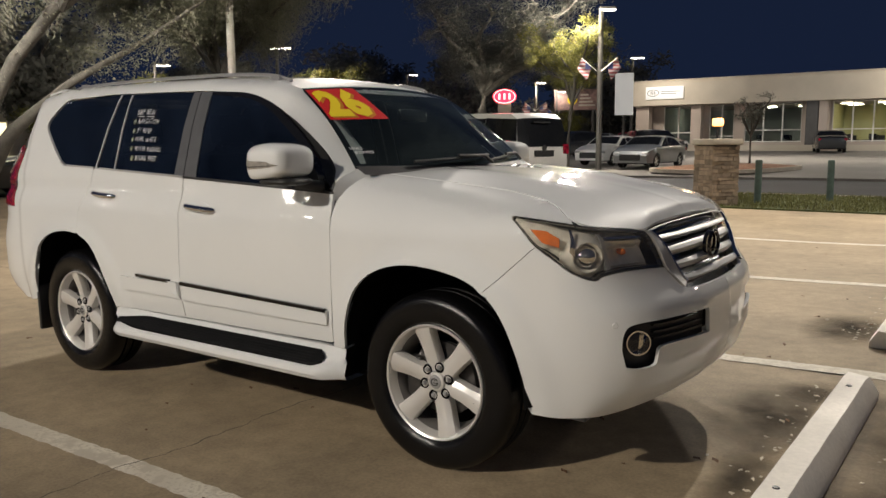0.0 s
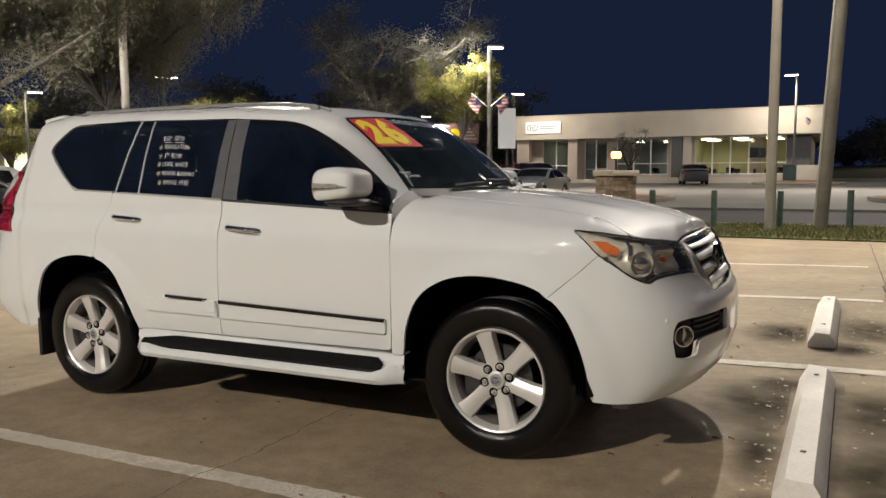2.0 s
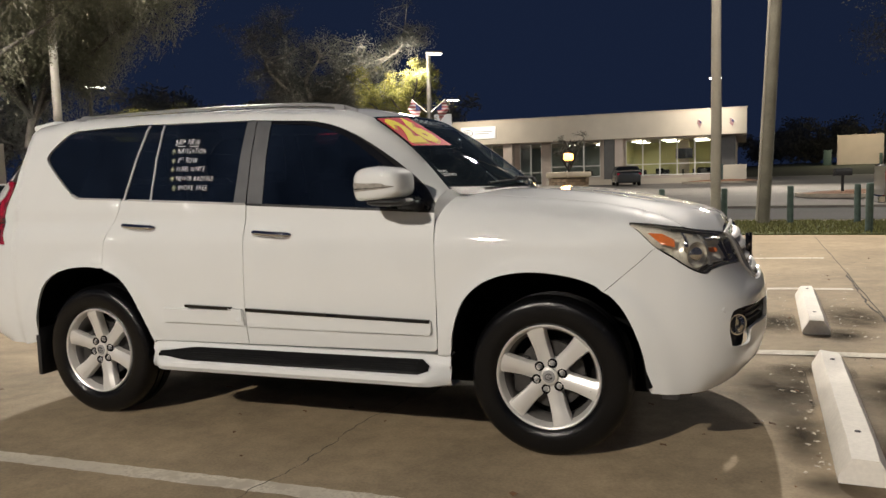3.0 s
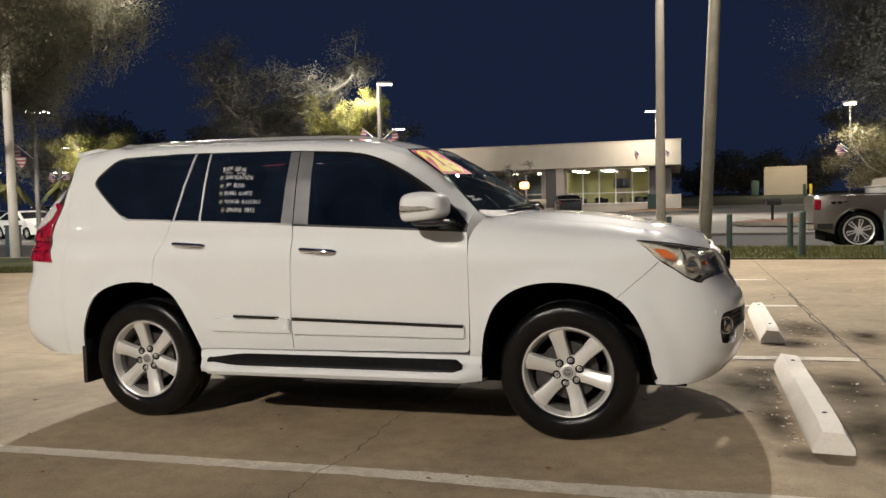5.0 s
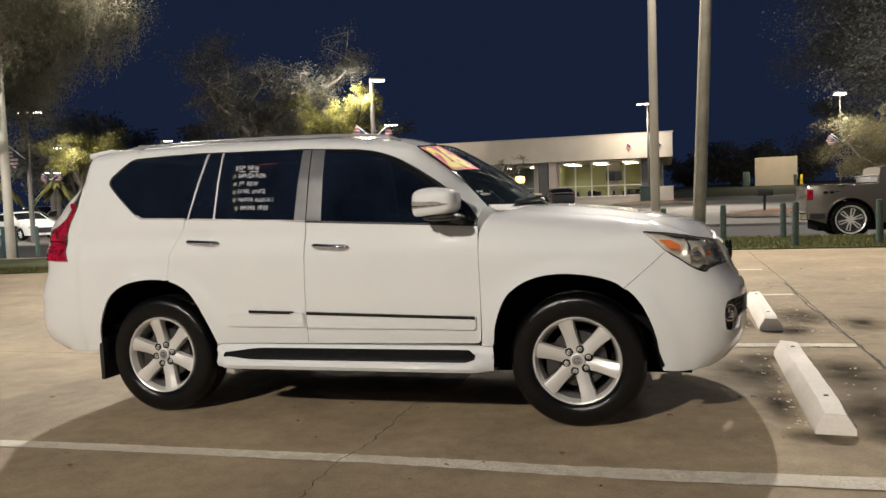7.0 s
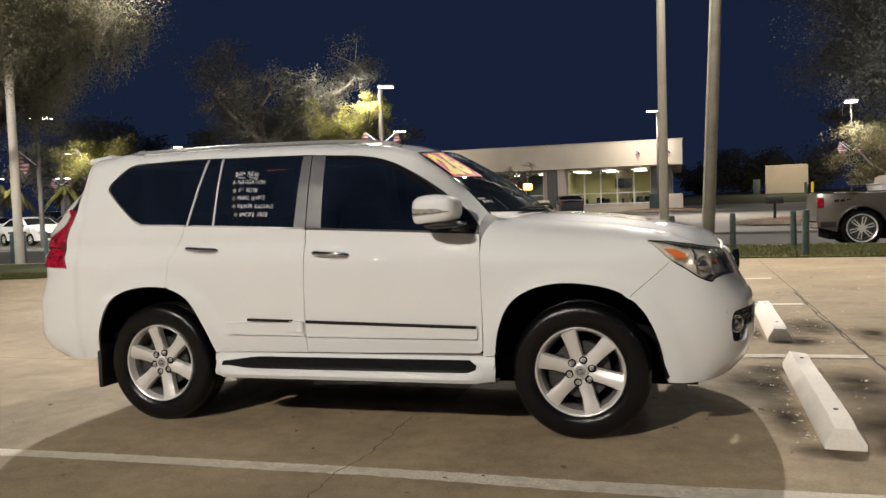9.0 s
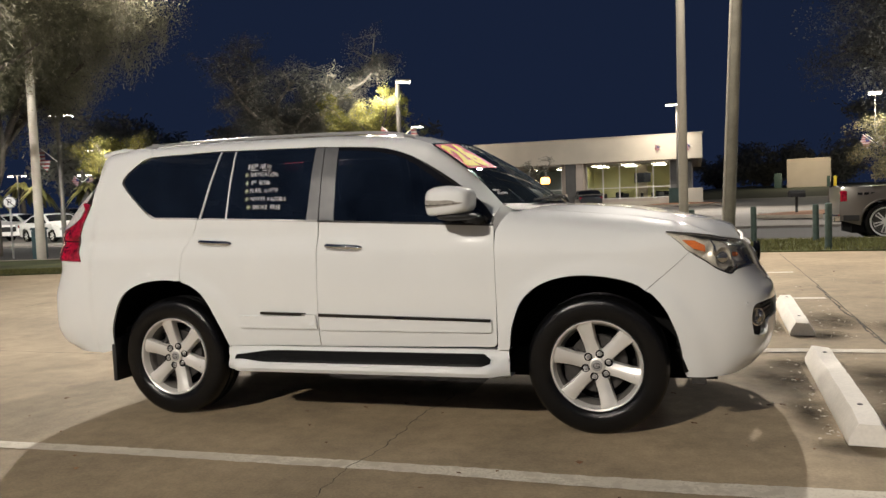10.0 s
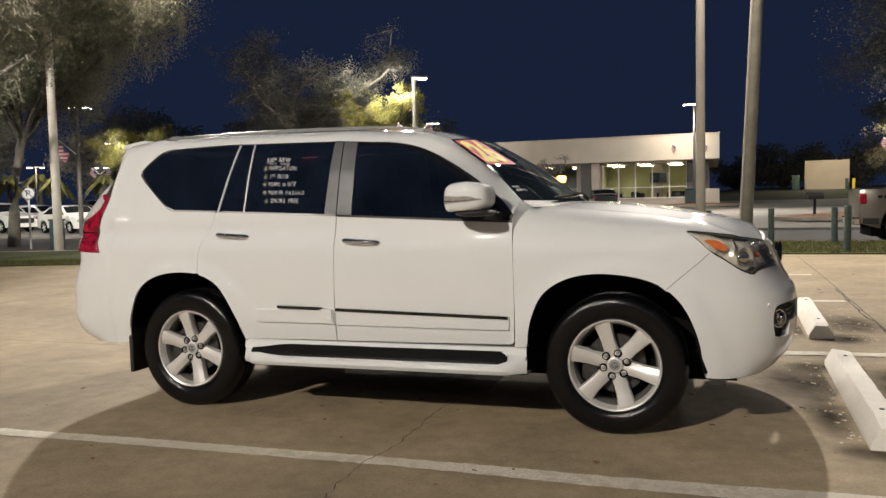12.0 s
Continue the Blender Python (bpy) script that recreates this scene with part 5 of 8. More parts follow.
# wheel stops
def wheel_stop(x, y, turn, length):
    prof = [(-0.10, 0.0), (-0.10, 0.045), (-0.052, 0.135), (0.052, 0.135), (0.10, 0.045), (0.10, 0.0)]
    v = []
    ks = 24
    r = random.Random(int(100 * y))
    for i in range(ks + 1):
        t = i / ks
        tap = 0.012 if i in (0, ks) else 0.0
        for j, (px, pz) in enumerate(prof):
            chip = r.uniform(0, 0.006) * (3.0 if i in (0, 1, ks - 1, ks) else 1.0) if j in (2, 3) else 0
            v.append((px * (1 - tap), -length / 2 + length * t, max(0, pz - tap - chip)))
    f = [(i * 6 + j, i * 6 + j + 1, (i + 1) * 6 + j + 1, (i + 1) * 6 + j) for i in range(ks) for j in range(5)]
    f += [tuple(range(6)), tuple(range(ks * 6 + 5, ks * 6 - 1, -1)), tuple([i * 6 for i in range(ks + 1)] + [i * 6 + 5 for i in range(ks, -1, -1)])]
    bm = mesh_of(v, f)
    t = thing("wheel_stop", "chipped white-painted concrete wheel stop lying on the lot", "wheel stop", pose(x, y, lie(x, y), 0, 0, turn), "wheel stops along the bays")
    part("block", bm, WHITE_STOP, t)
    for q in (-0.7, 0.7):
        part("steel_pin", lathe([(0.0, 0.137), (0.012, 0.137), (0.014, 0.133)], 12, "z", Matrix.Translation((0, q * length / 2, 0))), IRON, t, "rusty steel pin")
    return t


wheel_stop(1.365, 0.05, -1.4, 2.05)
wheel_stop(1.435, 3.17, -1.6, 1.95)

# leaf litter, stains and painted under-car shade on the lot
DRY = material("dry_leaf", (0.16, 0.085, 0.04), 0.8, vary=0.5)
PALE = material("pale_leaf", (0.62, 0.55, 0.43), 0.8, vary=0.3)
rnd = random.Random(11)


def litter(name, spots, mat, lo, hi, label):
    v, f = [], []
    for x, y in spots:
        a, s, w = rnd.uniform(0, 6.28), rnd.uniform(lo, hi), rnd.uniform(0.35, 0.6)
        z = lie(x, y) + 0.008
        c, d = math.cos(a), math.sin(a)
        base = len(v)
        for u, q, h in ((-1, 0, 0.0), (-0.3, w, 0.006), (0.5, w * 0.8, 0.002), (1, 0, 0.008), (0.4, -w, 0.0), (-0.4, -w * 0.8, 0.007)):
            v.append((x + s * (u * c - q * d), y + s * (u * d + q * c), z + h * s / 0.02))
        f.append(tuple(range(base, base + 6)))
    return part(name, mesh_of(v, f), mat, label=label, category="leaf litter", kind="stuff", smooth=False)


near_stop = [(1.235 - abs(rnd.gauss(0, 0.06)), rnd.uniform(-0.9, 1.15)) for _ in range(42)] + [(1.27 - abs(rnd.gauss(0, 0.07)), rnd.uniform(2.2, 4.1)) for _ in range(32)] + [(1.6 + abs(rnd.gauss(0, 0.2)), rnd.uniform(-1.2, 4.5)) for _ in range(60)] + [(rnd.uniform(0.9, 4.5), rnd.uniform(-2.5, 9)) for _ in range(150)]
litter("leaf_litter", near_stop, PALE, 0.004, 0.021, "pale dry leaf litter along the wheel stops")
litter("leaf_litter", [(rnd.uniform(-4, 3), rnd.uniform(-3, 8)) for _ in range(120)] + [(-1.465, -1.345), (-1.0, -0.65), (-0.7, -1.9), (0.2, -1.85), (-1.55, -0.6), (-2.6, -2.0), (-1.9, -0.75)], DRY, 0.008, 0.026, "brown dry leaves scattered on the lot")
# the two spots under the car paint shade there; the others are stains
dark_spots = [(1.08, 0.55, 0.34, 0.60), (1.12, 2.7, 0.34, 0.6), (1.68, -0.5, 0.36, 0.5), (1.72, 0.5, 0.30, 0.7), (1.78, 3.0, 0.30, 0.7), (-2.1, 5.0, 0.6, 0.35), (-1.4, 0.3, 1.3, 0.6), (0.1, 0.4, 0.6, 0.6), (1.3, 1.0, 0.3, 0.25), (1.62, -0.95, 0.22, 0.26), (1.14, -0.35, 0.16, 0.5), (1.60, 2.2, 0.24, 0.3), (2.25, 2.6, 0.3, 0.5), (1.25, -1.0, 0.2, 0.16)]


def soft_dark_spot():
    m = material("faint_stain_and_shade", (0.060, 0.050, 0.036), 0.9, spec=0.05)
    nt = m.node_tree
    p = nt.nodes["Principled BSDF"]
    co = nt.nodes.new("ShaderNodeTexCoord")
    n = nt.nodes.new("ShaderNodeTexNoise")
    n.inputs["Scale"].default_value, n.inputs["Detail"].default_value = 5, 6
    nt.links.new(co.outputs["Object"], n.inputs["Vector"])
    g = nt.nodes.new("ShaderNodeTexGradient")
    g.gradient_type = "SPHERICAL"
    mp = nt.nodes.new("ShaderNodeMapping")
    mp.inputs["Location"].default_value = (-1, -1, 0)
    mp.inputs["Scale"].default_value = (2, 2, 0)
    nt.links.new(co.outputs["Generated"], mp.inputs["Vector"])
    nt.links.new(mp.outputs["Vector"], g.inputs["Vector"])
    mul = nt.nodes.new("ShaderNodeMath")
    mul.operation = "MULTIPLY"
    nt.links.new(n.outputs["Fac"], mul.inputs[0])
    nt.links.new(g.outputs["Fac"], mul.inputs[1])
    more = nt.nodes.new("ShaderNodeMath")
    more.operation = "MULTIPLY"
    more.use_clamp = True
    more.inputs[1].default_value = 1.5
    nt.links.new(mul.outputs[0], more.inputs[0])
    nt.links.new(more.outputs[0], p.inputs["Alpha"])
    return m


FAINT = soft_dark_spot()
for x, y, a, b in dark_spots:
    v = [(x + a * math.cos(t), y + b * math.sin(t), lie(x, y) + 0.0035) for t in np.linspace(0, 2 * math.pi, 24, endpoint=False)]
    part("oil_stain", mesh_of(v, [tuple(range(24))]), FAINT, label="faint dark patch: oil stains on the concrete, painted shade under the car", category="stain", kind="structure", smooth=False)

# grass of the verge
BLADE = material("grass_blade", (0.125, 0.125, 0.038), 0.8, vary=0.45)
rnd = random.Random(5)
v, f = [], []
for k in range(42000):
    x = rnd.uniform(-20, 12) if k % 3 else rnd.uniform(-4, 9)
    lo, hi = grass_near(x), road_near(x) - 0.2
    if x < -8:
        hi = lo + 1.3
    y = lo + (hi - lo) * rnd.random()
    a, h, w = rnd.uniform(0, 6.28), rnd.uniform(0.03, 0.085), rnd.uniform(0.006, 0.014)
    z = lie(x, y) + 0.03
    c, d = math.cos(a), math.sin(a)
    b = len(v)
    v += [(x - w * c, y - w * d, z), (x + w * c, y + w * d, z), (x + rnd.uniform(-0.03, 0.03), y + rnd.uniform(-0.03, 0.03), z + h)]
    f.append((b, b + 1, b + 2))
me = bpy.data.meshes.new("grass")
me.from_pydata(v, [], f)
me.materials.append(BLADE)
tagged(new("grass", me), "short mown grass on the verge", "grass", kind="stuff")

# ---- posts and poles ----
TEAL_WOOD = material("green_painted_timber", (0.055, 0.085, 0.075), 0.8, noise_amt=0.25, noise_scale=6, fine=0.2, fine_scale=50, bump=0.4, bump_scale=50)
POLE_GREY = material("weathered_concrete_pole", (0.33, 0.305, 0.255), 0.8, noise_amt=0.10, noise_scale=1.5, fine=0.05, fine_scale=20, bump=0.1)
POLE_WOOD = material("treated_timber_pole", (0.145, 0.135, 0.105), 0.85, noise_amt=0.2, noise_scale=2.5, fine=0.08, fine_scale=25, bump=0.5, bump_scale=40)
POLE_STEEL = material("galvanised_steel", (0.42, 0.42, 0.41), 0.45, metal=0.7, noise_amt=0.12, noise_scale=5)
POLE_BRONZE = material("painted_steel_pole", (0.10, 0.092, 0.080), 0.55, noise_amt=0.12, noise_scale=4)
LED = material("lamp_panel", (1, 1, 1), 0.4, emit=(1.0, 0.93, 0.80), power=14)
LED_STRONG = material("bright_lamp_panel", (1, 1, 1), 0.4, emit=(1.0, 0.95, 0.86), power=85)
LED_DIM = material("far_lamp_panel", (1, 1, 1), 0.4, emit=(1.0, 0.92, 0.80), power=7)


def post(x, y, h=0.93, lean=0.0):
    t = thing("bollard_post", "green-painted round timber bollard on the grass verge", "bollard", pose(x, y, lie(x, y) + 0.0, 0, lean, 40 * x), "bollards along the verge")
    part("shaft", lathe([(0.0, h), (0.055, h), (0.068, h - 0.014), (0.070, h - 0.05), (0.072, 0.4), (0.074, -0.05)], 18, "z"), TEAL_WOOD, t)


for x, y, h, ln in ((-2.2, 13.9, 0.95, 0.5), (-1.0, 15.2, 0.92, -0.6), (0.42, 15.7, 0.9, 0.4), (1.9, 15.7, 0.93, 0.0), (3.35, 15.9, 0.94, 0.5), (3.2, 12.98, 1.01, -0.5), (4.95, 13.4, 1.0, 0.4), (6.6, 14.2, 1.0, -0.4), (8.4, 14.6, 1.0, 0.6), (-20.2, 16.2, 0.95, 0.3), (-23.0, 14.2, 0.95, 0.2)):
    post(x, y, h, ln)


def plain_pole(name, label, x, y, r0, r1, h, mat, lean=(0, 0)):
    t = thing(name, label, "pole", pose(x, y, lie(x, y)))
    bm = bmesh.new()
    n = 12
    tube(bm, [(lean[0] * k / n, lean[1] * k / n, -0.2 + (h + 0.2) * k / n) for k in range(n + 1)], [r0 + (r1 - r0) * k / n for k in range(n + 1)], 20)
    part("shaft", bm, mat, t)
    return t


def lamp_head(t, z, arm, mat, width=0.55, yaw=0.0, name="lamp_head", glow=None):
    """A flat shoebox head at the end of an arm, with its glowing panel below."""
    c, s = math.cos(yaw), math.sin(yaw)
    bm = bmesh.new()
    box(bm, -width / 2, width / 2, -0.17, 0.17, 0.0, 0.10, pose(arm * c, arm * s, z, 0, 0, math.degrees(yaw)))
    bmesh.ops.bevel(bm, geom=list(bm.edges), offset=0.02, segments=2, affect="EDGES")
    if arm:
        tube(bm, [(0, 0, z + 0.05), (arm * c, arm * s, z + 0.05)], 0.035, 8)
    head = part(name, bm, mat, t, "shoebox lamp head")
    bm = bmesh.new()
    box(bm, -width / 2 + 0.04, width / 2 - 0.04, -0.14, 0.14, -0.05, -0.004, pose(arm * c, arm * s, z, 0, 0, math.degrees(yaw)))
    part("diffuser", bm, glow or LED, head, "glowing lamp panel", smooth=False)


pa = plain_pole("light_pole", "pale round concrete light pole standing in the grass verge", 0.24, 15.15, 0.118, 0.095, 10.5, POLE_GREY)
lamp_head(pa, 10.5, 0.9, POLE_STEEL, 0.6, -1.57)
pb = plain_pole("utility_pole", "weathered timber utility pole with a pale conduit", 1.3, 15.8, 0.145, 0.115, 11.0, POLE_WOOD, (0.50, 0.0))
bm = bmesh.new()
tube(bm, [(-0.14 + 0.34 * k / 10, -0.05, 0.1 + 7.2 * k / 10) for k in range(11)], 0.032, 8)
part("conduit", bm, POLE_GREY, pb, "pale conduit")
bm = bmesh.new()
tube(bm, spl([(0.15, -0.05, 7.3), (0.02, -0.08, 7.42), (-0.10, -0.1, 7.30), (-0.16, -0.1, 7.0), (-0.12, -0.1, 6.7)], 5), 0.02, 6)
part("weatherhead", bm, POLE_STEEL, pb)
bm = bmesh.new()
for z, d in ((8.2, 0.0), (7.5, 0.3)):
    tube(bm, [(0.4 + 40 * k / 24, 6 * k / 24, z - 0.9 * math.sin(math.pi * k / 24) + d * k / 24) for k in range(25)], 0.018, 5)
part("overhead_wire", bm, BLACK, pb, "black overhead wire")
pl = plain_pole("light_pole", "pale tall light pole beside a green bin", -18.8, 13.7, 0.14, 0.10, 11.0, POLE_GREY)
lamp_head(pl, 11.0, 0.8, POLE_STEEL, 0.6, -0.6)


def light_pole(x, y, z, label, heads=((0.0, 0.0),), r=0.10, mat=None, base=None, glow=None, width=0.75):
    g = lie(x, y)
    t = plain_pole("street_lamp", label, x, y, r, r * 0.75, z - g, mat or POLE_BRONZE)
    t["category"] = "street lamp"
    for yaw, arm in heads:
        lamp_head(t, z - g, arm, mat or POLE_BRONZE, width, yaw, glow=glow)
    return t


light_pole(-12.9, 29.6, 7.15, "tall street lamp with two flags on its shaft", ((0.55, 0.28),), 0.14, width=0.75)
light_pole(-20.6, 52.6, 7.4, "lot lamp before the pale dealership", ((0.5, 0.35),), 0.12, width=1.0)
light_pole(-0.72, 55.0, 7.95, "lot lamp at the end of the dealership", ((3.3, 0.35),), 0.10, width=0.9)
light_pole(-28.9, 25.05, 6.25, "two-headed lot lamp with a flag on its shaft", ((0.6, 0.5), (3.74, 0.1)), 0.12, width=0.5)
light_pole(-40.3, 38.8, 5.9, "far lot lamp with flags", ((0.6, 0.4),), 0.2, width=0.9, glow=LED_DIM)
light_pole(-26.8, 49.2, 5.7, "far lot lamp with flags", ((0.6, 0.3),), 0.12, width=0.8, glow=LED_DIM)
light_pole(-32.3, 63.2, 5.9, "far lot lamp behind a billboard", ((0.6, 0.5),), 0.12, width=0.8, glow=LED_DIM)
light_pole(-35.0, 43.8, 6.4, "far lot lamp behind the trees", ((0.6, 0.5),), 0.1, width=0.7, glow=LED_DIM)
light_pole(-39.2, 24.9, 6.0, "far lot lamp beneath the oak", ((0.6, 0.5),), 0.10, width=0.8, glow=LED_DIM)
light_pole(-37.45, 18.0, 3.55, "low lot lamp before the showroom", ((0.6, 0.3),), 0.09, width=0.6, glow=LED_DIM)
light_pole(8.2, 34.0, 5.5, "slim lamp behind the shrubs", ((0.0, 0.0),), 0.028, width=0.55, glow=LED_DIM)
light_pole(-30, -34, 8.5, "tall lot lamp at the back of the lot", ((1.57, 0.5), (-1.57, 0.5), (0, 0.7), (3.14, 0.7)), 0.12, width=0.36, glow=LED_STRONG)
light_pole(-14, -41, 7.0, "tall lot lamp at the back of the lot", ((1.57, 0.5), (-1.57, 0.5), (0, 0.7), (3.14, 0.7)), 0.12, width=0.36, glow=LED_STRONG)
for x, y in ((-45, -30), (-62, -42), (-36, -56), (-78, -30), (-54, -64), (-22, -62), (-68, -16), (-23, -21), (-36, -20), (-13, -31), (-42, -45)):
    light_pole(x, y, 8.5, "tall lot lamp at the back of the lot", ((1.57, 0.5), (-1.57, 0.5), (0, 0.7), (3.14, 0.7)), 0.12, width=0.36, glow=LED_STRONG)
light_pole(2, -52, 8.0, "tall lot lamp at the back of the lot", ((1.2, 0.5), (4.3, 0.5)), 0.12, width=0.36, glow=LED_STRONG)
light_pole(12, -38, 8.5, "tall lot lamp at the back of the lot", ((1.57, 0.5), (-1.57, 0.5), (0, 0.7), (3.14, 0.7)), 0.12, width=0.36, glow=LED_STRONG)
light_pole(27, -44, 8.0, "tall lot lamp at the back of the lot", ((1.8, 0.5), (4.9, 0.5)), 0.12, width=0.36, glow=LED_STRONG)
light_pole(-53.9, 46.0, 4.9, "far lamp beside the palms", ((0.6, 0.5), (3.7, 0.5)), 0.07, width=0.4, glow=LED_DIM)
light_pole(-46, 45, 4.6, "far two-headed lot lamp", ((0.6, 0.4), (3.7, 0.2)), 0.1, width=0.6, glow=LED_DIM)


# flags on slanting staffs
def flag_material():
    m = material("flag_cloth", (0.7, 0.1, 0.1), 0.8)
    nt = m.node_tree
    p = nt.nodes["Principled BSDF"]
    co = nt.nodes.new("ShaderNodeTexCoord")
    sep = nt.nodes.new("ShaderNodeSeparateXYZ")
    nt.links.new(co.outputs["Generated"], sep.inputs[0])

    def math_node(op, a, b):
        n = nt.nodes.new("ShaderNodeMath")
        n.operation = op
        for i, q in enumerate((a, b)):
            if isinstance(q, (int, float)):
                n.inputs[i].default_value = q
            else:
                nt.links.new(q, n.inputs[i])
        return n.outputs[0]
    stripe = math_node("GREATER_THAN", math_node("FRACT", math_node("MULTIPLY", sep.outputs["Z"], 6.5), 0), 0.5)
    corner = math_node("MULTIPLY", math_node("LESS_THAN", sep.outputs["X"], 0.42), math_node("GREATER_THAN", sep.outputs["Z"], 0.5))
    m1 = nt.nodes.new("ShaderNodeMix")
    m1.data_type = "RGBA"
    m1.inputs["A"].default_value, m1.inputs["B"].default_value = (0.27, 0.07, 0.075, 1), (0.36, 0.33, 0.32, 1)
    nt.links.new(stripe, m1.inputs["Factor"])
    m2 = nt.nodes.new("ShaderNodeMix")
    m2.data_type = "RGBA"
    nt.links.new(m1.outputs["Result"], m2.inputs["A"])
    m2.inputs["B"].default_value = (0.04, 0.05, 0.14, 1)
    nt.links.new(corner, m2.inputs["Factor"])
    nt.links.new(m2.outputs["Result"], p.inputs["Base Color"])
    return m


FLAG = flag_material()


def flag(x, y, z, yaw, size=1.0):
    t = thing("flag", "striped flag hanging from a slanting white staff", "flag", pose(x, y, z, 0, 0, yaw), "flags on the lamp poles")
    bm = bmesh.new()
    tip = Vector((1.15 * size, 0, 0.95 * size))
    tube(bm, [(0, 0, 0), tip], 0.02 * size + 0.008, 6)
    part("staff", bm, WHITE_STOP, t, "white staff")
    v, f = [], []
    n, k = 12, 8
    for i in range(n + 1):
        for j in range(k + 1):
            a, b = i / n, j / k
            p0 = tip * (1 - 0.62 * b)
            v.append((p0.x + 0.30 * size * a, 0.07 * size * math.sin(7 * a + 2 * b) * a, p0.z - (1.15 * a ** 0.8) * size * (0.75 + 0.25 * b) + 0.1 * a * size))
    for i in range(n):
        for j in range(k):
            f.append((i * (k + 1) + j, i * (k + 1) + j + 1, (i + 1) * (k + 1) + j + 1, (i + 1) * (k + 1) + j))
    part("cloth", mesh_of(v, f), FLAG, t, "striped red and white cloth")


for x, y, z, yaw, s in ((-12.80, 29.50, 4.45, 38, 0.62), (-13.0, 29.50, 4.45, 215, 0.62), (-20.7, 52.5, 4.4, 215, 0.75), (-28.95, 24.95, 4.0, 192, 0.72), (-40.2, 38.6, 3.7, 30, 0.5),
                        (-40.2, 38.6, 3.7, 200, 0.5), (-26.8, 49.0, 3.6, 200, 0.7), (-26.8, 49.0, 3.6, 20, 0.7), (-32.4, 63.15, 3.8, 200, 0.8), (8.15, 33.98, 3.3, 190, 0.40), (8.2, 33.95, 3.4, 160, 0.34), (8.25, 33.98, 3.3, 10, 0.40),
                        (-1.95, 57.3, 4.9, 150, 0.42), (0.35, 57.42, 4.9, 160, 0.42)):
    flag(x, y, z, yaw, s)

# ---- stacked-stone pillar with a lantern ----
STONE = material("stacked_stone", (0.25, 0.195, 0.14), 0.85, vary=0.35, noise_amt=0.2, noise_scale=9, bump=0.5, bump_scale=40)
MORTAR = material("pillar_core", (0.10, 0.085, 0.07), 0.9, noise_amt=0.2, noise_scale=10)
CAPSTONE = material("cast_capstone", (0.42, 0.38, 0.31), 0.8, noise_amt=0.12, noise_scale=5, bump=0.2)
pil = thing("stone_pillar", "stacked-stone entrance pillar with a concrete cap on the verge", "pillar", pose(-2.85, 13.05, lie(-2.85, 13.05), 0, 0, 52) @ Matrix.Diagonal((0.70, 0.70, 1.03, 1)))
bm = bmesh.new()
box(bm, -0.40, 0.40, -0.40, 0.40, -0.05, 1.24)
part("core", bm, MORTAR, pil, smooth=False)
part("cap", rbox(-0.52, 0.52, -0.52, 0.52, 1.24, 1.36, 0.02), CAPSTONE, pil, "pale concrete cap")
rnd = random.Random(8)
for side in range(4):
    z = 0.0
    while z < 1.20:
        h = min(rnd.uniform(0.055, 0.10), 1.235 - z)
        x = -0.45
        while x < 0.44:
            w = min(rnd.uniform(0.14, 0.34), 0.45 - x)
            if w < 0.05:
                break
            d = rnd.uniform(0.0, 0.035)
            bm = bmesh.new()
            box(bm, x + 0.004, x + w - 0.004, -0.445 - d, -0.38, z + 0.004, z + h - 0.004, Matrix.Rotation(side * math.pi / 2, 4, "Z"))
            part("stone", bm, STONE, pil, smooth=False)
            x += w
        z += h
WARM = material("lantern_glass", (1, 0.9, 0.7), 0.3, emit=(1.0, 0.38, 0.08), power=6.0)
lt = thing("pillar_lantern", "glowing warm lantern on top of the stone pillar", "lantern", pose(-2.85, 13.05, lie(-2.85, 13.05) + 1.36))
bm = lathe([(0.0, 0.0), (0.07, 0.0), (0.07, 0.02), (0.025, 0.03), (0.025, 0.26), (0.10, 0.29), (0.10, 0.30)], 20, "z")
part("stem", bm, BLACK, lt, "dark stem")
part("globe", rbox(-0.10, 0.10, -0.10, 0.10, 0.30, 0.46, 0.04), WARM, lt, "warm glowing glass")
pt = bpy.data.lights.new("lantern_light", "POINT")
pt.energy, pt.color, pt.shadow_soft_size = 12, (1.0, 0.65, 0.3), 0.12
new("lantern_light", pt).location = (-2.85, 13.05, 2.05)

# ---- mailbox, bin, utility boxes ----
mbx = thing("mailbox", "black roadside mailbox on a dark post", "mailbox", pose(4.75, 32.2, lie(4.75, 32.2) + 0.05, 0, 0, 10))
bm = bmesh.new()
box(bm, -0.05, 0.05, -0.05, 0.05, 0, 0.85)
part("post", bm, BLACK, mbx, smooth=False)
prof = [(-0.20, 0.0), (-0.20, 0.16)] + [(0.20 * math.cos(a), 0.16 + 0.15 * math.sin(a)) for a in np.linspace(math.pi, 0, 11)][1:] + [(0.20, 0.0)]
bm = mesh_of([(q, x, 0.85 + z) for q in (-0.32, 0.32) for x, z in prof], [])
bm.verts.ensure_lookup_table()
n = len(prof)
for k in range(n):
    bm.faces.new([bm.verts[i] for i in (k, (k + 1) % n, n + (k + 1) % n, n + k)])
bm.faces.new([bm.verts[k] for k in range(n)])
bm.faces.new([bm.verts[n + k] for k in range(n)])
part("box", bm, BLACK, mbx, "black arched box")
BIN = material("dark_teal_plastic", (0.02, 0.045, 0.05), 0.6, noise_amt=0.15, noise_scale=8)
bn = thing("litter_bin", "dark teal litter bin standing beside a pole", "bin", pose(-19.3, 14.15, lie(-19.3, 14.15)))
part("drum", rbox(-0.17, 0.17, -0.17, 0.17, 0, 0.92, 0.04), BIN, bn)
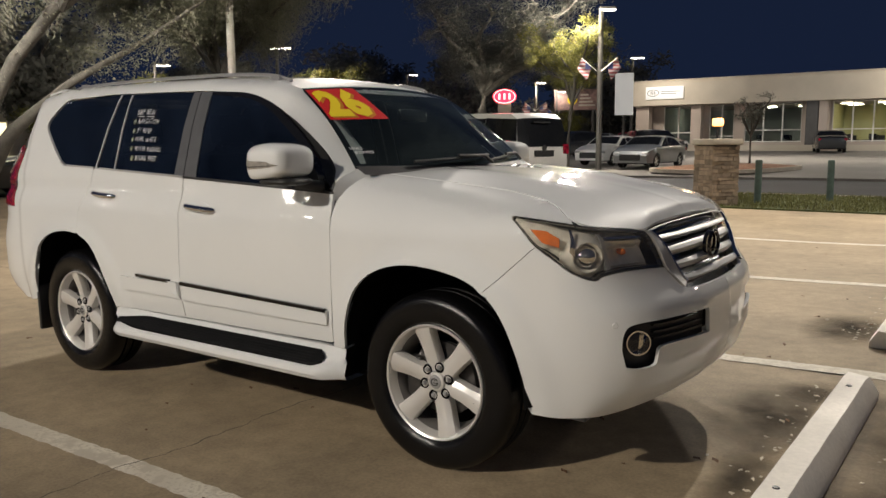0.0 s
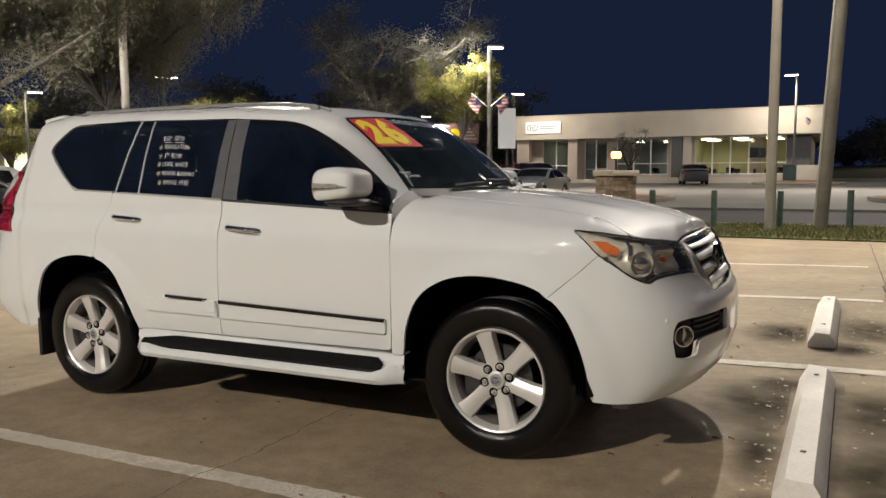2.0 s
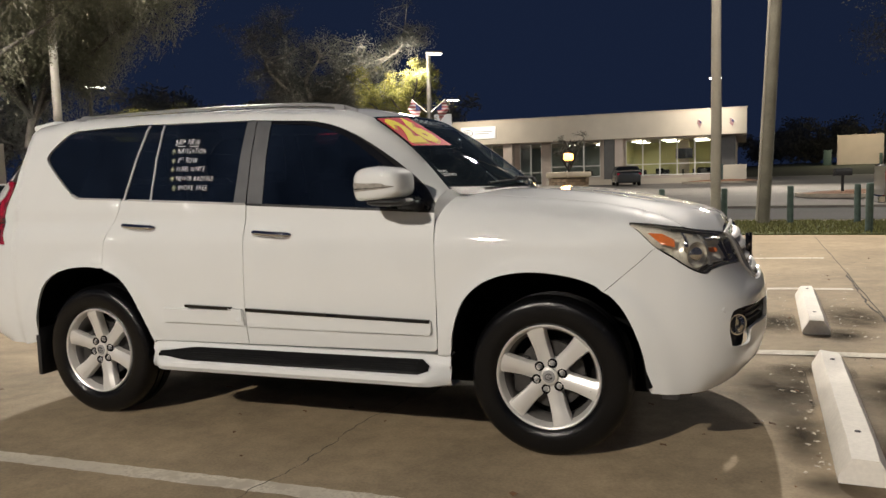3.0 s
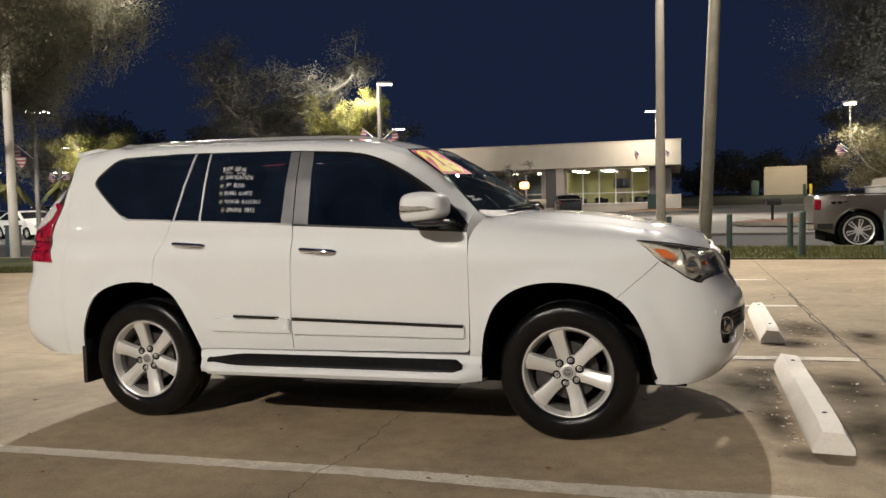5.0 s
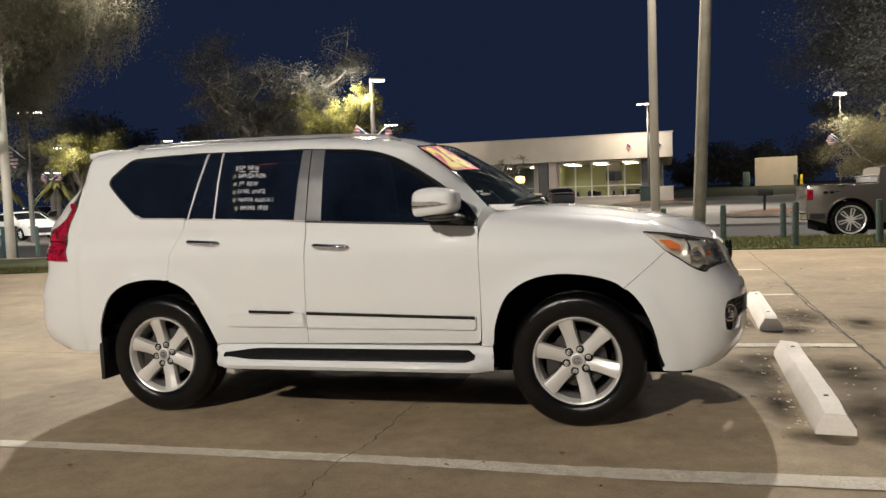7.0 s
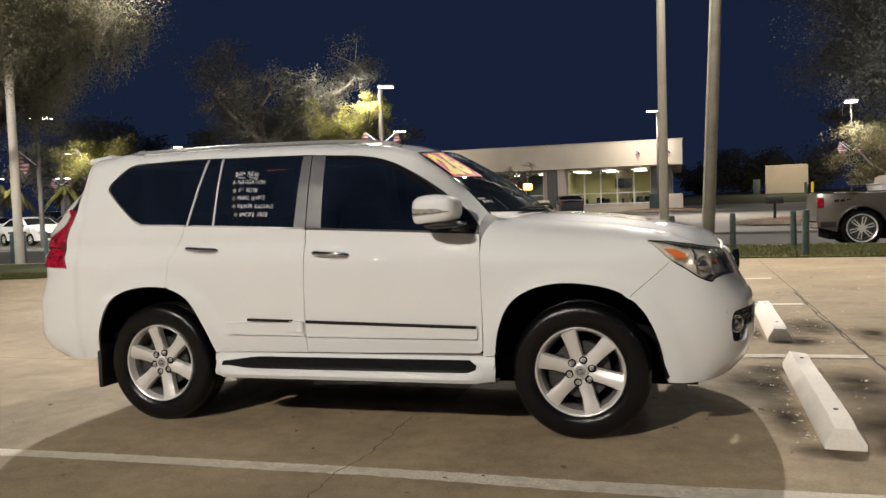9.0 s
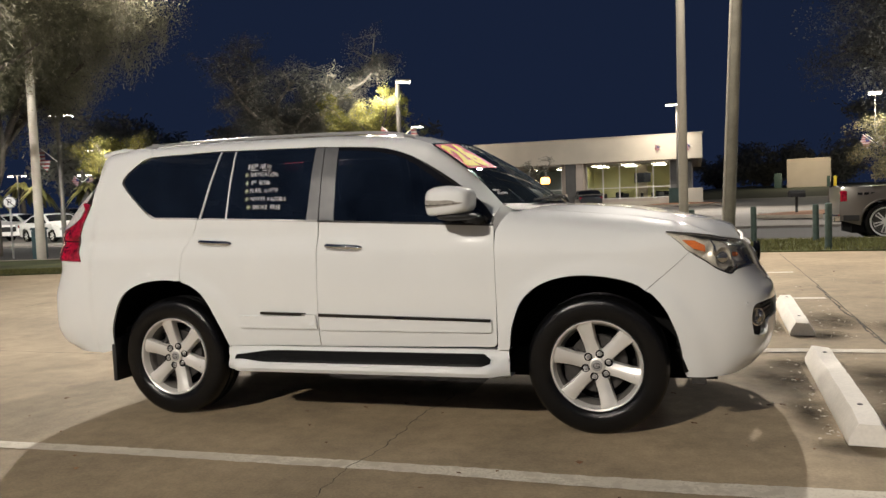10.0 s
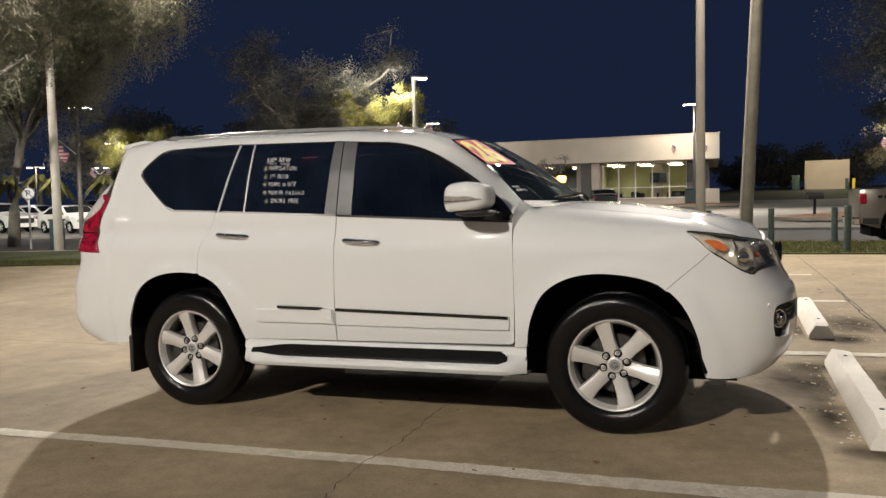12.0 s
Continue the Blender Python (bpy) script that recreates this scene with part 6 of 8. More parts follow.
part("lid", rbox(-0.19, 0.19, -0.19, 0.19, 0.92, 1.0, 0.03), BIN, bn)
CAB = material("green_utility_steel", (0.05, 0.085, 0.075), 0.6, noise_amt=0.1, noise_scale=4)
cb = thing("utility_cabinet", "dark green steel utility cabinet on a mulch bed", "cabinet", pose(-0.95, 54.9, lie(-0.95, 54.9) + 0.1))
part("body", rbox(-0.42, 0.42, -0.4, 0.4, 0, 1.18, 0.04), CAB, cb)
part("roof", rbox(-0.46, 0.46, -0.45, 0.45, 1.18, 1.26, 0.03), CAB, cb)


# ---- planted islands ----
def island(name, x, y, a, b, turn, label):
    g = lie(x, y)
    t = thing(name, label, "planter", pose(x, y, g, 0, 0, turn), kind="structure")
    ring = [(math.copysign(abs(math.cos(q)) ** 0.7, math.cos(q)), math.copysign(abs(math.sin(q)) ** 0.7, math.sin(q))) for q in np.linspace(0, 2 * math.pi, 40, endpoint=False)]
    v = [(a * u, b * w, z) for z, s in ((0.0, 1), (0.15, 1)) for u, w in ring] + [((a - 0.16) * u, (b - 0.16) * w, 0.15) for u, w in ring]
    f = [(k, (k + 1) % 40, 40 + (k + 1) % 40, 40 + k) for k in range(40)] + [(40 + k, 40 + (k + 1) % 40, 80 + (k + 1) % 40, 80 + k) for k in range(40)]
    part("kerb", mesh_of(v, f), KERB, t, "pale concrete kerb")
    v = [((a - 0.15) * u * s, (b - 0.15) * w * s, 0.13 + 0.16 * (1 - s * s)) for s in (1, 0.8, 0.55, 0.3, 0.02) for u, w in ring]
    f = [(j * 40 + k, j * 40 + (k + 1) % 40, (j + 1) * 40 + (k + 1) % 40, (j + 1) * 40 + k) for j in range(4) for k in range(40)]
    part("bed", mesh_of(v, f), MULCH, t, "brown mulch bed")


island("planting_island", -7.4, 30.5, 2.3, 4.0, -12, "kerbed island with brown mulch")
island("planting_island", 6.6, 33.2, 3.6, 2.4, 10, "kerbed island with brown mulch")
island("planting_island", -0.4, 55.0, 3.0, 1.3, 0, "kerbed island with brown mulch")

# ---- the dealership across the road ----
STUCCO = material("cream_stucco", (0.56, 0.50, 0.40), 0.85, noise_amt=0.06, noise_scale=0.8, fine=0.05, fine_scale=20, bump=0.2, bump_scale=40)
STUCCO_W = material("pale_pink_stucco", (0.52, 0.44, 0.37), 0.85, noise_amt=0.06, noise_scale=0.8, fine=0.05, fine_scale=20)
DARKWALL = material("dark_column_paint", (0.10, 0.095, 0.09), 0.7, noise_amt=0.1, noise_scale=3)
ALU = material("white_window_frame", (0.80, 0.78, 0.74), 0.5, noise_amt=0.05, noise_scale=5)
SHOPGLASS = thin_glass("shop_glass", (0.80, 0.85, 0.82))
ROOMWALL = material("yellow_office_wall", (0.62, 0.58, 0.30), 0.8, noise_amt=0.04, noise_scale=1)
ROOMFLOOR = material("office_floor", (0.25, 0.22, 0.18), 0.5, noise_amt=0.1, noise_scale=2)
DIMWALL = material("showroom_wall", (0.35, 0.38, 0.36), 0.8, noise_amt=0.08, noise_scale=1)
TUBE_LIGHT = material("ceiling_light_panel", (1, 1, 1), 0.4, emit=(1.0, 0.95, 0.75), power=14)
SIGNWHITE = material("lit_white_sign", (0.8, 0.8, 0.78), 0.5, emit=(1.0, 0.96, 0.90), power=0.30)
SIGNGREY = material("sign_grey_shape", (0.10, 0.10, 0.10), 0.6)
REDGLOW = material("red_glowing_sign", (0.8, 0.02, 0.04), 0.4, emit=(1.0, 0.03, 0.07), power=2.6)
PINKGLOW = material("pale_glowing_stroke", (0.9, 0.5, 0.5), 0.4, emit=(1.0, 0.55, 0.5), power=3.0)
ROOFING = material("flat_roof_membrane", (0.20, 0.19, 0.18), 0.9, noise_amt=0.1, noise_scale=1)

G = lie(-10, 57.6)
XL, XR, YF, YW = -22.5, 1.05, 57.6, 59.6
TOP, LOWF = 5.95, 4.05
dealer = thing("dealership_building", "low cream stucco dealership with a deep fascia and lit windows", "building")


def slab(name, x0, x1, y0, y1, z0, z1, mat, parent, label="", r=0.0):
    bm = bmesh.new()
    box(bm, x0, x1, y0, y1, z0, z1)
    if r:
        bmesh.ops.bevel(bm, geom=list(bm.edges), offset=r, segments=1, affect="EDGES")
    return part(name, bm, mat, parent, label, smooth=False)


slab("fascia", XL, XR, YF, YF + 0.35, LOWF, TOP, STUCCO, dealer, "deep cream fascia", 0.03)
slab("fascia", XR - 0.35, XR, YF + 0.353, 78, LOWF, TOP, STUCCO, dealer, "", 0.03)
slab("fascia", XL, XL + 0.35, YF + 0.353, 78, LOWF, TOP, STUCCO, dealer, "", 0.03)
slab("parapet_cap", XL - 0.06, XR + 0.06, YF - 0.06, YF + 0.41, TOP + 0.003, TOP + 0.10, KERB, dealer)
slab("canopy", XL + 0.353, XR - 0.353, YF + 0.353, 78, LOWF + 0.02, LOWF + 0.25, STUCCO_W, dealer, "pale soffit")
slab("roof", XL + 0.353, XR - 0.353, YF + 0.353, 78, TOP - 0.55, TOP - 0.4, ROOFING, dealer)
# front wall: piers and sills between openings, from x to x
openings = [(-20.6, -18.2, 0.45), (-16.9, -15.0, 0.0), (-14.2, -10.1, 0.62), (-8.05, -1.4, 0.62)]
edge = XL + 0.3
for x0, x1, sill in openings:
    slab("wall", edge, x0, YW, YW + 0.25, G - 0.2, LOWF + 0.02, STUCCO_W, dealer, "pale stucco wall")
    if sill:
        slab("wall", x0 + 0.003, x1 - 0.003, YW, YW + 0.25, G - 0.2, G + sill, STUCCO_W, dealer)
    edge = x1
slab("wall", edge, XR - 0.8, YW, YW + 0.25, G - 0.2, LOWF + 0.02, DARKWALL, dealer, "dark wall")
slab("side_wall", XR - 1.1, XR - 0.8, YW + 0.253, 77.5, G - 0.2, LOWF + 0.02, STUCCO_W, dealer)
slab("side_wall", XL + 0.3, XL + 0.55, YW + 0.253, 77.5, G - 0.2, LOWF + 0.02, STUCCO_W, dealer)
slab("back_wall", XL + 0.3, XR - 0.8, 77.503, 77.8, G - 0.2, LOWF + 0.02, STUCCO_W, dealer)
slab("low_wall", XL + 0.3, -15.2, YF + 0.2, YF + 0.4, G - 0.2, G + 0.30, STUCCO, dealer)
slab("low_wall", -14.2, -2.2, YF + 0.2, YF + 0.4, G - 0.2, G + 0.42, STUCCO, dealer, "low cream wall")
slab("low_wall", -0.9, XR, YF + 0.2, YF + 0.5, G - 0.2, G + 1.3, STUCCO, dealer, "pale screen wall")
for x0, x1, mat in ((-22.4, -21.3, STUCCO_W), (-17.9, -17.1, STUCCO_W), (-9.55, -8.75, DARKWALL), (-8.7, -8.1, STUCCO_W)):
    slab("column", x0, x1, YF + 0.45, YF + 1.2, G - 0.2, LOWF + 0.015, mat, dealer, "square column", 0.02)
for k, (x0, x1, sill) in enumerate(openings):
    g0 = G + max(sill, 0.02)
    w = part("window", mesh_of([(x0, YW + 0.12, g0), (x1, YW + 0.12, g0), (x1, YW + 0.12, LOWF), (x0, YW + 0.12, LOWF)], [(0, 1, 2, 3)]), SHOPGLASS, dealer, "shop window", smooth=False)
    w.visible_shadow = False
    n = max(2, round((x1 - x0) / 1.35))
    for i in range(n + 1):
        x = x0 + (x1 - x0) * i / n
        slab("mullion", x - 0.045, x + 0.045, YW + 0.05, YW + 0.19, g0, LOWF, ALU, w, "white mullion")
    for z in (g0 + 0.02, g0 + (LOWF - g0) * 0.30, LOWF - 0.06):
        slab("transom", x0 + 0.01, x1 - 0.01, YW + 0.06, YW + 0.18, z, z + 0.07, ALU, w)
# rooms behind the glass
for x0, x1, depth, wall, lit in ((-8.6, -1.15, 9.0, ROOMWALL, True), (-21.0, -9.6, 12.0, DIMWALL, False)):
    yb = YW + depth
    slab("room_back", x0, x1, yb, yb + 0.1, G, LOWF, wall, dealer)
    slab("room_side", x0 - 0.1, x0, YW + 0.26, yb, G, LOWF, wall, dealer)
    slab("room_side", x1, x1 + 0.1, YW + 0.26, yb, G, LOWF, wall, dealer)
    slab("room_floor", x0, x1, YW + 0.26, yb, G - 0.1, G, ROOMFLOOR, dealer)
    if lit:
        for k in range(3):
            x = x0 + 1.3 + 2.45 * k
            for yy in (YW + 2.2, YW + 5.5):
                slab("ceiling_light", x - 0.55, x + 0.55, yy - 0.14, yy + 0.14, LOWF - 0.12, LOWF - 0.08, TUBE_LIGHT, dealer, "glowing ceiling panel")
    else:
        # panels added only to brighten this dim showroom
        for x in (-19.5, -16.0, -13.4, -11.0):
            slab("ceiling_light", x - 0.3, x + 0.3, YW + 5, YW + 5.5, LOWF - 0.14, LOWF - 0.08, TUBE_LIGHT, dealer, "glowing ceiling panel")
slab("wall_screen", -4.6, -3.2, YW + 5.4, YW + 5.5, G + 2.0, G + 2.85, GLOSS, dealer, "dark wall screen")
slab("room_pier", -4.3, -3.5, YW + 5.5, YW + 5.9, G, LOWF, STUCCO_W, dealer)
OFFICE = material("dark_office_furniture", (0.035, 0.033, 0.03), 0.6, noise_amt=0.2, noise_scale=5)
rnd = random.Random(3)


def desk(x, y):
    t = thing("office_desk", "dark office desk with a chair behind the shop window", "desk", pose(x, y, G, 0, 0, rnd.uniform(-8, 8)), "desks in the office")
    slab("desktop", -0.7, 0.7, -0.35, 0.35, 0.70, 0.76, OFFICE, t)
    slab("panel", -0.66, 0.66, -0.32, -0.28, 0.0, 0.70, OFFICE, t)
    slab("monitor", -0.25, 0.25, 0.02, 0.05, 0.86, 1.18, GLOSS, t)
    slab("chair_back", -0.24, 0.24, 0.62, 0.69, 0.55, 1.12, OFFICE, t)


for x in (-7.4, -5.6, -2.2):
    for y in (YW + 1.3, YW + 4.3):
        desk(x + rnd.uniform(-0.3, 0.3), y)
for x in (-13.4, -11.4):
    desk(x, YW + 1.6)


def office_chair(x, y, turn):
    t = thing("office_chair", "black office chair behind the shop window", "chair", pose(x, y, G, 0, 0, turn), "chairs in the office")
    part("seat", rbox(-0.25, 0.25, -0.25, 0.25, 0.44, 0.52, 0.03), OFFICE, t)
    part("backrest", rbox(-0.23, 0.23, 0.22, 0.29, 0.56, 1.08, 0.03), OFFICE, t)
    bm = bmesh.new()
    tube(bm, [(0, 0, 0.04), (0, 0, 0.44)], 0.03, 8)
    for k in range(5):
        tube(bm, [(0, 0, 0.06), (0.28 * math.cos(1.257 * k), 0.28 * math.sin(1.257 * k), 0.03)], 0.02, 6)
    part("base", bm, OFFICE, t)


for k in range(9):
    office_chair(-7.7 + 0.72 * k + rnd.uniform(-0.2, 0.2), YW + rnd.choice((0.75, 2.4, 3.4)), rnd.uniform(0, 360))

sg = thing("dealer_sign", "white lit sign board with a grey oval logo shape and bars", "sign", pose(-21.4, YF - 0.13, 4.55))
part("board", rbox(0, 3.05, 0, 0.12, 0, 0.98, 0.02), SIGNWHITE, sg, "white lit board")
bm = bmesh.new()
tube(bm, [(0.62 + 0.46 * math.cos(a), -0.012, 0.50 + 0.25 * math.sin(a)) for a in np.linspace(0, 2 * math.pi, 32)], 0.028, 6, cap=False)
part("logo_shape", bm, SIGNGREY, sg, "grey oval logo shape")
for k in range(3):
    slab("logo_bar", 0.42 + 0.15 * k, 0.48 + 0.15 * k, -0.012, -0.004, 0.36, 0.64, SIGNGREY, sg)
for k, z in enumerate((0.56, 0.40)):
    slab("lettering_bar", 1.25, 2.75 - 0.25 * k, -0.012, -0.004, z, z + 0.05, SIGNGREY, sg)

# red oval on a pylon
ov = thing("oval_sign", "red glowing oval sign on a pale pylon", "sign", pose(-28.9, 48.0, lie(-28.9, 48.0), 0, 0, 30))
ring = [(0.9 * math.cos(a), 0.56 * math.sin(a)) for a in np.linspace(0, 2 * math.pi, 48, endpoint=False)]
zc = 4.72 - lie(-28.9, 48.0)
v = [(x, y, zc + z) for y in (-0.12, 0.12) for x, z in ring]
part("disc", mesh_of(v, [tuple(range(48)), tuple(range(95, 47, -1))] + [(k, (k + 1) % 48, 48 + (k + 1) % 48, 48 + k) for k in range(48)]), REDGLOW, ov, "red glowing disc", smooth=False)
bm = bmesh.new()
tube(bm, [(0.80 * x / 0.9, -0.14, zc + 0.80 * z / 0.9) for x, z in ring + ring[:1]], 0.03, 6, cap=False)
part("rim", bm, PINKGLOW, ov, "pale glowing rim")
for x in (-0.38, 0.0, 0.38):
    slab("logo_bar", x - 0.07, x + 0.07, -0.15, -0.125, zc - 0.22, zc + 0.22, PINKGLOW, ov, "pale plain logo bar")
slab("pylon", -0.5, 0.5, -0.1, 0.1, 0, zc - 0.5, STUCCO, ov, "pale pylon")

py = thing("banner_pylon", "white blank banner panel on a slim post", "sign", pose(-19.4, 48.2, lie(-19.4, 48.2), 0, 0, 20))
slab("panel", -0.62, 0.62, -0.08, 0.08, 2.75, 5.6, SIGNWHITE, py, "white panel")
slab("post", -0.08, 0.08, -0.06, 0.06, 0, 2.75, POLE_BRONZE, py)
BILL = material("billboard_print", (0.22, 0.13, 0.11), 0.6, noise_amt=0.6, noise_scale=1.4, fine=0.3, fine_scale=5)
bb = thing("billboard", "dark printed billboard with pale shapes on posts", "billboard", pose(-30.7, 64.0, lie(-30.7, 64), 0, 0, 22))
z0 = 4.2 - lie(-30.7, 64)
slab("print", -2.0, 2.0, -0.1, 0.1, z0, z0 + 1.9, BILL, bb, "dark print")
for k in range(4):
    slab("pale_bar", 0.3 + 0.05 * k, 1.8 - 0.2 * k, -0.115, -0.104, z0 + 0.35 + 0.32 * k, z0 + 0.5 + 0.32 * k, STUCCO, bb)
part("pale_disc", lathe([(0.0, -0.12), (0.45, -0.12), (0.45, -0.1)], 28, "y", Matrix.Translation((-0.3, 0, z0 + 0.95))), VINYL_Y, bb)
for x in (-1.6, 1.6):
    slab("post", x - 0.1, x + 0.1, -0.08, 0.08, 0, z0, POLE_BRONZE, bb)

# pale wall on a dark bank, with bollards and a cabinet
BANK = material("dark_bank_turf", (0.03, 0.034, 0.018), 0.95, noise_amt=0.3, noise_scale=0.5, bump=0.5, bump_scale=8)
xs = [-6, 0, 5, 10, 15, 22, 35, 60, 90]
bkv = []
for x in xs:
    for y, z in ((72, -0.05), (74, 0.35), (78, 0.6), (110, 0.75)):
        bkv.append((x, y, lie(x, y) + z * min(1, max(0, (x + 6) / 9))))
part("bank", mesh_of(bkv, [(i * 4 + j, (i + 1) * 4 + j, (i + 1) * 4 + j + 1, i * 4 + j + 1) for i in range(8) for j in range(3)]), BANK, label="dark turf bank", category="ground", kind="structure")
pw = thing("enclosure_wall", "pale blank rendered enclosure wall on a dark bank", "wall", pose(12.4, 89.0, 1.55, 0, 0, -6), kind="structure")
slab("panel", -2.2, 2.2, -0.15, 0.15, -0.3, 3.25, STUCCO_W, pw, "pale rendered panel", 0.02)
YEL = material("yellow_bollard_paint", (0.65, 0.48, 0.03), 0.6, noise_amt=0.1, noise_scale=6)
for x, m in ((2.55, YEL), (1.9, TEAL_WOOD), (-3.1, CAB)):
    part("bollard" if m is not CAB else "cabinet", rbox(x - (0.15 if m is not CAB else 0.4), x + (0.15 if m is not CAB else 0.4), -1.4, -1.0, -0.3, 1.2 if m is not CAB else 1.7, 0.04), m, pw)

# blue-fronted showroom beneath the oaks
NAVY = material("navy_cladding", (0.02, 0.04, 0.16), 0.5, noise_amt=0.08, noise_scale=2)
bf = thing("blue_showroom", "showroom with navy cladding and bright shop windows", "building", pose(-51, 27, lie(-51, 27), 0, 0, 62))
slab("body", -9, 9, 0.6, 12, 0, 4.6, STUCCO, bf, "pale wall")
slab("cladding", -3.2, 3.2, 0, 0.597, 0, 4.4, NAVY, bf, "navy cladding")
LITWIN = material("bright_shop_window", (0.8, 0.75, 0.5), 0.3, emit=(1.0, 0.88, 0.55), power=1.8)
for k in range(3):
    slab("window", -2.3 + 1.6 * k, -0.9 + 1.6 * k, -0.03, -0.004, 0.7, 2.7, LITWIN, bf, "bright shop window")
slab("sign_board", -2.4, 2.4, -0.06, -0.004, 3.2, 3.9, SIGNWHITE, bf, "white lit sign bars")
for x in (-7.6, -5.6, 4.6, 6.6):
    slab("window", x - 0.8, x + 0.8, 0.55, 0.596, 0.7, 2.9, LITWIN, bf, "bright shop window")

# no-parking disc on a post
ns = thing("parking_sign", "round no-parking sign on a grey post", "sign", pose(-20.9, 14.6, lie(-20.9, 14.6), 0, 0, 42))
bm = bmesh.new()
tube(bm, [(0, 0, 0), (0, 0, 2.1)], 0.03, 8)
part("post", bm, POLE_STEEL, ns)
SIGNPALE = material("pale_sign_face", (0.42, 0.42, 0.40), 0.6, noise_amt=0.1, noise_scale=10)
mrot = Matrix.Translation((0, -0.05, 1.85))
part("disc", lathe([(0.0, 0.0), (0.21, 0.0), (0.21, 0.015)], 28, "y", mrot), SIGNPALE, ns, "pale disc")
tb = text_mesh("P", 0.30)
for v in tb.verts:
    v.co = (v.co.x - 0.085, -0.058, 1.75 + v.co.y)
part("letter", tb, BLACK, ns, "dark letter P", smooth=False)
bm = bmesh.new()
tube(bm, [(0.19 * math.cos(a), -0.056, 1.85 + 0.19 * math.sin(a)) for a in np.linspace(0, 2 * math.pi, 28)], 0.016, 6, cap=False)
tube(bm, [(-0.13, -0.056, 1.98), (0.13, -0.056, 1.72)], 0.016, 6)
part("ring", bm, BLACK, ns, "dark ring with a slash")

# orange cone
ORANGE = material("orange_plastic", (0.75, 0.16, 0.03), 0.5, noise_amt=0.08, noise_scale=8)
cn = thing("traffic_cone", "orange plastic traffic cone on the lot", "cone", pose(-14.7, 4.62, lie(-14.7, 4.62)))
part("base", rbox(-0.2, 0.2, -0.2, 0.2, 0, 0.05, 0.01), BLACK, cn, "black base")
part("body", lathe([(0.0, 0.70), (0.03, 0.70), (0.05, 0.64), (0.15, 0.05)], 24, "z"), ORANGE, cn)


# ---- parked vehicles ----
def car_wheel(parent, x, y, r, w, mat=None):
    t = new("wheel")
    t.parent = parent
    t.matrix_local = Matrix.Translation((x, y, r)) @ (Matrix.Identity(4) if y < 0 else Matrix.Rotation(math.pi, 4, "Z"))
    part("tyre", lathe([(0.62 * r, -0.42 * w), (0.80 * r, -0.5 * w), (0.95 * r, -0.46 * w), (r, -0.3 * w), (r, 0.3 * w), (0.9 * r, 0.5 * w), (0.6 * r, 0.45 * w)], 28), RUBBER, t)
    bm = lathe([(0.60 * r, -0.40 * w), (0.64 * r, -0.46 * w), (0.58 * r, -0.42 * w), (0.55 * r, -0.1 * w), (0.0, -0.05 * w)], 28)
    rim = part("rim", bm, IRON, t)
    bm = bmesh.new()
    for k in range(6):
        a = k * math.pi / 3 + 0.3
        c, s = math.cos(a), math.sin(a)
        vs = [bm.verts.new((r * q * c - o * s, -0.40 * w + d, r * q * s + o * c)) for q, o, d in ((0.1, -0.07 * r, 0), (0.1, 0.07 * r, 0), (0.61, 0.12 * r, -0.03 * w), (0.61, -0.12 * r, -0.03 * w))]
        bm.faces.new(vs)
    bmesh.ops.create_circle(bm, cap_ends=True, segments=12, radius=0.17 * r, matrix=Matrix.Translation((0, -0.42 * w, 0)) @ Matrix.Rotation(math.pi / 2, 4, "X"))
    part("spokes", bm, mat or ALLOY, t, smooth=False)
    if mat:
        part("rim_lip", lathe([(0.62 * r, -0.40 * w), (0.70 * r, -0.47 * w), (0.74 * r, -0.50 * w), (0.75 * r, -0.44 * w)], 36), mat, t, "polished rim lip")
        for k in range(6):
            bm = bmesh.new()
            a = k * math.pi / 3 + 0.3
            c, s = math.cos(a), math.sin(a)
            vs = [bm.verts.new((r * q * c - o * s, -0.415 * w - 0.03 * w * (q > 0.3), r * q * s + o * c)) for q, o in ((0.24, -0.022 * r), (0.24, 0.022 * r), (0.56, 0.055 * r), (0.56, -0.055 * r))]
            bm.faces.new(vs)
            part("spoke_slot", bm, IRON, t, smooth=False)


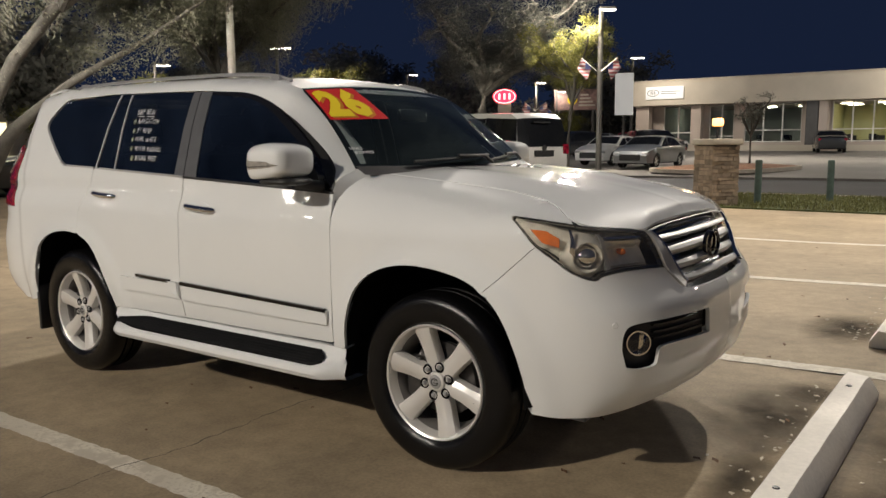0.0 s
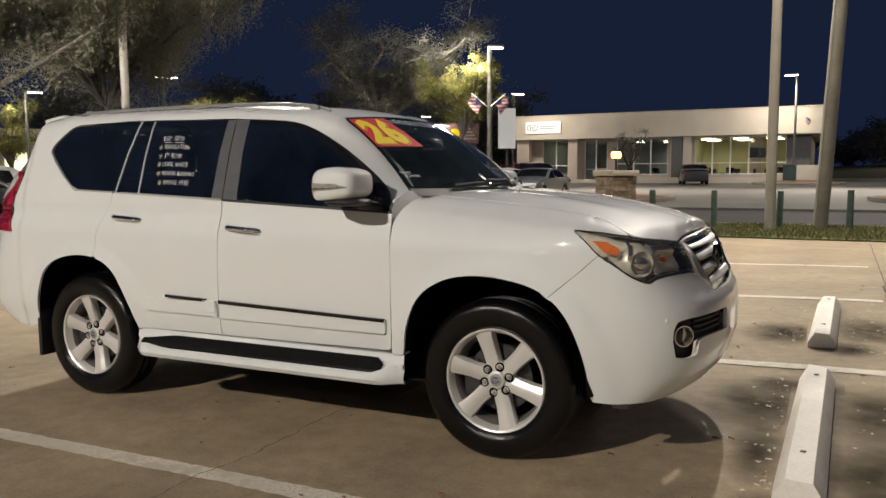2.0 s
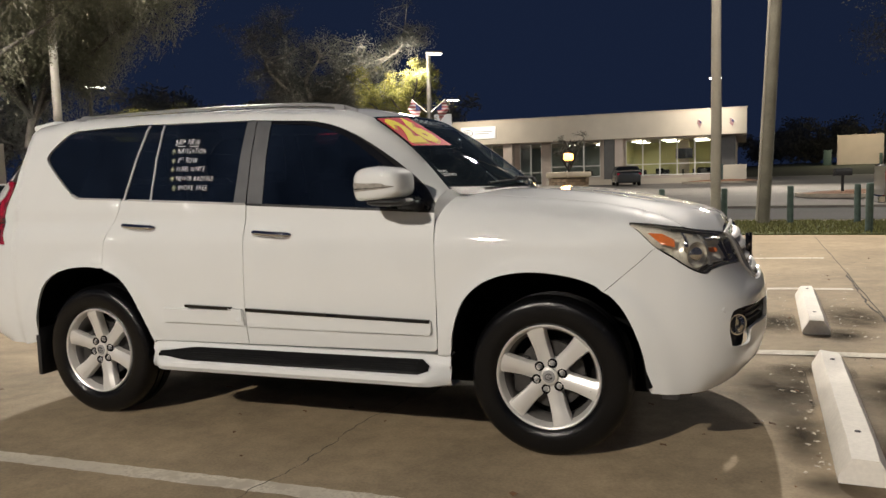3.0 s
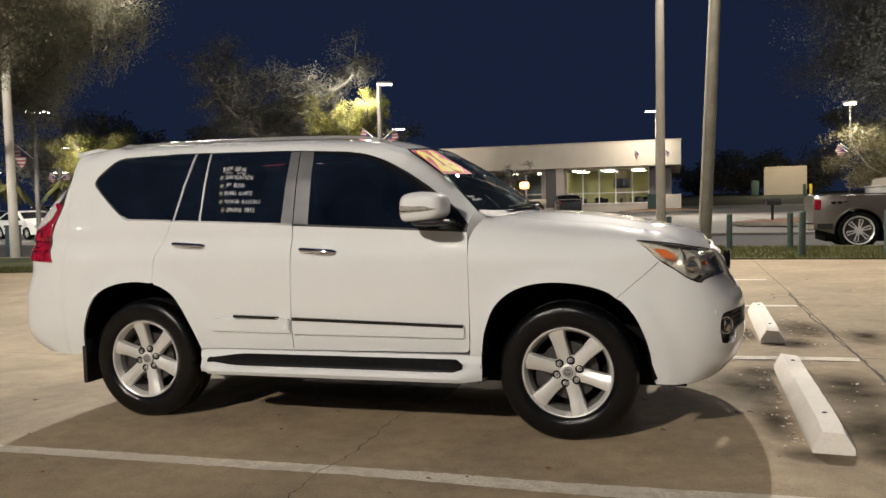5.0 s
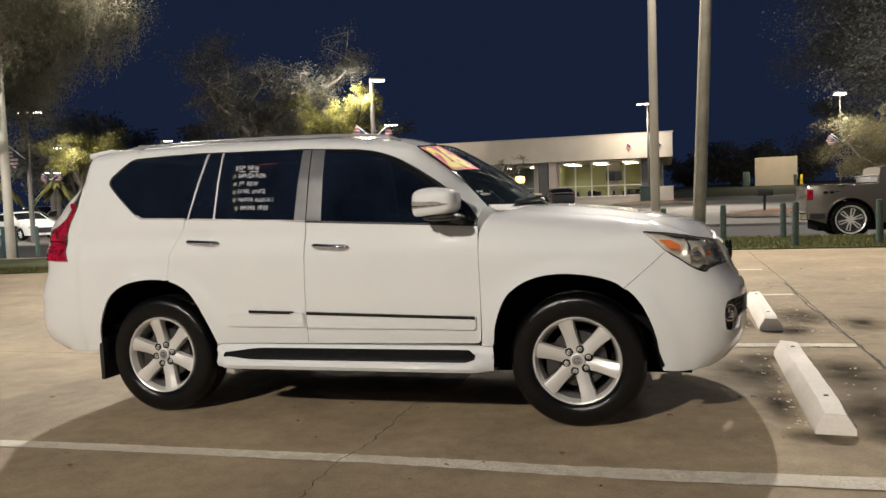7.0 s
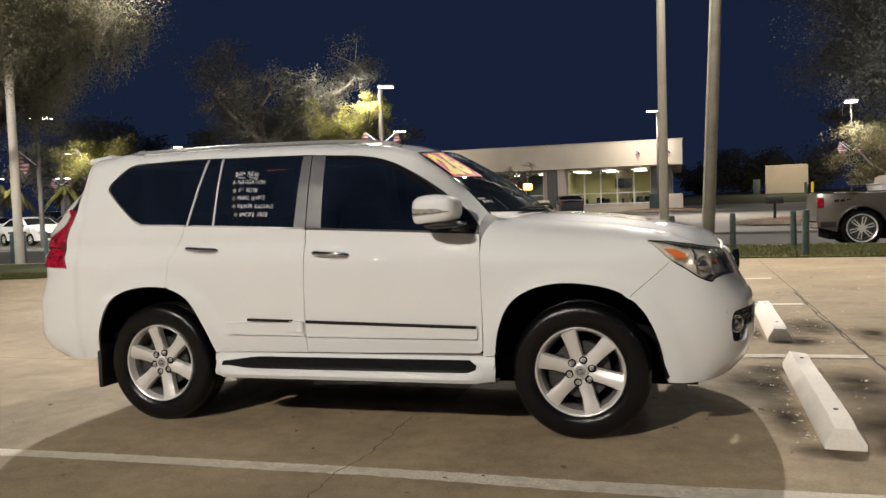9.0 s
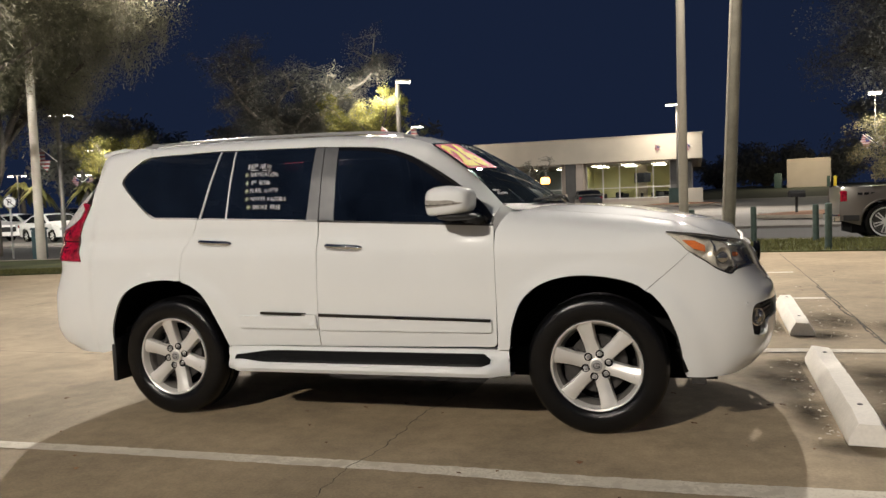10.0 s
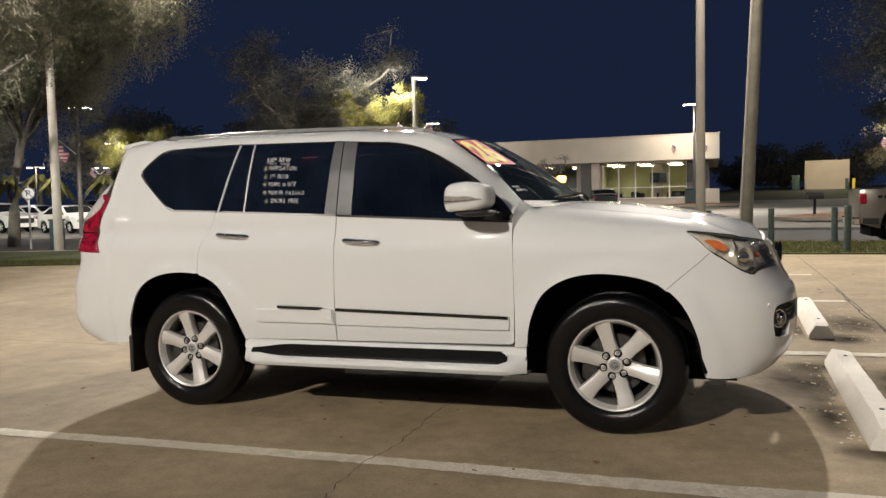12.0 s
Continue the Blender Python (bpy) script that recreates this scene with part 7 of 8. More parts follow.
def vehicle(name, label, m, paint, prof, belt, axles, r=0.34, width=1.82, glass=(), screens=(), tail=None, nose=None, group="", wheel_mat=None, taper=0.16, roofrack=False):
    """A parked vehicle: prof runs over the top from the tail's foot to the nose's foot; glass: side panes; screens: spans of prof that are glazed."""
    t = thing(name, label, "car", m, group)
    top = max(z for _, z in prof)
    ends = prof[0][0], prof[-1][0]
    poly = list(prof)
    for ax in sorted(axles, reverse=True):
        poly += [(ax + 1.16 * r * math.cos(a), r + 1.16 * r * math.sin(a)) for a in np.linspace(-0.15, math.pi + 0.15, 12)]

    def half(x, z):
        h = width / 2
        if z > belt:
            h -= taper * (z - belt) / (top - belt)
        h -= 0.10 * max(0, (abs(x - (ends[0] + ends[1]) / 2) / (abs(ends[1] - ends[0]) / 2) - 0.72) / 0.28) ** 2
        return h - 0.03 * max(0, (0.55 - z)) / 0.3

    def flank(x, z, inward=0.0):
        return (x, -(half(x, z) - inward), z)
    bm = panel_mesh(poly, flank, 0.16, 0, 0)
    other = panel_mesh(poly, flank, 0.16, 0, 0, mirror=True)
    me = bpy.data.meshes.new("tmp")
    other.to_mesh(me)
    bm.from_mesh(me)
    bpy.data.meshes.remove(me)
    other.free()
    fine = []
    for a, b in zip(prof, prof[1:]):
        n = max(1, int(math.hypot(b[0] - a[0], b[1] - a[1]) / 0.2))
        fine += [(a[0] + (b[0] - a[0]) * k / n, a[1] + (b[1] - a[1]) * k / n) for k in range(n)]
    fine.append(prof[-1])

    def cross(x, z, w, lift=0.0):
        h = half(x, z)
        bow = 0.035 * (1 - w * w)
        return (x + (bow if x > (ends[0] + ends[1]) / 2 + 1 else (-bow if x < (ends[0] + ends[1]) / 2 - 1.2 else 0)) * (z < belt + 0.05), w * h, z + (bow if z > belt else 0.3 * bow) + lift)
    rows = [[bm.verts.new(cross(x, z, w)) for w in (-1, -0.6, -0.2, 0.2, 0.6, 1)] for x, z in fine]
    for p, q in zip(rows, rows[1:]):
        for k in range(5):
            bm.faces.new((p[k], p[k + 1], q[k + 1], q[k]))
    bmesh.ops.remove_doubles(bm, verts=bm.verts, dist=0.004)
    part("body", bm, paint, t)
    for pane in glass:
        for mir in (False, True):
            part("side_window", panel_mesh(pane, lambda x, z, i: flank(x, z, -0.006 + i), 0.2, 0, 0.004, mirror=mir), CARGLASS, t, "dark side window")
    for a, b, inset in screens:
        v = [cross(a[0] + (b[0] - a[0]) * k / 4, a[1] + (b[1] - a[1]) * k / 4, w * (1 - inset)) for k in range(5) for w in (-1, -0.6, -0.2, 0.2, 0.6, 1)]
        nx, nz = -(b[1] - a[1]), b[0] - a[0]
        q = math.hypot(nx, nz) / 0.012 * (1 if nz >= 0 else -1)
        v = [(x + nx / q, y, z + nz / q) for x, y, z in v]
        part("screen", mesh_of(v, [(i * 6 + j, i * 6 + j + 1, i * 6 + j + 7, i * 6 + j + 6) for i in range(4) for j in range(5)]), CARGLASS, t, "dark glass")
    for ax in axles:
        for sg in (-1, 1):
            car_wheel(t, ax, sg * (width / 2 - 0.13), r, 0.23, wheel_mat)
    for sg in (-1, 1):
        if tail:
            x, z, h = tail
            y = half(x, z)
            slab("tail_lamp", x - 0.035, x + 0.13, sg * y - 0.06 - 0.10 * (sg > 0), sg * y + 0.06 + 0.10 * (sg < 0), z - h / 2, z + h / 2, REDLENS, t, "red tail lamp", 0.02)
        if nose:
            x, z, h = nose
            y = half(x, z)
            slab("headlamp", x - 0.28, x + 0.09, sg * y - (0.10 if sg < 0 else 0.30) + 0.09 * (sg < 0), sg * y + (0.30 if sg < 0 else 0.10) - 0.09 * (sg > 0), z - h / 2, z + h / 2, CLEAR_FRONT, t, "clear headlamp", 0.02)
    if nose:
        x, z, h = nose
        slab("grille", x + 0.02, x + 0.17, -0.5, 0.5, z - 0.30, z - 0.02, BLACK, t, "dark grille", 0.02)
    slab("underside", min(ends) + 0.25, max(ends) - 0.25, -width / 2 + 0.2, width / 2 - 0.2, 0.22, 0.5, UNDER, t)
    return t


CARGLASS = material("dark_car_glass", (0.010, 0.011, 0.012), 0.10, spec=0.30)
CLEAR_FRONT = material("headlamp_glass", (0.55, 0.56, 0.56), 0.12, metal=0.3, coat=1.0)
PW = material("white_car_paint", (0.72, 0.71, 0.68), 0.3, coat=0.8, noise_amt=0.02)
PG = material("grey_car_paint", (0.20, 0.21, 0.22), 0.3, metal=0.5, coat=0.8, noise_amt=0.03)
PD = material("dark_car_paint", (0.025, 0.027, 0.03), 0.25, coat=0.8, noise_amt=0.05)
PR = material("red_car_paint", (0.30, 0.012, 0.015), 0.3, coat=0.8, noise_amt=0.03)
PB = material("bronze_grey_truck_paint", (0.115, 0.100, 0.088), 0.3, metal=0.45, coat=0.8, noise_amt=0.03)
SEDAN = [(-2.25, 0.28), (-2.32, 0.55), (-2.28, 0.92), (-2.15, 1.02), (-1.55, 1.06), (-0.85, 1.40), (-0.2, 1.46), (0.35, 1.42), (1.05, 1.02), (1.55, 0.94), (2.15, 0.78), (2.28, 0.58), (2.25, 0.26)]
SEDAN_GLASS = ([(-1.35, 1.03), (0.05, 1.01), (0.05, 1.37), (-0.25, 1.39), (-0.80, 1.34)], [(0.10, 1.01), (0.92, 0.99), (0.36, 1.34), (0.10, 1.37)])
SEDAN_SCREEN = (((-1.45, 1.10), (-0.90, 1.37), 0.12), ((1.0, 1.05), (0.42, 1.39), 0.10))
CROSS = [(-2.25, 0.32), (-2.32, 0.6), (-2.28, 1.05), (-2.05, 1.55), (-1.7, 1.66), (-0.2, 1.70), (0.35, 1.64), (1.05, 1.12), (1.55, 1.04), (2.15, 0.92), (2.28, 0.66), (2.25, 0.3)]
CROSS_GLASS = ([(-1.90, 1.12), (-1.75, 1.52), (-1.05, 1.58), (-1.05, 1.12)], [(-1.0, 1.12), (0.0, 1.11), (0.0, 1.60), (-1.0, 1.59)], [(0.05, 1.11), (0.92, 1.08), (0.36, 1.54), (0.05, 1.59)])
CROSS_SCREEN = (((-2.27, 1.10), (-2.07, 1.50), 0.10), ((1.0, 1.16), (0.42, 1.58), 0.10))
BIG = [(-2.55, 0.40), (-2.66, 0.62), (-2.63, 1.10), (-2.50, 1.80), (-2.30, 1.93), (-0.5, 1.98), (0.5, 1.93), (1.15, 1.30), (1.75, 1.22), (2.45, 1.10), (2.60, 0.75), (2.55, 0.38)]
BIG_GLASS = ([(-2.60, 1.14), (-2.50, 1.80), (-1.41, 1.85), (-1.41, 1.16)], [(-1.40, 1.22), (-0.35, 1.22), (-0.35, 1.85), (-1.40, 1.84)], [(-0.30, 1.22), (0.98, 1.24), (0.46, 1.80), (-0.30, 1.85)])
BIG_SCREEN = (((-2.632, 1.08), (-2.495, 1.80), -0.012), ((1.1, 1.36), (0.55, 1.86), 0.10))


def sedan(x, y, yaw, paint, label, group=""):
    return vehicle("sedan", label, pose(x, y, lie(x, y), 0, 0, yaw), paint, SEDAN, 1.0, (-1.38, 1.36), 0.33, 1.80, SEDAN_GLASS, SEDAN_SCREEN, (-2.26, 0.85, 0.16), (2.16, 0.68, 0.13), group)


def crossover(x, y, yaw, paint, label, group=""):
    return vehicle("crossover", label, pose(x, y, lie(x, y), 0, 0, yaw), paint, CROSS, 1.08, (-1.36, 1.38), 0.36, 1.86, CROSS_GLASS, CROSS_SCREEN, (-2.26, 1.0, 0.28), (2.18, 0.84, 0.15), group)


big_suv = vehicle("large_suv", "large white sport utility vehicle with dark rear glass, seen from behind", pose(-11.32, 16.98, lie(-11.2, 17.1) + 0.03, 0, 0, 163) @ Matrix.Scale(1.09, 4), PW, BIG, 1.2, (-1.5, 1.55), 0.40, 2.02, BIG_GLASS, BIG_SCREEN, (-2.63, 1.02, 0.26), (2.5, 0.95, 0.2))
slab("plate_bar", -2.71, -2.655, -0.34, 0.34, 0.84, 1.0, BLACK, big_suv, "dark number plate recess", 0.01)
part("emblem", lathe([(0.0, -0.03), (0.07, -0.03), (0.08, 0.0)], 16, "y", Matrix.Translation((-2.68, 0, 1.06)) @ Matrix.Rotation(-math.pi / 2, 4, "Z")), BLACK, big_suv, "dark round emblem")
slab("rear_wiper", -2.60, -2.56, -0.30, 0.30, 1.70, 1.74, BLACK, big_suv, "dark high brake lamp")
sedan(-14.2, 34.2, -97, PW, "white sedan parked nose outward")
sedan(-11.3, 31.9, -93, PG, "silver-grey sedan parked nose outward")
crossover(-17.2, 48.5, -30, PD, "black crossover before the dealership")
sedan(-7.3, 54.2, 104, PD, "dark sedan parked nose to the dealership")
crossover(-20.4, 42.0, -110, PD, "black crossover parked across the street")
sedan(-23.4, 53.6, -80, PG, "grey sedan parked across the street")
sedan(-23.0, 58.0, -70, PR, "red sedan parked far across the lot")
sedan(-20.6, 8.9, -104, PD, "dark sedan parked in the lot, nose outward")
crossover(-23.6, 10.6, -104, PW, "white crossover parked behind a dark sedan")
sedan(-32.2, 27.8, -18, PW, "white sedan in the far sales row", "cars in the far sales row")
for k, (x, y, p) in enumerate(((-29.8, 30.6, PW), (-35.4, 31.4, PG), (-38.5, 28.8, PW), (-41.5, 34.5, PW), (-37.0, 36.5, PG), (-44.5, 31.5, PR), (-46.0, 38.0, PW), (-33.0, 35.0, PD), (-42.5, 40.5, PD), (-50, 42, PW))):
    (crossover if k % 3 == 2 else sedan)(x, y, -20 + 6 * (k % 4), p, {PW: "white", PG: "grey", PR: "red", PD: "black"}[p] + " car parked in the far sales row", "cars in the far sales row")

POLISHED = material("polished_wheel", (0.80, 0.80, 0.79), 0.22, metal=0.35, coat=0.5)
TRUCK = [(-1.02, 0.55), (-1.08, 0.70), (-1.06, 1.42), (-1.02, 1.45), (0.62, 1.43), (0.66, 1.45), (0.72, 1.86), (1.0, 1.93), (2.3, 1.94), (3.05, 1.36), (3.4, 1.27), (4.3, 1.20), (4.5, 0.9), (4.45, 0.5)]
truck = vehicle("pickup_truck", "bronze-grey pickup truck with chrome wheels on the road", pose(5.20, 18.35, lie(5.2, 18.3) - 0.10), PB, TRUCK, 1.28, (0.0, 3.6), 0.51, 2.0,
                ([(0.85, 1.36), (0.90, 1.80), (1.75, 1.84), (1.75, 1.35)], [(1.80, 1.35), (1.80, 1.84), (2.25, 1.84), (2.85, 1.36)]), (((2.95, 1.44), (2.38, 1.88), 0.08), ((0.68, 1.5), (0.73, 1.84), 0.12)), (-1.03, 1.20, 0.28), (4.4, 1.0, 0.22), "", POLISHED, 0.10)
slab("rear_bumper", -1.22, -1.04, -0.95, 0.95, 0.52, 0.72, CHROME, truck, "chrome rear bumper", 0.03)
for sg in (-1, 1):
    bm = bmesh.new()
    tube(bm, [(0.60 * math.cos(a), sg * 1.0, 0.50 + 0.60 * math.sin(a)) for a in np.linspace(0.05, math.pi - 0.05, 20)], 0.03, 6)
    part("wheel_arch_flare", bm, PB, truck)
slab("bed_rail", -1.04, 0.62, -1.0, -0.93, 1.455, 1.485, BLACK, truck, "black bed rail")
slab("bed_rail", -1.04, 0.62, 0.93, 1.0, 1.455, 1.485, BLACK, truck, "black bed rail")
for k in range(3):
    slab("lettering_bar", -0.66 + 0.15 * k, -0.55 + 0.15 * k, -0.995, -0.985, 1.22, 1.28, GLOSS, truck, "dark lettering bar")
slab("lower_trim", -1.0, -0.62, -1.0, -0.96, 0.55, 0.70, BLACK, truck, "dark lower trim", 0.01)
bx = thing("tool_box", "white tool box lying across the truck bed", "box", pose(6.12, 18.35, lie(5.2, 18.3) + 1.33))
part("body", rbox(-0.42, 0.42, -0.80, 0.80, 0.0, 0.21, 0.03), PW, bx)
part("lid", rbox(-0.44, 0.44, -0.82, 0.82, 0.214, 0.25, 0.012), PW, bx)

# ---- trees ----
BARK = material("oak_bark", (0.075, 0.066, 0.052), 0.9, noise_amt=0.3, noise_scale=4, fine=0.25, fine_scale=30, bump=0.7, bump_scale=25)


def leaf_material(name, base, vary):
    """Thin leaves: part of the light goes through, and the tone differs from spray to spray."""
    m = material(name, base, 0.85, vary=vary, spec=0.1)
    nt = m.node_tree
    p = nt.nodes["Principled BSDF"]
    thin = nt.nodes.new("ShaderNodeBsdfTranslucent")
    link = p.inputs["Base Color"].links
    if link:
        nt.links.new(link[0].from_socket, thin.inputs["Color"])
    mix = nt.nodes.new("ShaderNodeMixShader")
    mix.inputs[0].default_value = 0.5
    nt.links.new(p.outputs[0], mix.inputs[1])
    nt.links.new(thin.outputs[0], mix.inputs[2])
    nt.links.new(mix.outputs[0], nt.nodes["Material Output"].inputs[0])
    return m


PALE_BARK = material("pale_grey_bark", (0.24, 0.22, 0.18), 0.9, noise_amt=0.25, noise_scale=5, fine=0.2, fine_scale=30, bump=0.5, bump_scale=25)
LEAF = leaf_material("oak_leaf", (0.172, 0.165, 0.112), 0.12)
LEAF_Y = leaf_material("young_leaf", (0.20, 0.19, 0.060), 0.35)
LEAF_P = leaf_material("pale_shrub_leaf", (0.24, 0.215, 0.12), 0.25)
LEAF_G = leaf_material("dry_grey_leaf", (0.190, 0.187, 0.160), 0.10)
MOSS = leaf_material("hanging_moss", (0.185, 0.175, 0.135), 0.2)


def leaves(centres, per, radius, size, seed, droop=0.0, wide=0.42):
    """One crown of small leaf sprays round the given twig ends; the leaves of a spray lie roughly one way and droop a little."""
    r = np.random.default_rng(seed)
    n = len(centres) * per
    c = np.repeat(np.array(centres, float), per, axis=0)
    lie_way = r.normal(0, 1, (len(centres), 3)) * np.array((1, 1, 0.5)) + np.array((0, 0, -0.35))
    lie_way /= np.linalg.norm(lie_way, axis=1)[:, None]
    lie_way = np.repeat(lie_way, per, axis=0)
    off = r.normal(0, 1, (n, 3))
    off *= r.uniform(0, 1, (n, 1)) ** 0.42 / np.linalg.norm(off, axis=1)[:, None] * 1.2 * radius * np.array((1, 1, 0.72))
    off += lie_way * r.uniform(-1, 1, (n, 1)) * radius * 0.8
    off[:, 2] -= np.abs(r.normal(0, 1, n)) * droop
    p = c + off
    a = lie_way * 1.1 + r.normal(0, 1, (n, 3)) * 0.6
    if droop:
        a[:, 2] -= 2.0
    a /= np.linalg.norm(a, axis=1)[:, None]
    b = np.cross(a, r.normal(0, 1, (n, 3)))
    b /= np.linalg.norm(b, axis=1)[:, None]
    s = size * r.uniform(0.5, 1.5, (n, 1))
    w = 0.14 if droop else wide
    v = np.stack([p - a * s, p + b * s * w, p + a * s, p - b * s * w], 1).reshape(-1, 3)
    f = np.arange(4 * n).reshape(-1, 4)
    return v.tolist(), f.tolist()


def tree(label, x, y, fork, height, spread, limbs, seed, mat, r0=0.3, lean=(0, 0), per=26, cluster=0.55, size=0.13, subs=4, crown_squash=1.0, moss=0, name="tree", bias=(0, 0), extra=(), bark=None):
    t = thing(name, label, "tree", pose(x, y, lie(x, y)))
    rn = random.Random(seed)
    bm = bmesh.new()
    top = Vector((lean[0], lean[1], fork))
    tube(bm, [Vector((0, 0, -0.3)), Vector((lean[0] * 0.15, lean[1] * 0.15, fork * 0.3)), Vector((lean[0] * 0.55, lean[1] * 0.55, fork * 0.7)), top], [r0 * 1.35, r0, r0 * 0.88, r0 * 0.8], 12)
    ends = []
    for pts, r_in, r_out in extra:
        path = [Vector(p) for p in spl(pts, 4)]
        tube(bm, path, [r_in + (r_out - r_in) * i / (len(path) - 1) for i in range(len(path))], 10)
        ends += path[len(path) * 2 // 3:]
    for k in range(limbs):
        a = 2 * math.pi * (k + rn.uniform(-0.3, 0.3)) / limbs
        q = rn.uniform(0.55, 1.0)
        tip = top + Vector((math.cos(a) * spread * q + bias[0], math.sin(a) * spread * q + bias[1], (height - fork) * rn.uniform(0.45, 1.0) * (1.15 - 0.45 * q)))
        mid = top.lerp(tip, 0.5) + Vector((rn.uniform(-0.5, 0.5), rn.uniform(-0.5, 0.5), rn.uniform(0.0, 0.10) * (height - fork)))
        path = [Vector(p) for p in spl([top - Vector((0, 0, 0.2)), top.lerp(mid, 0.5) + Vector((rn.uniform(-0.3, 0.3), rn.uniform(-0.3, 0.3), 0.2)), mid, mid.lerp(tip, 0.6) + Vector((rn.uniform(-0.4, 0.4), rn.uniform(-0.4, 0.4), 0.1)), tip], 4)]
        nn = len(path)
        tube(bm, path, [r0 * 0.55 * (1 - 0.88 * i / (nn - 1)) + 0.012 for i in range(nn)], 7)
        for j in range(subs * 3):
            i = rn.randrange(nn // 4, nn)
            b0 = path[i]
            d = Vector((rn.gauss(0, 1), rn.gauss(0, 1), rn.gauss(0.15, 0.6))).normalized()
            ln = rn.uniform(0.10, 0.30) * spread
            e = b0 + d * ln
            c = b0.lerp(e, 0.5) + Vector((rn.uniform(-0.2, 0.2), rn.uniform(-0.2, 0.2), rn.uniform(-0.1, 0.25)))
            tube(bm, [b0, c, e], [0.045 * r0 / 0.3, 0.03 * r0 / 0.3, 0.010], 5)
            ends += [e, c.lerp(e, 0.5)]
            for _ in range(2):
                g = e + Vector((rn.gauss(0, 1), rn.gauss(0, 1), rn.gauss(0, 0.5))) * ln * 0.45
                tube(bm, [c.lerp(e, 0.7), g], [0.018 * r0 / 0.3, 0.006], 4)
                ends.append(g)
    part("trunk", bm, bark or BARK, t, "grey bark")
    v, f = leaves([tuple(e) for e in ends], per, cluster, size, seed)
    me = bpy.data.meshes.new("crown")
    me.from_pydata(v, [], f)
    me.materials.append(mat)
    ob = new("crown", me)
    ob.parent = t
    if moss:
        rn2 = random.Random(seed + 1)
        pick = [tuple(rn2.choice(ends)) for _ in range(moss)]
        v, f = leaves(pick, 90, 0.20, 0.10, seed + 2, droop=0.55)
        me = bpy.data.meshes.new("moss")
        me.from_pydata(v, [], f)
        me.materials.append(MOSS)
        ob = new("moss", me)
        ob.parent = t
        ob["label"] = "grey hanging moss"
    return t


tree("spreading live oak with a pale leaning trunk and hanging moss", -20.3, 5.8, 5.3, 11.5, 7.5, 11, 21, LEAF, 0.20, (1.2, 2.4), 590, 0.95, 0.035, 5, moss=260, bias=(-1.3, 1.6),
     extra=(([(0.1, 0.1, -0.2), (0.41, 0.61, 0.81), (0.60, 1.02, 1.64), (0.82, 1.45, 2.15), (1.09, 1.97, 2.66), (1.44, 2.6, 3.25), (2.2, 3.8, 4.1), (2.9, 5.2, 5.2), (3.3, 6.6, 6.3)], 0.25, 0.03), ([(-0.3, -0.2, -0.2), (-0.4, 0.1, 1.5), (-0.2, 0.3, 3.2), (0.1, 0.2, 5.0)], 0.22, 0.10)))
tree("live oak with hanging moss behind the light pole", -24.9, 17.5, 4.2, 12.5, 5.4, 10, 33, LEAF, 0.19, (0.4, 0.3), 390, 0.9, 0.040, 5, moss=300, bias=(0.1, 0.5))
tree("broad thin-leaved tree reaching towards the street lamp", -21.2, 32.5, 4.0, 10.3, 5.2, 14, 8, LEAF_G, 0.30, (0.3, 0), 62, 0.46, 0.05, 7, bias=(1.5, 0.6), bark=PALE_BARK)
tree("leafy young tree lit yellow-green by the street lamp", -15.0, 30.6, 3.2, 7.6, 2.3, 11, 15, LEAF_Y, 0.10, (0.3, -0.1), 80, 0.22, 0.036, 4)
tree("small yellow-green tree lit by the lot lamp", -31.3, 31.2, 3.0, 6.6, 2.0, 8, 5, LEAF_Y, 0.15, (0, 0), 34, 0.34, 0.052, 3)
tree("small yellow-green tree behind the cars", -36.2, 37.0, 3.2, 6.7, 1.0, 7, 6, LEAF_Y, 0.15, (0, 0), 22, 0.45, 0.14, 3)
tree("small yellow-green tree beneath the oaks", -40.9, 25.0, 2.0, 6.2, 2.2, 8, 7, LEAF_Y, 0.15, (0, 0), 44, 0.36, 0.06, 3)
tree("tall dark oak above the truck", 15.5, 43.0, 5.0, 15.0, 9.5, 12, 44, LEAF_G, 0.5, (-0.5, 0), 225, 1.3, 0.066, 6)
tree("small yellow-green tree before the showroom", -39.5, 18.5, 1.2, 3.9, 1.6, 8, 91, LEAF_Y, 0.10, (0, 0), 40, 0.30, 0.05, 3)
tree("small yellow-green tree among the far cars", -25.3, 50.6, 0.8, 3.6, 1.5, 8, 92, LEAF_Y, 0.10, (0, 0), 40, 0.30, 0.06, 3)
tree("slender young tree on the planted island", -6.75, 31.5, 1.6, 3.6, 0.7, 6, 52, LEAF_G, 0.04, (0, 0), 6, 0.16, 0.05, 2)
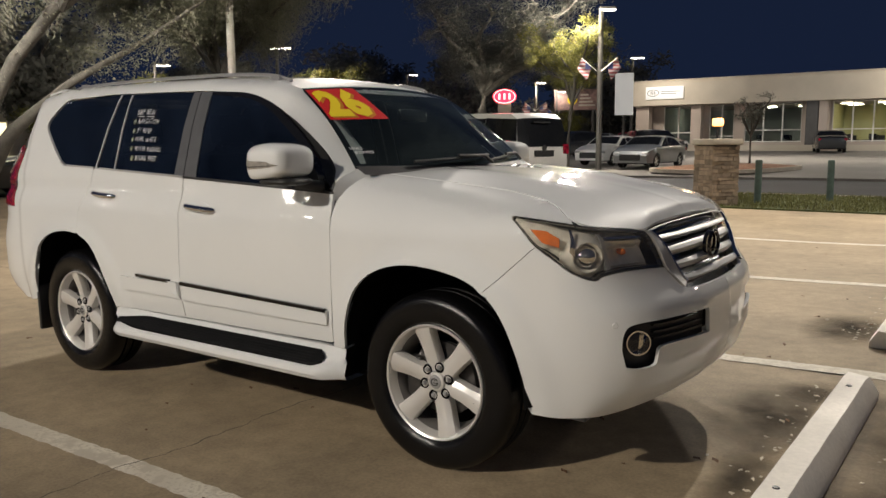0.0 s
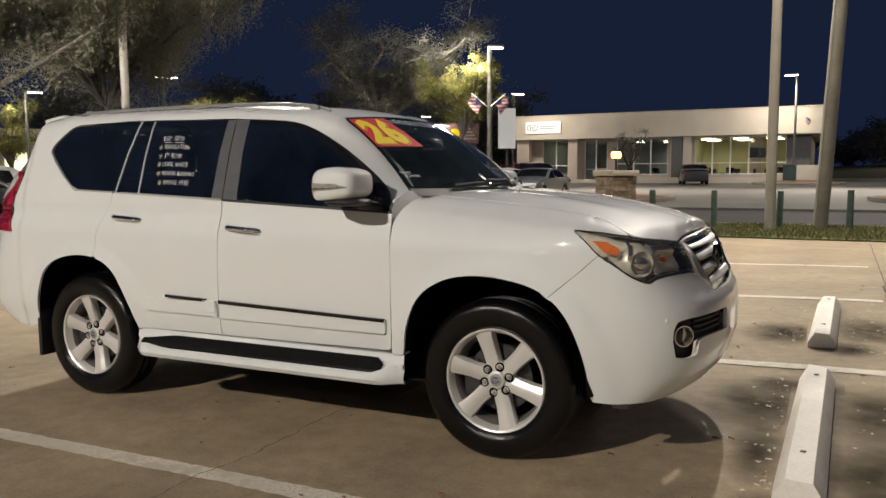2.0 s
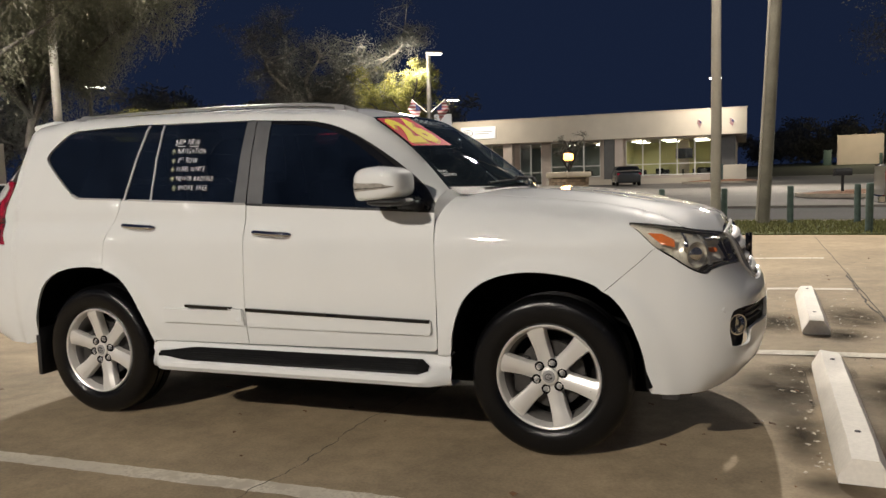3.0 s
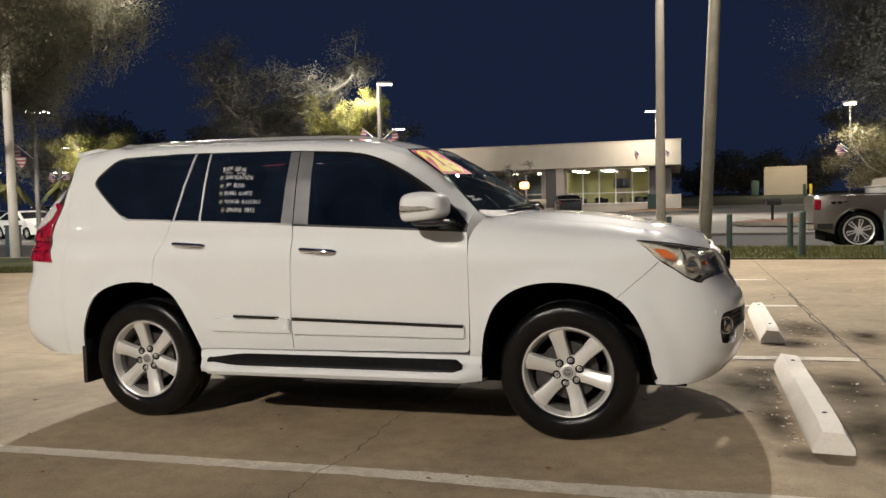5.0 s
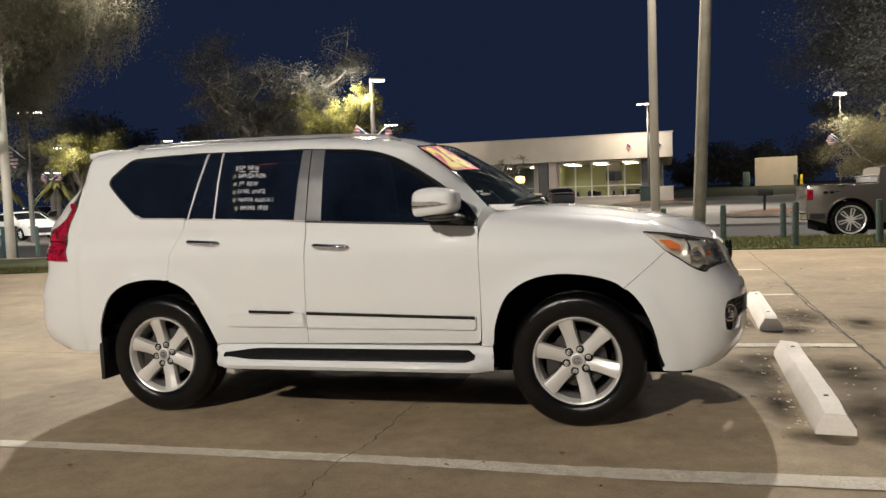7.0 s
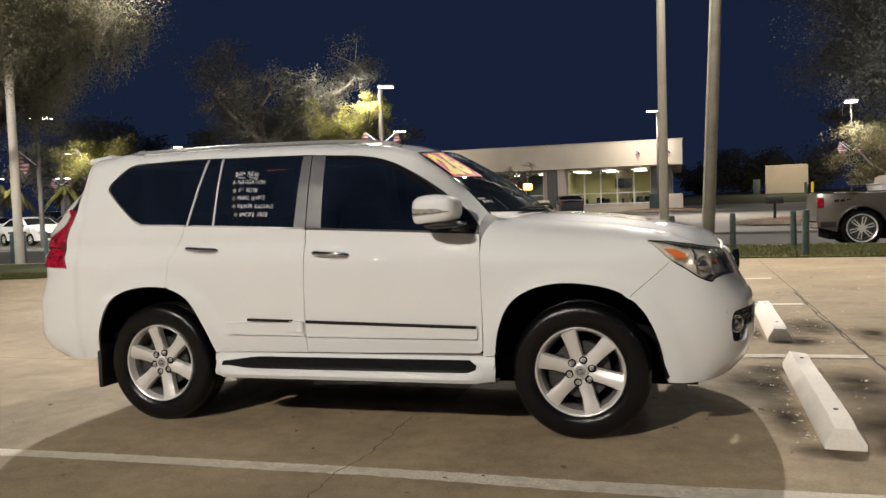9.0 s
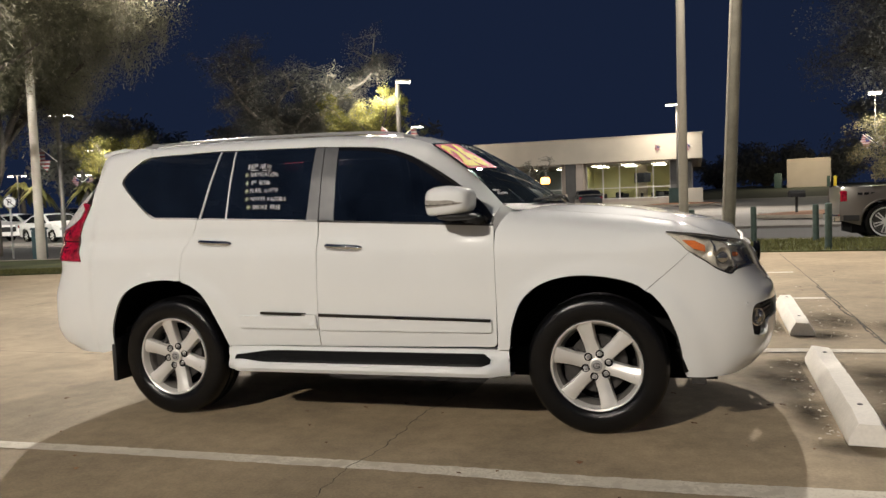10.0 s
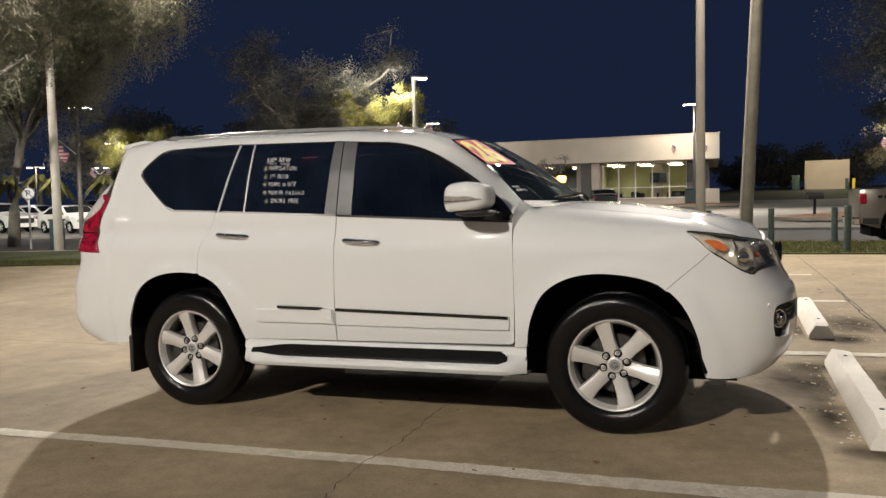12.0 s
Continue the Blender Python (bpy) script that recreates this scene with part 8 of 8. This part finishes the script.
tree("airy shrub lit pale yellow-green behind the truck", 10.3, 34.2, 0.8, 5.4, 2.6, 14, 61, LEAF_P, 0.10, (0, 0), 52, 0.36, 0.045, 4, name="shrub", bark=PALE_BARK)
for k, (x, y, h) in enumerate(((-42, 60, 10.5), (-33, 74, 11.5), (-50, 52, 10), (-60, 45, 11), (-58, 66, 13), (24, 100, 13), (36, 92, 14), (34, 70, 13), (10, 112, 7), (17, 106, 7), (4, 124, 7.5), (-33, 69, 5.5), (-38, 80, 7), (-30.5, 76, 6.5), (-38, 58, 6.5), (-24, 78, 6), (-44, 20, 11), (-41, 11, 11))):
    tree("distant dark tree behind the lots", x, y, 2.5 if h > 8 else 0.6, h, 5.5, 7, 70 + k, LEAF_G, 0.35, (0, 0), 34, 1.0, 0.22, 3)

# palm
FROND = material("palm_frond", (0.20, 0.19, 0.06), 0.7, vary=0.3)
pm = thing("palm", "small drooping palm beside the far lamp", "palm", pose(-36.6, 35.2, lie(-36.6, 35.2)))
bm = bmesh.new()
tube(bm, [(0, 0, 0), (0.05, 0, 1.5), (0, 0, 3.0)], [0.2, 0.16, 0.14], 10)
part("trunk", bm, BARK, pm)
rnd = random.Random(2)
for k in range(26):
    a, el = rnd.uniform(0, 6.28), rnd.uniform(-0.2, 1.2)
    pts = []
    for i in range(7):
        u = i / 6 * 1.5
        pts.append(Vector((math.cos(a) * u * math.cos(el), math.sin(a) * u * math.cos(el), 3.0 + u * math.sin(el) - 0.62 * u * u)))
    sd = Vector((-math.sin(a), math.cos(a), 0))
    v = []
    for i, p in enumerate(pts):
        w = 0.16 * math.sin(math.pi * (i + 0.4) / 7)
        v += [p - sd * w, p, p + sd * w]
        v[-3].z -= w * 0.6
        v[-1].z -= w * 0.6
    part("frond", mesh_of(v, [(3 * i + j, 3 * i + j + 1, 3 * i + j + 4, 3 * i + j + 3) for i in range(6) for j in range(2)]), FROND, pm)
for x, y, s in ((-55.6, 48.0, 1.25), (-53.4, 47.6, 1.15), (-57.6, 46.5, 1.2)):
    copy_thing(pm, pose(x, y, lie(x, y)) @ Matrix.Scale(s, 4))["label"] = "far palm lit by a lamp"
